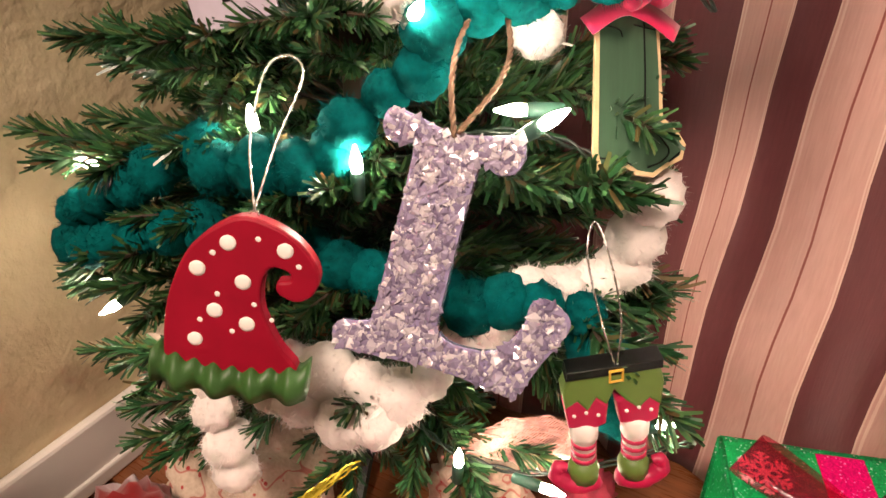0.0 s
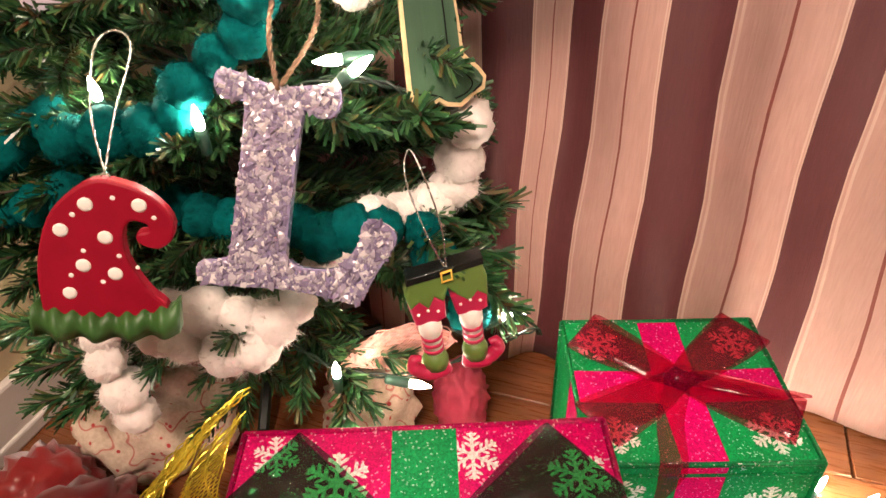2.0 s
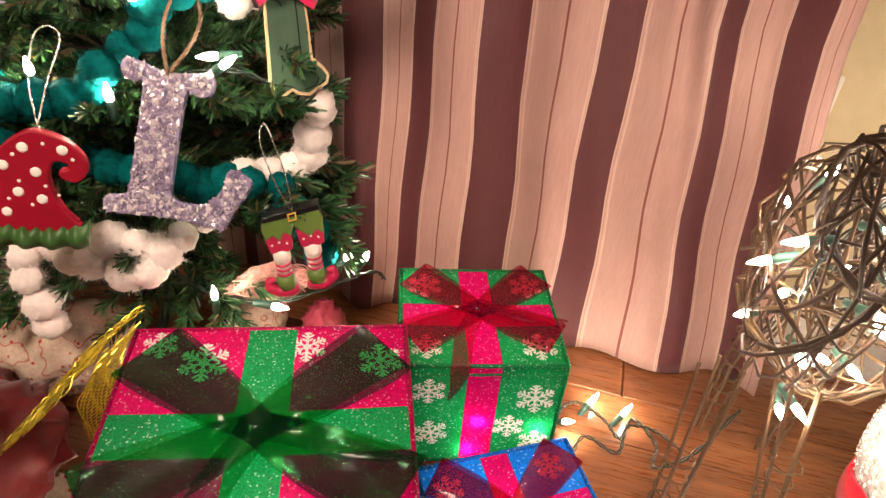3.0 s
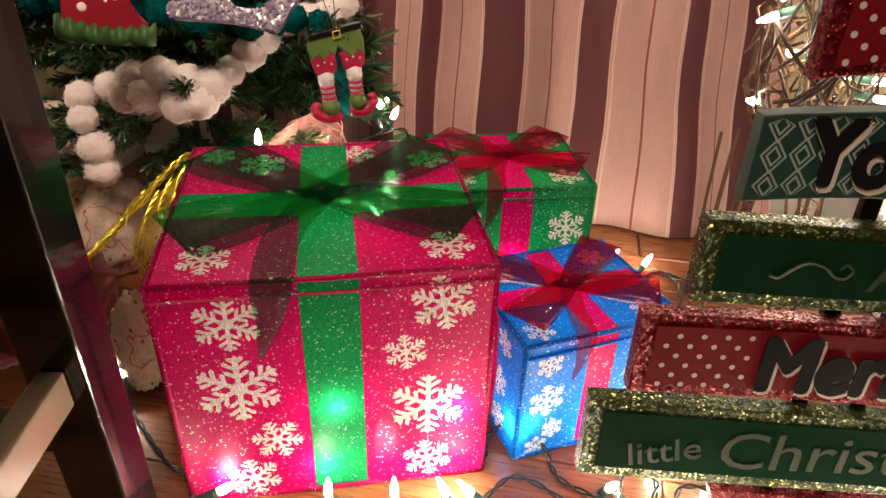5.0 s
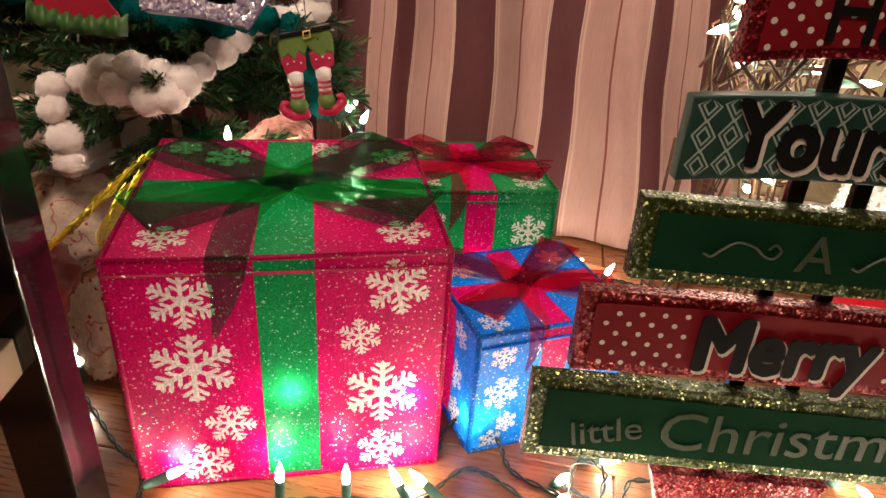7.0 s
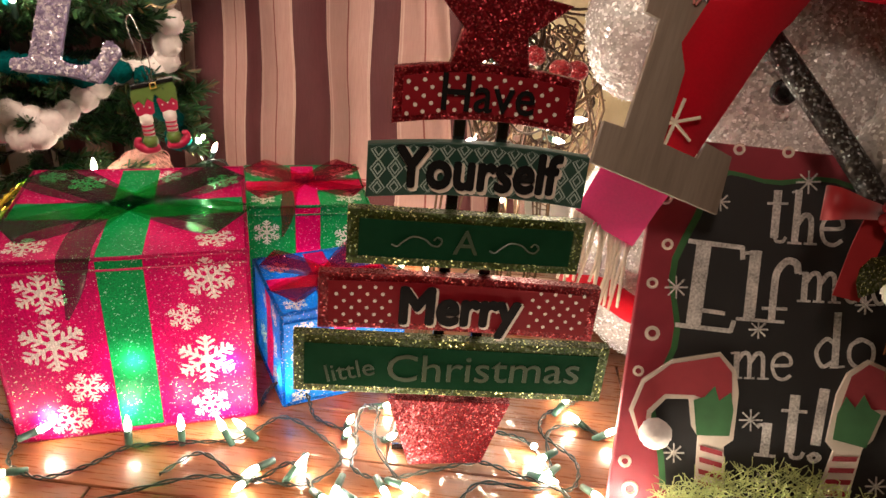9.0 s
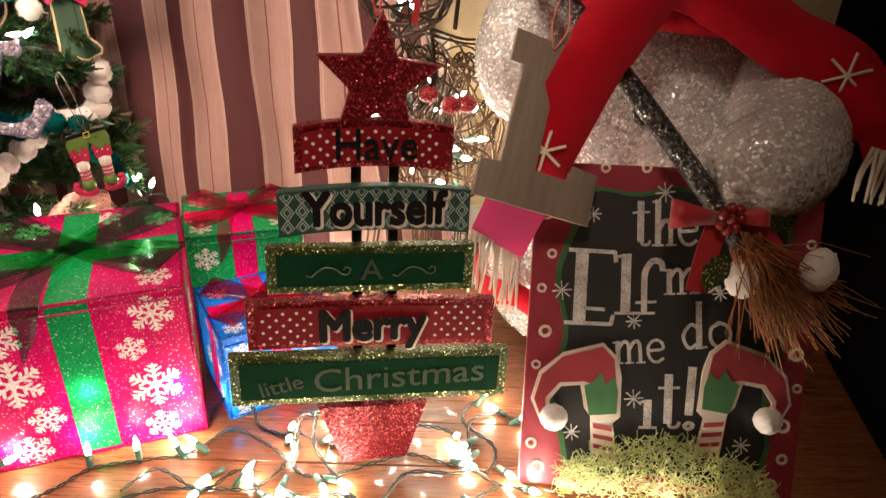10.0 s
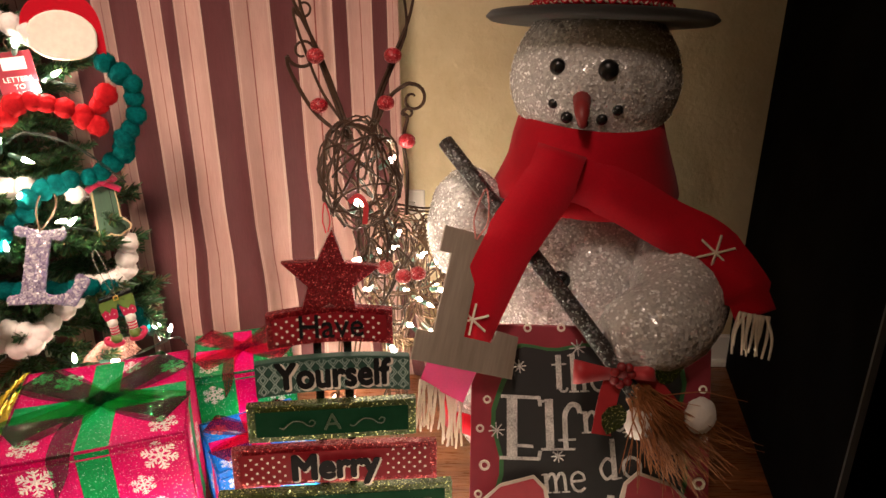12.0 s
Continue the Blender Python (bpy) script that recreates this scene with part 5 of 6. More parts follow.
def branch_mesh(seed, length, twigs=4):
    rng = random.Random(seed)
    verts, faces = [], []

    def needles(a, b, t0, per, ln):
        d = (b - a)
        L = d.length
        d.normalize()
        e1 = d.orthogonal().normalized()
        e2 = d.cross(e1)
        n = int(L * (1 - t0) / per)
        for i in range(n):
            t = t0 + (1 - t0) * (i + rng.random()) / n
            p = a.lerp(b, t)
            phi = rng.uniform(0, 6.283)
            side = e1 * math.cos(phi) + e2 * math.sin(phi)
            lean = rng.uniform(0.42, 0.85) if t < 0.93 else rng.uniform(0.1, 0.6)
            nd = (d * math.cos(lean) + side * math.sin(lean)).normalized()
            l = ln * rng.uniform(0.7, 1.15)
            w = nd.cross(side + d * 0.3 + Vector((rng.uniform(-.6, .6), rng.uniform(-.6, .6), rng.uniform(-.6, .6)))).normalized() * 0.0014
            bend = Vector((0, 0, -1)) * l * rng.uniform(-0.1, 0.12)
            k = len(verts)
            q = p + nd * l * 0.55
            e = p + nd * l + bend
            verts.extend((p - w * 0.8, p + w * 0.8, q + w, q - w, e + w * 0.7, e - w * 0.7))
            faces.append((k, k + 1, k + 2, k + 3))
            faces.append((k + 3, k + 2, k + 4, k + 5))
    tip = Vector((length, 0, length * 0.10))
    needles(Vector((0, 0, 0)), tip, 0.25, 0.00048, 0.022)
    stems = [(Vector((0, 0, 0)), tip)]
    for k in range(twigs):
        t = 0.42 + 0.13 * k + rng.uniform(-0.03, 0.03)
        s = -1 if k % 2 else 1
        a = tip * t
        ang = s * rng.uniform(0.45, 0.75)
        ln = length * rng.uniform(0.26, 0.38)
        b = a + Vector((math.cos(ang), math.sin(ang), rng.uniform(-0.12, 0.3))).normalized() * ln
        needles(a, b, 0.06, 0.00050, 0.021)
        stems.append((a, b))
    nn = len(faces)
    bm = bmesh.new()
    for a, b in stems:
        tube_bm([a, b], [0.0028, 0.0016], 5, bm)
    bm.verts.index_update()
    base = len(verts)
    verts.extend(v.co.copy() for v in bm.verts)
    faces.extend(tuple(base + v.index for v in f.verts) for f in bm.faces)
    bm.free()
    me = bpy.data.meshes.new("branch")
    me.from_pydata(verts, [], faces)
    me.materials.append(M_NEEDLE)
    me.materials.append(M_BARK)
    me.polygons.foreach_set("material_index", [0] * nn + [1] * (len(faces) - nn))
    return me


TREE = Vector((-0.04, 0.485, 0))
tree = thing("christmas_tree", "small green artificial fir tree with pointed plastic needles", "tree", Matrix.Translation(TREE))
part("trunk", tube_bm([(0, 0, 0.03), (0, 0, 0.5), (0, 0, 1.12)], [0.014, 0.012, 0.005], 10), M_BARK, tree)
for k in range(3):
    a = radians(30 + 120 * k)
    part("stand_foot", tube_bm([(0, 0, 0.06), (0.09 * math.cos(a), 0.09 * math.sin(a), 0.012), (0.13 * math.cos(a), 0.13 * math.sin(a), 0.006)], 0.006, 6), M_WIRE, tree)
BRANCHES = [branch_mesh(100 + k, 0.24, 4) for k in range(6)]
rng = random.Random(77)
level = 0
for z, r, n in ((0.165, 0.27, 10), (0.205, 0.27, 12), (0.245, 0.26, 13), (0.285, 0.25, 13), (0.325, 0.245, 13), (0.365, 0.235, 13), (0.405, 0.225, 12), (0.445, 0.22, 12), (0.485, 0.21, 12), (0.53, 0.20, 11), (0.575, 0.19, 11), (0.62, 0.18, 10), (0.665, 0.17, 10), (0.71, 0.155, 9), (0.76, 0.14, 9), (0.81, 0.125, 8), (0.87, 0.105, 7), (0.93, 0.09, 6), (1.0, 0.07, 5), (1.07, 0.05, 5)):
    level += 1
    for k in range(n):
        a = 360 * (k + 0.5 * (level % 2)) / n + rng.uniform(-9, 9)
        ll = r * rng.uniform(0.86, 1.08)
        d = Vector((math.cos(radians(a)), math.sin(radians(a))))
        # keep clear of the wall and the curtain
        u0, v0 = (TREE.xy - O2).dot(U2), (TREE.xy - O2).dot(N2)
        du, dv = d.dot(U2), d.dot(N2)
        if du < -0.05:
            ll = min(ll, (u0 - LEFT_U - 0.035) / -du)
        if dv > 0.05:
            ll = min(ll, (-0.085 - v0) / dv)
        # the fir was pushed into its corner: flattened at the front and at the curtain side
        if d.y < -0.05:
            ll = min(ll, (TREE.y - (0.325 if 0.23 < z < 0.50 else 0.30)) / -d.y)
        if 0.37 < z < 0.60 and d.x > 0.2 and d.y < 0.35:
            ll = min(ll, 0.145 if d.y > -0.25 else 0.115)
        if d.x < -0.05:
            ll = min(ll, ((0.168 if z < 0.40 else 0.130 if z < 0.62 else 0.12) + rng.uniform(-0.02, 0.015)) / -d.x)
        if d.x > 0.05:
            ll = min(ll, (0.20 - TREE.x) / d.x * rng.uniform(0.92, 1.06))
        ob = new("branch", BRANCHES[rng.randrange(6)])
        ob.parent = tree
        s = ll / 0.24
        ob.matrix_basis = Matrix.Translation((0, 0, z)) @ pose(0, 0, 0, 0, rng.uniform(-12, 4) + (6 if z < 0.3 else 0), a) @ pose(0, 0, 0, rng.uniform(-25, 25)) @ Matrix.Diagonal((s, max(s, 0.72), max(s, 0.72), 1))

# ---------------------------------------------------------------- pompom garlands
def pompom_mesh(name, r, seed, material, fuzz):
    rng = random.Random(seed)
    bm = ball_bm((0, 0, 0), r, (1, 1, 1), 3, None, 0.22, 2.2 + seed * 0.3)
    verts = [v.co.copy() for v in bm.verts]
    bm.verts.index_update()
    faces = [tuple(v.index for v in f.verts) for f in bm.faces]
    bm.free()
    for i in range(fuzz):
        d = Vector((rng.gauss(0, 1), rng.gauss(0, 1), rng.gauss(0, 1))).normalized()
        t = d.orthogonal().normalized() * 0.00022
        j = Vector((rng.gauss(0, 1), rng.gauss(0, 1), rng.gauss(0, 1))) * r * 0.12
        k = len(verts)
        verts.extend((d * r * 0.93 - t, d * r * 0.93 + t, d * r * rng.uniform(1.04, 1.13) + j))
        faces.append((k, k + 1, k + 2))
    me = bpy.data.meshes.new(name)
    me.from_pydata(verts, [], faces)
    me.materials.append(material)
    me.polygons.foreach_set("use_smooth", [True] * len(faces))
    return me


M_TEAL = plain("teal_pompom_plush", (0.0004, 0.070, 0.068), 0.9, vary=0.5, scale=220, relief=0.6, depth=0.001, sheen=0.0, gloss=0.05)
M_REDPUFF = plain("red_pompom_plush", (0.40, 0.008, 0.012), 0.85, vary=0.3, scale=220, relief=0.6, depth=0.001, sheen=0.0, gloss=0.1)
M_WHITEPUFF = plain("white_pompom_plush", (0.72, 0.66, 0.62), 0.9, vary=0.12, scale=220, relief=0.5, depth=0.001, sheen=0.2)
PUFFS = {c: [pompom_mesh("pompom", 0.0138, s, m, 1100) for s in (1, 2, 3)] for c, m in (("teal", M_TEAL), ("red", M_REDPUFF), ("white", M_WHITEPUFF))}


def garland(colour, label, strands, size=1.12, step=0.0232):
    g = thing("pompom_garland", label, "garland", Matrix.Translation(Vector(strands[0][0])))
    base = Vector(strands[0][0])
    rng = random.Random(len(strands) * 7 + len(colour))
    for pts in strands:
        p = smooth_path([Vector(q) - base for q in pts], 8)
        part("string", tube_bm(p, 0.0008, 4), PUFFS[colour][0].materials[0], g)
        run = 0.0
        nxt = 0.0
        for a, b in zip(p, p[1:]):
            seg = (b - a).length
            while nxt <= run + seg:
                q = a.lerp(b, (nxt - run) / max(seg, 1e-9))
                ob = new("pompom", PUFFS[colour][rng.randrange(3)])
                ob.parent = g
                s = size * rng.uniform(0.85, 1.15)
                ob.matrix_basis = Matrix.Translation(q + Vector((rng.uniform(-1, 1), rng.uniform(-1, 1), rng.uniform(-1, 1))) * 0.0035) @ pose(0, 0, 0, rng.uniform(0, 360), rng.uniform(0, 360), rng.uniform(0, 360)) @ Matrix.Diagonal((s, s, s, 1))
                nxt += step
            run += seg
    return g


garland("teal", "teal plush pompom garland looped over the fir branches", [
    [(-0.208, 0.360, 0.324), (-0.184, 0.346, 0.345), (-0.157, 0.344, 0.350), (-0.129, 0.346, 0.370), (-0.104, 0.344, 0.390), (-0.086, 0.331, 0.387), (-0.064, 0.323, 0.386), (-0.041, 0.326, 0.387), (-0.017, 0.333, 0.391), (0.003, 0.332, 0.414), (0.023, 0.335, 0.431), (0.039, 0.339, 0.442), (0.046, 0.340, 0.460), (0.063, 0.348, 0.473), (0.085, 0.357, 0.481), (0.116, 0.363, 0.486), (0.153, 0.380, 0.493), (0.187, 0.388, 0.512), (0.193, 0.364, 0.533), (0.217, 0.352, 0.574), (0.227, 0.353, 0.611), (0.215, 0.356, 0.646), (0.183, 0.362, 0.673)],
    [(-0.209, 0.353, 0.307), (-0.191, 0.339, 0.315), (-0.161, 0.332, 0.321), (-0.132, 0.336, 0.332), (-0.101, 0.346, 0.327), (-0.064, 0.357, 0.320), (-0.031, 0.347, 0.314), (-0.001, 0.338, 0.312), (0.045, 0.332, 0.307), (0.067, 0.319, 0.307), (0.090, 0.321, 0.309), (0.111, 0.324, 0.309), (0.134, 0.327, 0.301), (0.146, 0.329, 0.282), (0.161, 0.337, 0.257), (0.171, 0.339, 0.225), (0.174, 0.337, 0.197)]])
garland("white", "white plush pompom garland on the fir tree", [
    [(-0.096, 0.300, 0.243), (-0.093, 0.293, 0.222), (-0.089, 0.290, 0.201), (-0.087, 0.289, 0.180), (-0.089, 0.290, 0.160)],
    [(-0.052, 0.298, 0.242), (-0.030, 0.289, 0.243), (-0.009, 0.283, 0.238), (0.012, 0.283, 0.236), (0.034, 0.289, 0.240)],
    [(-0.065, 0.311, 0.246), (-0.035, 0.298, 0.258), (-0.010, 0.293, 0.258), (0.010, 0.291, 0.254), (0.029, 0.292, 0.254), (0.052, 0.304, 0.264), (0.078, 0.327, 0.291), (0.105, 0.339, 0.307), (0.131, 0.351, 0.300), (0.153, 0.364, 0.300), (0.161, 0.369, 0.321), (0.170, 0.372, 0.344), (0.171, 0.370, 0.368), (0.165, 0.378, 0.391)],
    [(-0.010, 0.383, 0.478), (0.008, 0.376, 0.474), (0.031, 0.373, 0.470), (0.054, 0.370, 0.480)],
    [(0.096, 0.425, 0.440), (0.118, 0.425, 0.436)],
    [(0.031, 0.366, 0.745), (0.071, 0.350, 0.727), (0.102, 0.345, 0.710)]], 1.22, 0.0255)
garland("red", "red plush pompom garland on the upper fir branches", [
    [(-0.067, 0.346, 0.593), (-0.015, 0.329, 0.590), (0.040, 0.328, 0.593), (0.074, 0.330, 0.617), (0.113, 0.335, 0.608), (0.145, 0.336, 0.596), (0.171, 0.338, 0.604), (0.186, 0.338, 0.629)], [(0.150, 0.340, 0.589), (0.166, 0.337, 0.570)]])

# ---------------------------------------------------------------- hanging ornaments
M_SILVER = plain("silver_cord", (0.62, 0.61, 0.60), 0.25, metal=0.9, vary=0.3, scale=500)
M_TWINE = plain("brown_jute_twine", (0.13, 0.075, 0.045), 0.9, vary=0.4, scale=300)


def loop_cord(parent, pts, r, material, name="hanging_loop"):
    """A twisted hanging cord, seen as two strands."""
    p = smooth_path(pts, 14)
    for ph in (0, math.pi):
        q = []
        for i, v in enumerate(p):
            d = (p[min(i + 1, len(p) - 1)] - p[max(i - 1, 0)]).normalized()
            e1 = d.orthogonal().normalized()
            e2 = d.cross(e1)
            q.append(v + (e1 * math.cos(i * 1.3 + ph) + e2 * math.sin(i * 1.3 + ph)) * r * 0.7)
        part(name, tube_bm(q, r, 5), material, parent, smooth=True)


# letter of clear resin filled with pale stone chips
LM = Matrix(((1.0744, 0.0565, 0.1928, 0.0280), (-0.1489, 0.9283, 0.5575, 0.3103), (-0.1349, -0.5743, 0.9201, 0.4299), (0, 0, 0, 1)))
letter = thing("resin_letter", "violet resin letter L with pale stone chips", "letter", LM)
K = 0.000262
LO = [(0, 8), (14, -6), (60, 0), (130, 14), (210, 0), (245, -4), (256, 24), (246, 58), (214, 66), (190, 54), (182, 90), (184, 325), (192, 350), (222, 362), (290, 352), (325, 300), (328, 262), (350, 246), (392, 262), (400, 290), (372, 350), (346, 412), (320, 420), (200, 412), (60, 424), (18, 420), (6, 396), (18, 376), (58, 366), (70, 330), (66, 70), (52, 52), (20, 52), (2, 34)]
LO = [(x * K, -z * K) for x, z in LO]
M_RESIN = plain("violet_resin", (0.24, 0.20, 0.33), 0.18, vary=0.35, scale=45, relief=0.2, coat=0.6)
LO = round_outline(LO, 3)
part("letter", slab_bm(LO, -0.003, 0.003, 0.0006), M_RESIN, letter)


def inside(x, z, poly):
    hit = False
    for (x1, z1), (x2, z2) in zip(poly, poly[1:] + poly[:1]):
        if (z1 > z) != (z2 > z) and x < (x2 - x1) * (z - z1) / (z2 - z1) + x1:
            hit = not hit
    return hit


def chip_material():
    m, nt, p, out = nodes_of("stone_chip")
    geo = nt.nodes.new("ShaderNodeNewGeometry")
    col = ramp(nt, geo.outputs["Random Per Island"], [(0, (0.15, 0.12, 0.20)), (0.35, (0.24, 0.20, 0.29)), (0.75, (0.38, 0.34, 0.39)), (1, (0.64, 0.59, 0.60))])
    link(nt, col, p.inputs["Base Color"])
    p.inputs["Roughness"].default_value = 0.18
    p.inputs["Coat Weight"].default_value = 0.4
    return m


rng = random.Random(3)
verts, faces = [], []
made = 0
while made < 2600:
    x, z = rng.uniform(0, 0.106), rng.uniform(-0.112, 0.002)
    if not all(inside(x + dx, z + dz, LO) for dx, dz in ((0.0014, 0), (-0.0014, 0), (0, 0.0014), (0, -0.0014))):
        continue
    made += 1
    s = 0.0009 + 0.0030 * rng.random() ** 2.2
    c = Vector((x, -0.0030 - rng.uniform(0, 0.0012), z))
    rot = Euler((rng.gauss(0, 0.38), rng.uniform(0, 6.28), rng.gauss(0, 0.38))).to_matrix()
    k = len(verts)
    a, b, h = s * rng.uniform(0.5, 1), s * rng.uniform(0.5, 1.0), s * rng.uniform(0.15, 0.4)
    for v in ((-a, 0, -b), (a, 0, -b * 0.6), (a * 0.7, 0, b), (-a * 0.8, 0, b * 0.7), (0.1 * a, -h, 0)):
        verts.append(c + rot @ Vector(v))
    faces.extend([(k, k + 1, k + 4), (k + 1, k + 2, k + 4), (k + 2, k + 3, k + 4), (k + 3, k, k + 4), (k + 3, k + 2, k + 1, k)])
tagged(part("stone_chip_layer", (verts, [], faces), chip_material(), letter, "pale broken stone chips"), kind="stuff")
loop_cord(letter, [(0.0345, -0.006, -0.006), (0.026, -0.003, 0.020), (0.024, 0.004, 0.045), (0.032, 0.012, 0.068), (0.045, 0.010, 0.045), (0.047, 0.0, 0.024), (0.036, -0.006, -0.004)], 0.0010, M_TWINE)

# elf hat
M_HAT = plain("red_clay_paint", (0.25, 0.002, 0.016), 0.5, vary=0.15, scale=60, relief=0.2, gloss=0.25)
hatm = Matrix(((0.9539, -0.1427, 0.1122, -0.0241), (0.1157, 0.9403, 0.2126, 0.2454), (-0.1398, -0.1954, 0.9408, 0.3974), (0, 0, 0, 1)))
eh = thing("elf_hat_ornament", "red clay elf hat with white dots and a green ruffled brim", "ornament", hatm)
HO = [(-0.004, 0.002), (0.012, 0.001), (0.026, -0.006), (0.036, -0.018), (0.036, -0.030), (0.028, -0.037), (0.018, -0.034), (0.017, -0.028), (0.023, -0.026), (0.022, -0.022), (0.014, -0.021), (0.010, -0.029), (0.011, -0.044), (0.020, -0.062), (0.030, -0.074), (0.020, -0.080), (-0.014, -0.085), (-0.034, -0.082), (-0.037, -0.062), (-0.034, -0.038), (-0.024, -0.014)]
part("hat", slab_bm(round_outline(HO, 4), -0.0055, 0.003, 0.0016), M_HAT, eh, smooth=False)
M_DOT = plain("white_dot_paint", (0.78, 0.74, 0.68), 0.45, vary=0.06)
for x, z, r in ((-0.007, -0.011, 0.0042), (0.020, -0.011, 0.0042), (-0.021, -0.026, 0.0042), (0.001, -0.030, 0.0042), (-0.012, -0.047, 0.0042), (0.004, -0.052, 0.0042), (-0.021, -0.064, 0.0040), (0.007, -0.007, 0.0015), (-0.014, -0.017, 0.0016), (0.027, -0.018, 0.0015), (-0.011, -0.038, 0.0015), (0.007, -0.041, 0.0015), (-0.003, -0.057, 0.0015), (-0.019, -0.053, 0.0015), (0.016, -0.048, 0.0013)):
    part("painted_dot", ball_bm((x, -0.0054, z), r, (1, 0.25, 1), 2), M_DOT, eh, smooth=True)
verts, faces = [], []
n = 60
for i in range(n + 1):
    t = i / n
    x = -0.042 + 0.078 * t
    f = math.sin(t * 26) * 0.0035
    zt = -0.072 + 0.0018 * math.sin(t * 52) - 0.006 * math.sin(math.pi * t)
    zb = -0.090 - 0.003 * math.sin(math.pi * t)
    for y, z in ((-0.0085 + f * 0.4, zt), (-0.0115 + f, (zt + zb) / 2), (-0.009 + f, zb), (0.004, zb), (0.0045, zt)):
        verts.append((x, y, z))
for i in range(n):
    for k in range(5):
        a, b = i * 5 + k, i * 5 + (k + 1) % 5
        faces.append((a, b, b + 5, a + 5))
faces.append(tuple(range(5))[::-1])
faces.append(tuple(n * 5 + k for k in range(5)))
part("ruffled_brim", (verts, [], faces), plain("green_clay_paint", (0.035, 0.10, 0.02), 0.5, vary=0.2), eh, "green ruffled brim", True)
part("eyelet", tube_bm([(0.003 + 0.0022 * math.cos(a), 0, 0.003 + 0.0022 * math.sin(a)) for a in [0.628 * k for k in range(10)]], 0.0006, 5, None, True), M_SILVER, eh)
loop_cord(eh, [(0.003, 0, 0.005), (-0.004, 0.012, 0.035), (-0.003, 0.028, 0.066), (0.006, 0.036, 0.074), (0.015, 0.028, 0.066), (0.008, 0.012, 0.035), (0.003, 0, 0.005)], 0.00045, M_SILVER)

# elf legs
lm = Matrix(((0.9262, -0.1454, -0.0920, 0.1529), (0.1551, 0.9233, 0.1034, 0.2805), (0.0742, -0.1169, 0.9317, 0.3046), (0, 0, 0, 1)))
el = thing("elf_legs_ornament", "clay elf trousers and striped stockings with curled red shoes", "ornament", lm)
M_ELFG = plain("olive_clay_paint", (0.10, 0.17, 0.03), 0.5)
M_ELFR = plain("raspberry_clay_paint", (0.40, 0.008, 0.055), 0.45)
part("trousers", slab_bm([(-0.026, -0.001), (-0.010, 0.001), (0.010, 0.003), (0.025, 0.004), (0.028, -0.008), (0.027, -0.024), (0.020, -0.019), (0.014, -0.026), (0.006, -0.019), (0.000, -0.012), (-0.004, -0.022), (-0.010, -0.017), (-0.015, -0.026), (-0.021, -0.019), (-0.028, -0.024), (-0.030, -0.012)], -0.007, 0.006, 0.002), M_ELFG, el)
part("belt", slab_bm([(-0.027, 0.0025), (0.0, 0.0055), (0.026, 0.0085), (0.026, 0.003), (0.0, 0.0), (-0.028, -0.003)], -0.0085, 0.0062, 0.0005), M_COAL, el)
part("buckle", tube_bm([(-0.0035, -0.0095, -0.004), (0.0035, -0.0095, -0.003), (0.0035, -0.0095, 0.004), (-0.0035, -0.0095, 0.003)], 0.0010, 5, None, True), plain("gold_buckle_paint", (0.6, 0.36, 0.05), 0.35), el, "gold buckle")
for sx, dz in ((-0.016, -0.002), (0.014, 0.0)):
    lg = part("leg_cuff", slab_bm([(sx - 0.013, -0.020 + dz), (sx - 0.006, -0.014 + dz), (sx, -0.020 + dz), (sx + 0.006, -0.014 + dz), (sx + 0.013, -0.020 + dz), (sx + 0.012, -0.034 + dz), (sx + 0.004, -0.038 + dz), (sx - 0.010, -0.036 + dz)], -0.006, 0.005, 0.002), M_ELFR, el, "raspberry cuff")
    part("stocking", tube_bm([(sx, 0, -0.034 + dz), (sx, 0, -0.036 + dz), (sx, 0, -0.046 + dz), (sx, 0, -0.047 + dz), (sx, 0, -0.068 + dz)], [0.006, 0.0085, 0.0085, 0.0072, 0.0068], 14), M_DOT, lg, "white stocking", True)
    for k in range(3):
        z = -0.049 - 0.0055 * k + dz
        part("stripe", tube_bm([(sx, 0, z), (sx, 0, z - 0.0026)], 0.0077, 14), M_ELFR, lg, "", True)
    part("ankle", tube_bm([(sx, 0, -0.064 + dz), (sx, 0, -0.070 + dz), (sx, 0, -0.078 + dz)], [0.0075, 0.0098, 0.009], 12), M_ELFG, lg, "olive ankle cuff", True)
    s = -1 if sx < 0 else 1
    part("shoe", tube_bm(smooth_path([(sx - s * 0.010, 0, -0.079 + dz), (sx, -0.001, -0.082 + dz), (sx + s * 0.010, -0.002, -0.080 + dz), (sx + s * 0.017, -0.002, -0.073 + dz), (sx + s * 0.015, -0.002, -0.067 + dz), (sx + s * 0.011, -0.002, -0.068 + dz)], 4), [0.004] + [0.0065] * 7 + [0.0055] * 5 + [0.0042] * 4 + [0.003] * 4, 10), M_ELFR, lg, "curled shoe", True)
    for k in (-1, 0, 1):
        part("bead", ball_bm((sx + k * 0.007, -0.0072, -0.024 + dz - abs(k) * 0.002), 0.0013, (1, 1, 1), 1), M_DOT, lg)
loop_cord(el, [(0.0, -0.006, 0.004), (-0.010, -0.012, 0.040), (-0.016, -0.006, 0.075), (-0.010, 0.004, 0.088), (-0.004, -0.006, 0.070), (0.001, -0.012, 0.038), (0.001, -0.006, 0.004)], 0.0004, M_SILVER)

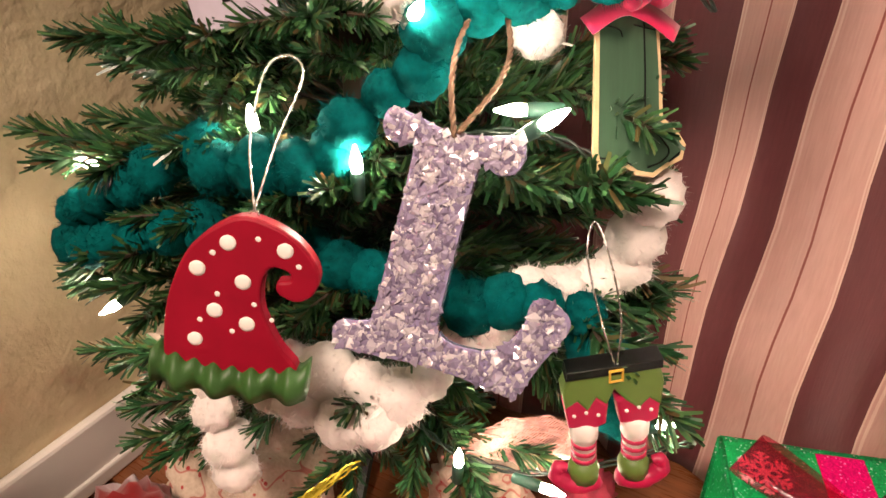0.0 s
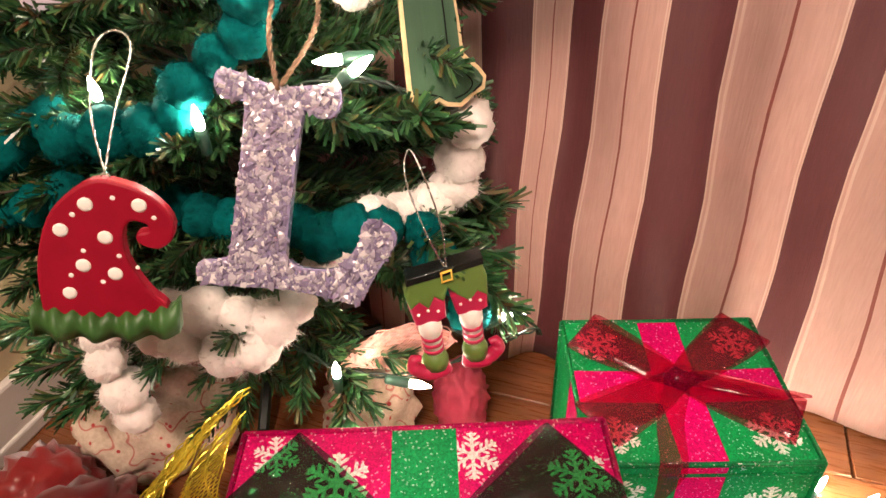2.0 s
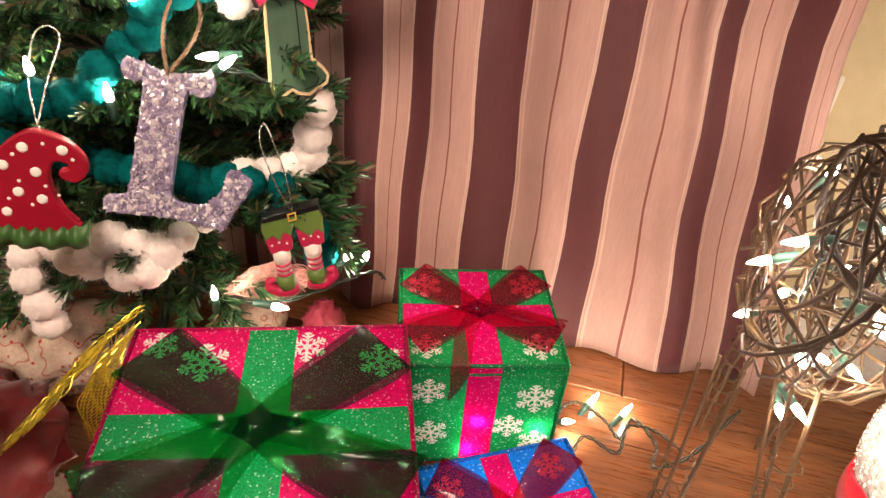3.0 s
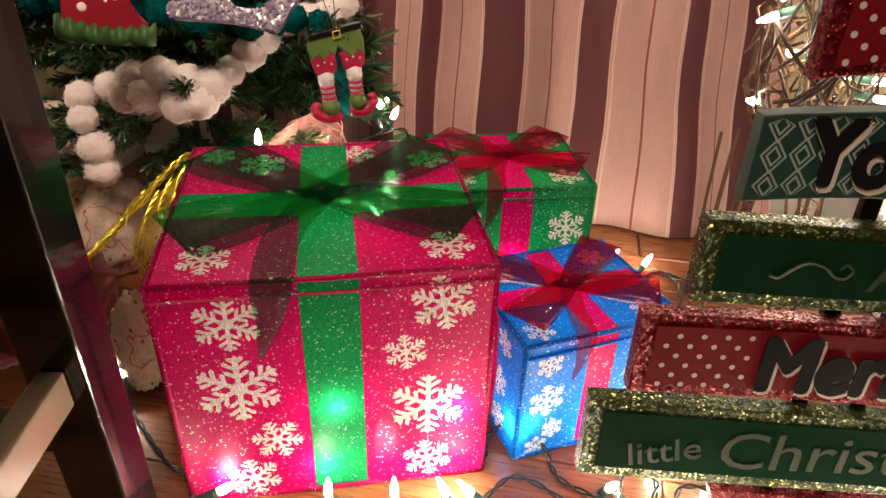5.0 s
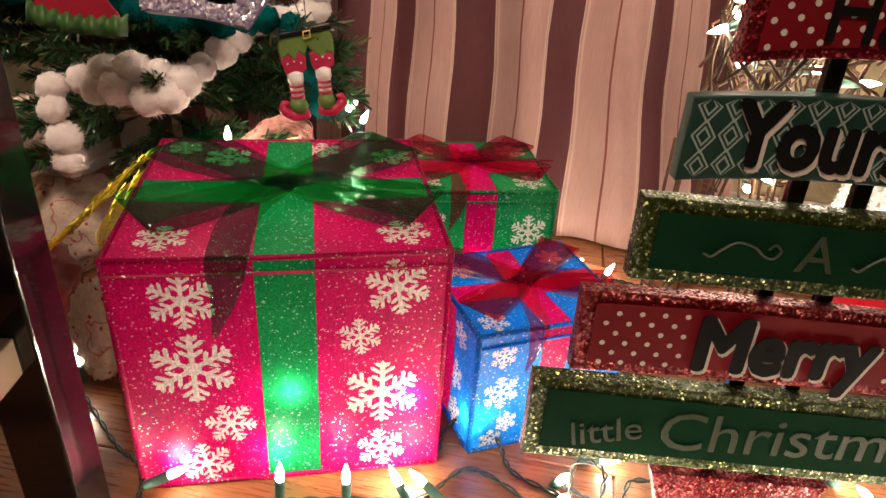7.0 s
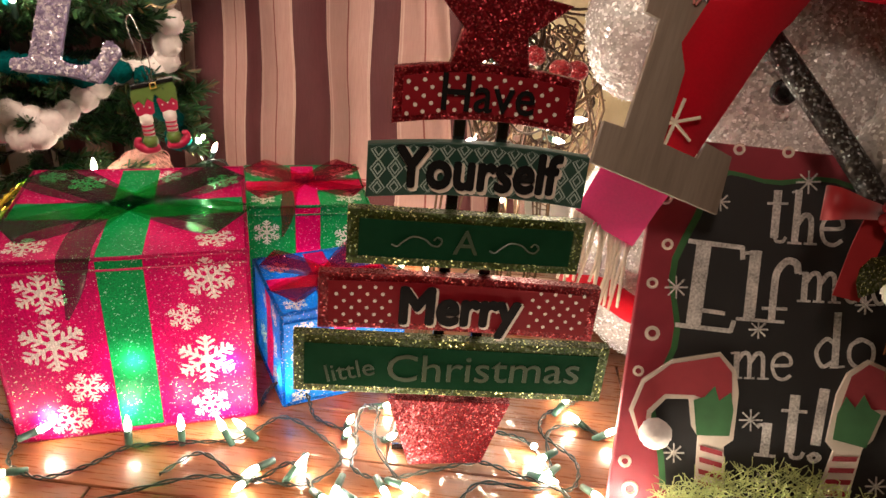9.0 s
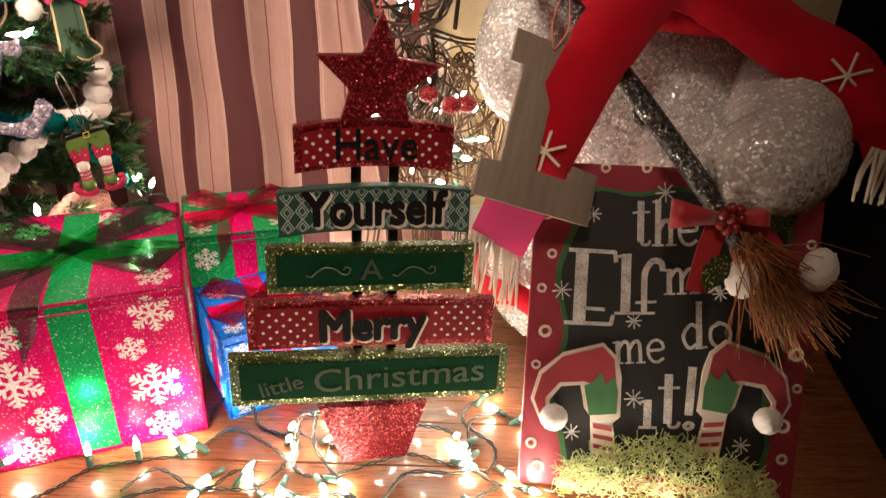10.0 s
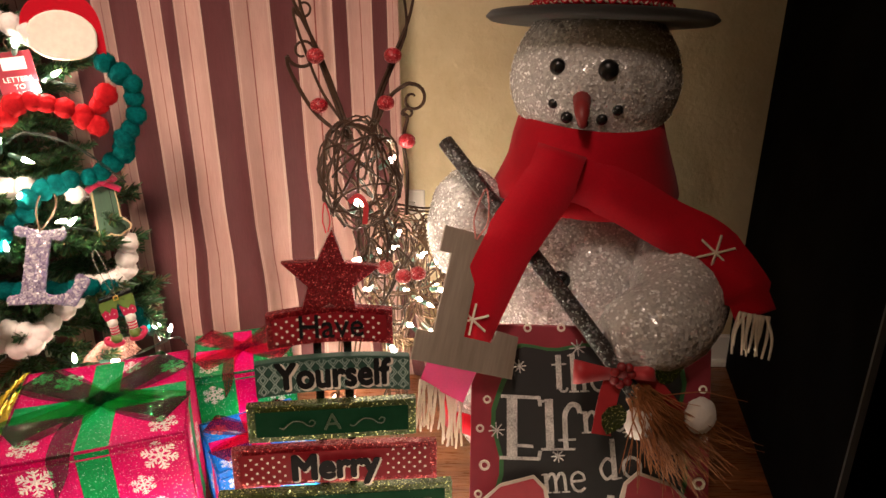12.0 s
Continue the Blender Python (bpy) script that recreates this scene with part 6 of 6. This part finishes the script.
# wooden boot
btm = Matrix(((1.0222, -0.3185, -0.0833, 0.1288), (0.3127, 0.8547, 0.5703, 0.3855), (-0.1029, -0.5671, 0.9062, 0.4556), (0, 0, 0, 1)))
bt = thing("wooden_boot_ornament", "flat wooden boot ornament painted green with a red bow", "ornament", btm)
BO = [(0.000, 0.012), (0.034, 0.012), (0.036, -0.020), (0.037, -0.044), (0.046, -0.052), (0.050, -0.058), (0.048, -0.066), (0.040, -0.070), (0.032, -0.076), (0.022, -0.075), (0.018, -0.072), (0.012, -0.076), (0.002, -0.076), (-0.001, -0.064)]
part("plywood", slab_bm(BO, -0.0015, 0.0015, 0.0003), plain("birch_plywood", (0.50, 0.36, 0.20), 0.6), bt)
g = [(0.002, 0.010), (0.032, 0.010), (0.034, -0.020), (0.0345, -0.046), (0.044, -0.054), (0.0475, -0.059), (0.046, -0.064), (0.039, -0.068), (0.031, -0.0735), (0.023, -0.0725), (0.018, -0.0695), (0.011, -0.0735), (0.004, -0.0735), (0.0015, -0.064)]
part("green_face", slab_bm(g, -0.0021, -0.0016), wood("green_stained_wood", (0.016, 0.044, 0.022), (0.036, 0.085, 0.044), (140, 20, 12), 0.5, 0.0), bt, "green stained face")
for pts in ([(0.0255, 0.008), (0.0265, -0.02), (0.0275, -0.046), (0.036, -0.056), (0.040, -0.062), (0.036, -0.0675), (0.028, -0.071)], [(0.002, -0.067), (0.014, -0.068), (0.020, -0.070)], [(0.003, 0.002), (0.012, 0.0), (0.014, -0.004)], [(0.020, 0.003), (0.032, 0.001)], [(0.040, -0.0675), (0.046, -0.0625)]):
    part("inked_line", tube_bm([(v.x, -0.0022, v.y) for v in smooth_path([(p[0], p[1], 0) for p in pts], 5)], 0.0005, 4), M_INK, bt)
M_SATIN = plain("red_satin_ribbon", (0.52, 0.010, 0.075), 0.35, vary=0.12, sheen=0.3)
for pts, w in (([(0.017, -0.004, 0.012), (0.028, -0.008, 0.006), (0.042, -0.006, -0.002)], 0.011), ([(0.017, -0.004, 0.012), (0.006, -0.008, 0.008), (-0.007, -0.006, -0.001)], 0.011), ([(0.017, -0.004, 0.012), (0.028, -0.010, 0.020), (0.036, -0.005, 0.018), (0.026, -0.002, 0.013)], 0.010), ([(0.017, -0.004, 0.012), (0.004, -0.010, 0.021), (-0.004, -0.005, 0.018), (0.010, -0.002, 0.013)], 0.010)):
    part("ribbon_bow", strip_bm(smooth_path(pts, 5), w, (0, -1, 0.25), 0.0006), M_SATIN, bt, smooth=True)
part("ribbon_knot", ball_bm((0.017, -0.006, 0.013), 0.0055, (1, 0.8, 0.9), 2, None, 0.1), M_SATIN, bt, smooth=True)
loop_cord(bt, [(0.016, 0, 0.013), (0.010, 0.004, 0.040), (0.012, 0.012, 0.060), (0.020, 0.004, 0.040), (0.018, 0, 0.013)], 0.0006, plain("red_white_twine", (0.45, 0.16, 0.14), 0.8))

# lavender tag with a cut-out word, too worn to read
tg = thing("tag_ornament", "pale lavender metal tag ornament with dark cut marks", "ornament", Matrix.Translation((-0.0663, 0.3465, 0.4800)) @ pose(0, 0, 0, -12, -10, 6))
part("plate", slab_bm([(-0.026, 0.03), (0.026, 0.03), (0.025, -0.018), (-0.022, -0.022)], -0.001, 0.001, 0.0004), plain("lavender_tin", (0.44, 0.40, 0.48), 0.4, metal=0.2), tg)
for x, z in ((-0.016, 0.004), (-0.009, 0.004), (-0.002, -0.004), (0.006, 0.004), (0.010, -0.004), (0.014, 0.004)):
    part("dark_bar", box_bm(x - 0.002, -0.0016, z - 0.004, x + 0.002, -0.0012, z + 0.006), M_INK, tg)
loop_cord(tg, [(0.0, 0, 0.028), (-0.006, 0.006, 0.045), (0.004, 0.012, 0.055), (0.006, 0.006, 0.042), (0.001, 0, 0.028)], 0.0006, M_SILVER)

# plain white-bearded face ornament
fo = part("face_ornament", slab_bm([(0.046 * math.cos(a) * (1 - 0.1 * math.sin(a)), 0.030 * math.sin(a) + (-0.008 if math.sin(a) < 0 else 0.004)) for a in [2 * math.pi * k / 28 for k in range(28)]], -0.006, 0.004, 0.003), plain("cream_plaster_ornament", (0.74, 0.68, 0.58), 0.7, vary=0.12, scale=120, relief=0.5), None)
fo.matrix_basis = Matrix.Translation((0.1423, 0.3408, 0.7113)) @ pose(0, 0, 0, -5, 6, 10)
tagged(fo, "cream plaster bearded head ornament in a red cap", "ornament")
part("cap", slab_bm(round_outline([(-0.052, 0.002), (-0.050, 0.030), (-0.030, 0.052), (0.004, 0.062), (0.036, 0.050), (0.052, 0.022), (0.058, -0.030), (0.046, -0.034), (0.036, 0.010), (-0.030, 0.010)], 3), 0.0045, 0.0085, 0.001), M_FELT, fo, "red felt cap")
rc = thing("red_tag_ornament", "dark red wooden tag with white lettering on the fir tree", "ornament", Matrix.Translation((0.0700, 0.3452, 0.6524)) @ pose(0, 0, 0, -4, -4, 8))
part("plate", box_bm(-0.026, -0.002, -0.036, 0.026, 0.002, 0.036, 0.0008), plain("dark_red_board", (0.24, 0.016, 0.03), 0.5), rc)
for txt, z in (("LETTERS", -0.004), ("TO", -0.015), ("SANTA", -0.026)):
    lettering("letters", txt, 0.0105, (0, -0.0026, z), M_DOT, rc)
part("envelope", slab_bm([(-0.016, 0.028), (0.016, 0.028), (0.016, 0.010), (-0.016, 0.010)], -0.003, -0.0021), M_DOT, rc, "small white envelope")
loop_cord(rc, [(0.0, 0, 0.036), (-0.005, 0.005, 0.05), (0.004, 0.012, 0.06), (0.005, 0.005, 0.05), (0.001, 0, 0.036)], 0.0006, M_TWINE)

# ---------------------------------------------------------------- parcels and trimmings under the tree
def sprig_cloth():
    m, nt, p, out = nodes_of("sprig_print_cloth")
    vec = coords(nt)
    d = voronoi(nt, vec, 80, "Distance")
    mask = ramp(nt, d, [(0.0, (1, 1, 1)), (0.15, (1, 1, 1)), (0.19, (0, 0, 0))])
    lines = ramp(nt, noise_tex(nt, vec, 30, 1), [(0.49, (0, 0, 0)), (0.50, (1, 1, 1)), (0.515, (1, 1, 1)), (0.525, (0, 0, 0))])
    f = math_node(nt, "MAXIMUM", mask, math_node(nt, "MULTIPLY", lines, 0.7))
    n = noise_tex(nt, vec, 250, 3)
    base = ramp(nt, n, [(0.3, (0.42, 0.33, 0.25)), (0.7, (0.54, 0.44, 0.34))])
    link(nt, mix_col(nt, f, base, (0.34, 0.03, 0.03)), p.inputs["Base Color"])
    p.inputs["Roughness"].default_value = 0.9
    bump(nt, n, 0.4, 0.001, p)
    return m


M_SPRIG = sprig_cloth()


def soft_parcel(c, radii, label, seed, material):
    ob = part("fabric_sack", ball_bm((0, 0, 0), 1.0, radii, 4, None, 0.30, 2.4 + seed), material, None, smooth=True)
    low = min(v.co.z for v in ob.data.vertices)
    for v in ob.data.vertices:
        v.co.z = max(v.co.z, low * 0.82)
    ob.matrix_basis = Matrix.Translation((c[0], c[1], -low * 0.82 + 0.0005))
    return tagged(ob, label, "sack")


soft_parcel((-0.135, 0.375, 0), (0.074, 0.050, 0.062), "cream cloth sack printed with red sprigs under the tree", 0.0, M_SPRIG)
soft_parcel((0.075, 0.390, 0), (0.045, 0.042, 0.058), "small cream cloth sack printed with red sprigs", 1.3, M_SPRIG)
soft_parcel((-0.160, 0.235, 0), (0.072, 0.072, 0.052), "dark red cloth bundle on the floor", 2.1, plain("dark_red_cloth", (0.16, 0.006, 0.008), 0.5, sheen=0.2))
soft_parcel((-0.045, 0.150, 0), (0.022, 0.030, 0.052), "small cream cloth pouch printed with red sprigs", 5.1, M_SPRIG)
soft_parcel((-0.215, 0.300, 0), (0.050, 0.050, 0.045), "glossy red cloth bundle on the floor", 3.2, plain("glossy_red_cloth", (0.26, 0.010, 0.012), 0.35, sheen=0.3))
soft_parcel((0.165, 0.400, 0), (0.027, 0.027, 0.048), "raspberry pink cloth doll body under the tree", 4.2, plain("raspberry_cloth", (0.50, 0.06, 0.11), 0.8))
fur = part("fur_ball", ball_bm((-0.165, 0.395, 0.165), 0.048, (1.1, 0.9, 0.8), 4, None, 0.25, 5), plain("grey_pink_fur", (0.36, 0.27, 0.22), 0.95, vary=0.4, scale=160, relief=0.8, depth=0.003), None, smooth=True)
tagged(fur, "grey-beige fluffy fur ball resting on the sacks", "fur ball")


def mesh_ribbon(label, pts, width, material, seed):
    """Net ribbon woven from fine shining threads."""
    rng = random.Random(seed)
    p = smooth_path(pts, 8)
    bm = bmesh.new()
    n = 16
    for k in range(n):
        off = (k / (n - 1) - 0.5) * width
        tube_bm([q + Vector((off * 0.75 + 0.003 * math.sin(i * 0.7 + k), off * 0.2, off * 0.62 + 0.002 * math.cos(i * 0.9 + k * 2))) for i, q in enumerate(p)], 0.0007, 4, bm)
    for i in range(0, len(p) - 1):
        for q in (p[i], p[i].lerp(p[i + 1], 0.5)):
            a = Vector((0.75, 0.2, 0.62)) * width * 0.5
            tube_bm([q - a, q + Vector((0, -0.002, 0.001)), q + a], 0.0005, 4, bm)
    ob = part("net_ribbon", bm, material, None)
    return tagged(ob, label, "ribbon")


M_GOLDNET = plain("gold_net_thread", (0.62, 0.50, 0.05), 0.3, metal=0.6, vary=0.5, scale=300)
mesh_ribbon("shining gold net ribbon trailing over the sacks", [(-0.025, 0.295, 0.160), (-0.045, 0.275, 0.150), (-0.065, 0.255, 0.130), (-0.085, 0.235, 0.115), (-0.105, 0.195, 0.105)], 0.060, M_GOLDNET, 1)
mesh_ribbon("loop of gold net ribbon beside the red gift box", [(-0.015, 0.25, 0.03), (-0.035, 0.23, 0.08), (-0.04, 0.245, 0.125), (-0.02, 0.275, 0.160)], 0.050, M_GOLDNET, 2)
mesh_ribbon("red and white net ribbon under the tree", [(0.07, 0.345, 0.165), (0.10, 0.335, 0.185), (0.13, 0.34, 0.175), (0.14, 0.36, 0.14)], 0.055, plain("rose_net_thread", (0.62, 0.30, 0.26), 0.4, vary=0.6, scale=200), 3)

# ---------------------------------------------------------------- string lights
def bulb_meshes():
    s = tube_bm([(0, 0, -0.020), (0, 0, -0.019), (0, 0, -0.004), (0, 0, 0.0)], [0.0026, 0.0036, 0.0042, 0.0040], 10)
    b = tube_bm([(0, 0, 0.0), (0, 0, 0.003), (0, 0, 0.008), (0, 0, 0.012), (0, 0, 0.017)], [0.0028, 0.0034, 0.0032, 0.0021, 0.0006], 10)
    out = []
    for nm, bm, m in (("lamp_socket", s, M_SOCKET), ("lamp_glass", b, M_BULB)):
        me = bpy.data.meshes.new(nm)
        bm.to_mesh(me)
        bm.free()
        me.materials.append(m)
        me.polygons.foreach_set("use_smooth", [True] * len(me.polygons))
        out.append(me)
    return out


SOCKET_ME, GLASS_ME = bulb_meshes()


def bulb(parent, place, aim, inv):
    """A mini lamp: socket under the strand, glass on it."""
    q = Vector(aim).normalized().to_track_quat("Z", "Y").to_matrix().to_4x4()
    s = new("lamp_socket", SOCKET_ME)
    s.parent = parent
    s.matrix_basis = inv @ Matrix.Translation(place) @ q
    g = new("lamp_glass", GLASS_ME)
    g.parent = s


def cable(parent, pts, inv, r=0.0011, twist=0.0016):
    p = [inv @ Vector(q) for q in smooth_path(pts, 18)]
    for ph in (0, math.pi):
        q = []
        for i, v in enumerate(p):
            d = (p[min(i + 1, len(p) - 1)] - p[max(i - 1, 0)]).normalized()
            e1 = Vector((0, 0, 1)) if abs(d.z) < 0.9 else Vector((1, 0, 0))
            e1 = (e1 - d * e1.dot(d)).normalized()
            e2 = d.cross(e1)
            q.append(v + (e1 * math.cos(i * 0.55 + ph) + e2 * math.sin(i * 0.55 + ph)) * twist)
        part("cable", tube_bm(q, r, 5), M_WIRE, parent, smooth=True)


def string_lights(label, runs, bulbs):
    o = Vector(runs[0][0])
    t = thing("string_lights", label, "string lights", Matrix.Translation(o), "strings of mini lights")
    inv = Matrix.Translation(-o)
    for r in runs:
        cable(t, r, inv)
    for b in bulbs:
        bulb(t, Vector(b[:3]), Vector(b[3:]), inv)
    return t


string_lights("lit clear mini lights on green cable in the fir",
    [[(-0.191, 0.388, 0.281), (-0.151, 0.397, 0.353), (-0.078, 0.379, 0.385), (0.005, 0.368, 0.375), (0.078, 0.361, 0.402), (0.130, 0.354, 0.395), (0.144, 0.350, 0.367)], [(0.018, 0.357, 0.173), (0.066, 0.329, 0.166), (0.130, 0.331, 0.157), (0.219, 0.354, 0.177), (0.239, 0.393, 0.137)],
     [(0.020, 0.372, 0.546), (0.063, 0.357, 0.566), (0.129, 0.358, 0.536), (0.187, 0.372, 0.470)], [(0.025, 0.366, 0.676), (0.077, 0.353, 0.653), (0.144, 0.361, 0.633)]],
    [(0.006, 0.32, 0.39, 0.05, -0.2, 1), (-0.176, 0.349, 0.365, -0.8, -0.2, 0.5), (-0.181, 0.338, 0.266, -0.8, -0.4, -0.45), (-0.063, 0.345, 0.401, 0.1, -0.3, 1), (0.096, 0.332, 0.426, -1, -0.2, 0), (0.105, 0.303, 0.429, 0.75, -0.3, 0.65), (0.067, 0.304, 0.185, 0.05, -0.1, 1), (0.123, 0.303, 0.175, 0.9, -0.2, -0.05), (0.197, 0.336, 0.211, 0.6, -0.3, 0.7), (0.215, 0.365, 0.187, 0.3, -0.3, 0.8), (0.029, 0.328, 0.559, 0.2, -0.4, 0.8), (0.056, 0.326, 0.532, 0.7, -0.2, -0.3), (0.096, 0.339, 0.63, -0.2, -0.3, 1), (0.119, 0.337, 0.653, 0.7, -0.3, 0.4), (0.038, 0.328, 0.472, 0.3, -0.5, 0.4), (0.077, 0.34, 0.696, 0.3, -0.5, 0.7), (-0.006, 0.325, 0.624, 0.3, -0.5, 0.7)])

FL = 0.0055
string_lights("lit clear mini lights looped on the wooden floor",
    [[(-0.075, 0.135, 0.02), (-0.045, 0.095, 0.006), (-0.012, 0.045, 0.004), (0.012, 0.016, 0.010), (0.020, -0.012, 0.012), (0.018, -0.035, 0.006), (0.05, -0.058, 0.004), (0.09, -0.05, 0.004), (0.127, -0.030, 0.004), (0.179, -0.033, 0.004), (0.238, -0.038, 0.004), (0.285, -0.012, 0.004), (0.327, -0.055, 0.004), (0.340, -0.090, 0.004), (0.300, -0.115, 0.004), (0.25, -0.10, 0.004), (0.19, -0.085, 0.004), (0.10, -0.10, 0.004), (0.02, -0.13, 0.004)],
     [(0.262, 0.012, 0.004), (0.272, 0.035, 0.008), (0.300, 0.040, 0.020), (0.315, 0.012, 0.010), (0.322, -0.02, 0.004), (0.361, -0.058, 0.004), (0.350, -0.100, 0.004), (0.377, -0.123, 0.004), (0.429, -0.122, 0.004), (0.484, -0.120, 0.004), (0.526, -0.150, 0.004), (0.566, -0.175, 0.004), (0.590, -0.14, 0.004), (0.570, -0.09, 0.004), (0.588, -0.061, 0.004), (0.625, -0.05, 0.004), (0.650, -0.035, 0.004)],
     [(0.435, 0.265, 0.004), (0.455, 0.300, 0.010), (0.480, 0.310, 0.006), (0.500, 0.280, 0.012), (0.515, 0.255, 0.006), (0.540, 0.285, 0.004), (0.552, 0.240, 0.012), (0.535, 0.205, 0.02), (0.560, 0.19, 0.06), (0.600, 0.20, 0.12)],
     [(0.445, 0.225, 0.004), (0.470, 0.255, 0.012), (0.505, 0.235, 0.006), (0.525, 0.265, 0.014), (0.560, 0.265, 0.006), (0.575, 0.225, 0.02)],
     [(0.16, -0.075, 0.004), (0.20, -0.055, 0.006), (0.245, -0.100, 0.004), (0.29, -0.090, 0.010), (0.312, -0.130, 0.004), (0.352, -0.148, 0.006), (0.392, -0.155, 0.004), (0.43, -0.18, 0.004), (0.475, -0.150, 0.006), (0.545, -0.165, 0.004), (0.575, -0.095, 0.006), (0.615, -0.085, 0.004), (0.64, -0.110, 0.004)],
     [(0.355, -0.035, 0.006), (0.395, -0.070, 0.006), (0.42, -0.045, 0.01), (0.47, -0.06, 0.006), (0.52, -0.085, 0.008), (0.55, -0.11, 0.006), (0.56, -0.185, 0.005), (0.598, -0.215, 0.005)],
     [(0.36, -0.055, 0.004), (0.372, -0.030, 0.02), (0.385, -0.055, 0.035), (0.380, -0.09, 0.01), (0.43, -0.205, 0.004), (0.50, -0.215, 0.004), (0.57, -0.20, 0.004)]],
    [(-0.062, 0.130, 0.028, -0.15, 0.1, 1), (-0.038, 0.160, 0.018, 0.1, 0.2, 1), (0.042, -0.012, 0.024, 1, 0.15, 0.35), (0.018, -0.050, 0.008, -0.9, -0.2, 0.2), (0.127, -0.024, 0.022, 0.05, 0.1, 1), (0.179, -0.028, 0.018, 0.0, 0.2, 1), (0.222, -0.030, 0.012, -0.4, 0.6, 0.6), (0.243, -0.030, 0.010, -0.6, 0.6, 0.3), (0.296, 0.022, 0.028, -0.6, 0.3, 0.7),
     (0.255, -0.088, 0.008, -0.9, -0.5, 0.1), (0.300, -0.095, 0.008, -0.2, -1, 0.15), (0.350, -0.060, 0.012, 0.1, -0.5, 0.9), (0.330, -0.130, 0.008, -0.5, -1, 0.1), (0.375, -0.140, 0.008, 0.2, -1, 0.1), (0.395, -0.140, 0.008, 0.8, -0.7, 0.1), (0.345, -0.150, 0.008, 0.6, -0.9, 0.1), (0.556, -0.130, 0.008, -0.9, -0.4, 0.1), (0.550, -0.155, 0.010, -0.8, -0.5, 0.15), (0.585, -0.190, 0.010, 0.2, -1, 0.4), (0.612, -0.055, 0.012, 0.7, 0.4, 0.4), (0.640, -0.262, 0.012, 0.3, -1, 0.4), (0.603, -0.250, 0.014, -0.5, -0.6, 0.6), (0.660, -0.285, 0.016, 0.4, -0.6, 0.7), (0.72, -0.30, 0.012, 0.6, -0.7, 0.2),
     (0.450, 0.275, 0.015, 0.4, -0.5, 0.6), (0.490, 0.305, 0.01, 0.5, 0.3, 0.5), (0.525, 0.285, 0.012, 0.5, 0.2, 0.6), (0.400, -0.02, 0.01, 0.7, -0.3, 0.2), (0.425, 0.02, 0.012, 0.6, 0.3, 0.3), (0.240, -0.108, 0.009, -0.5, -0.7, 0.3), (0.314, -0.140, 0.009, 0.4, -0.8, 0.3), (0.294, -0.096, 0.009, 0.6, 0.5, 0.3), (0.356, -0.039, 0.010, 0.2, -0.4, 0.9), (0.391, -0.195, 0.010, 0.7, -0.6, 0.3), (0.550, -0.114, 0.010, -0.4, -0.6, 0.6), (0.542, -0.160, 0.010, 0.5, -0.7, 0.3), (0.600, -0.222, 0.010, 0.2, -0.8, 0.5), (0.360, -0.185, 0.010, -0.5, -0.6, 0.4), (0.395, -0.072, 0.010, 0.3, -0.5, 0.7), (0.640, -0.113, 0.012, 0.5, -0.4, 0.7), (0.617, -0.085, 0.010, -0.6, 0.2, 0.5), (0.47, -0.215, 0.008, -0.3, -1, 0.2), (0.53, -0.22, 0.008, 0.3, -1, 0.2)])
string_lights("lit clear mini lights wound through the wicker reindeer",
    [[(0.640, 0.282, 0.116), (0.626, 0.233, 0.228), (0.569, 0.157, 0.285), (0.550, 0.138, 0.361), (0.597, 0.157, 0.399), (0.535, 0.046, 0.512), (0.518, 0.038, 0.546), (0.552, 0.054, 0.562)]],
    [(0.522, 0.012, 0.502, -0.4, -0.5, 0.6), (0.510, 0.014, 0.508, 0.3, -0.4, 0.8), (0.560, 0.029, 0.558, 0.5, -0.5, 0.5), (0.536, 0.142, 0.375, -0.8, 0.2, -0.2), (0.526, 0.157, 0.347, -0.9, 0.2, -0.35), (0.588, 0.138, 0.389, 0.2, -0.6, 0.3), (0.635, 0.157, 0.361, 0.5, -0.4, 0.4), (0.602, 0.128, 0.318, 0.4, -0.8, 0.2), (0.564, 0.128, 0.271, -0.3, -0.8, 0.2), (0.650, 0.157, 0.271, 0.3, -0.8, 0.1), (0.616, 0.166, 0.233, 0.2, -0.8, 0.2), (0.678, 0.195, 0.328, 0.5, -0.5, 0.3), (0.550, 0.157, 0.314, -0.6, -0.5, 0.3), (0.574, 0.119, 0.223, 0.2, -0.6, -0.2), (0.645, 0.213, 0.190, 0.4, -0.5, -0.3), (0.626, 0.138, 0.294, 0.1, -0.9, 0.2), (0.593, 0.119, 0.356, -0.3, -0.8, 0.3), (0.664, 0.138, 0.304, 0.5, -0.7, 0.2), (0.579, 0.138, 0.199, -0.3, -0.8, 0.1), (0.626, 0.261, 0.361, 0.3, -0.3, 0.8), (0.588, 0.242, 0.342, -0.5, -0.3, 0.6), (0.683, 0.261, 0.257, 0.6, -0.3, 0.1), (0.555, 0.195, 0.257, -0.7, -0.3, 0.2), (0.654, 0.166, 0.218, 0.3, -0.8, -0.2)])

# ---------------------------------------------------------------- floor planks
PLANK = bpy.data.meshes.new("plank")
bm = box_bm(0, 0, -0.0078, 0.898, 0.0742, 0.0, 0.0012, None, 1)
bm.to_mesh(PLANK)
bm.free()
PLANK.materials.append(M_FLOOR)
rng = random.Random(2)
for j in range(30):
    for i in range(4):
        if -1.2 + i * 0.9 + 0.28 * (j % 3) > 1.3:
            continue
        ob = new("plank", PLANK)
        ob.parent = floor
        ob.matrix_basis = ROOM @ Matrix.Translation((-1.2 + i * 0.9 + 0.28 * (j % 3), WALL_V - 0.075 * (j + 1) , -0.0001 * ((i * 7 + j * 3) % 4)))
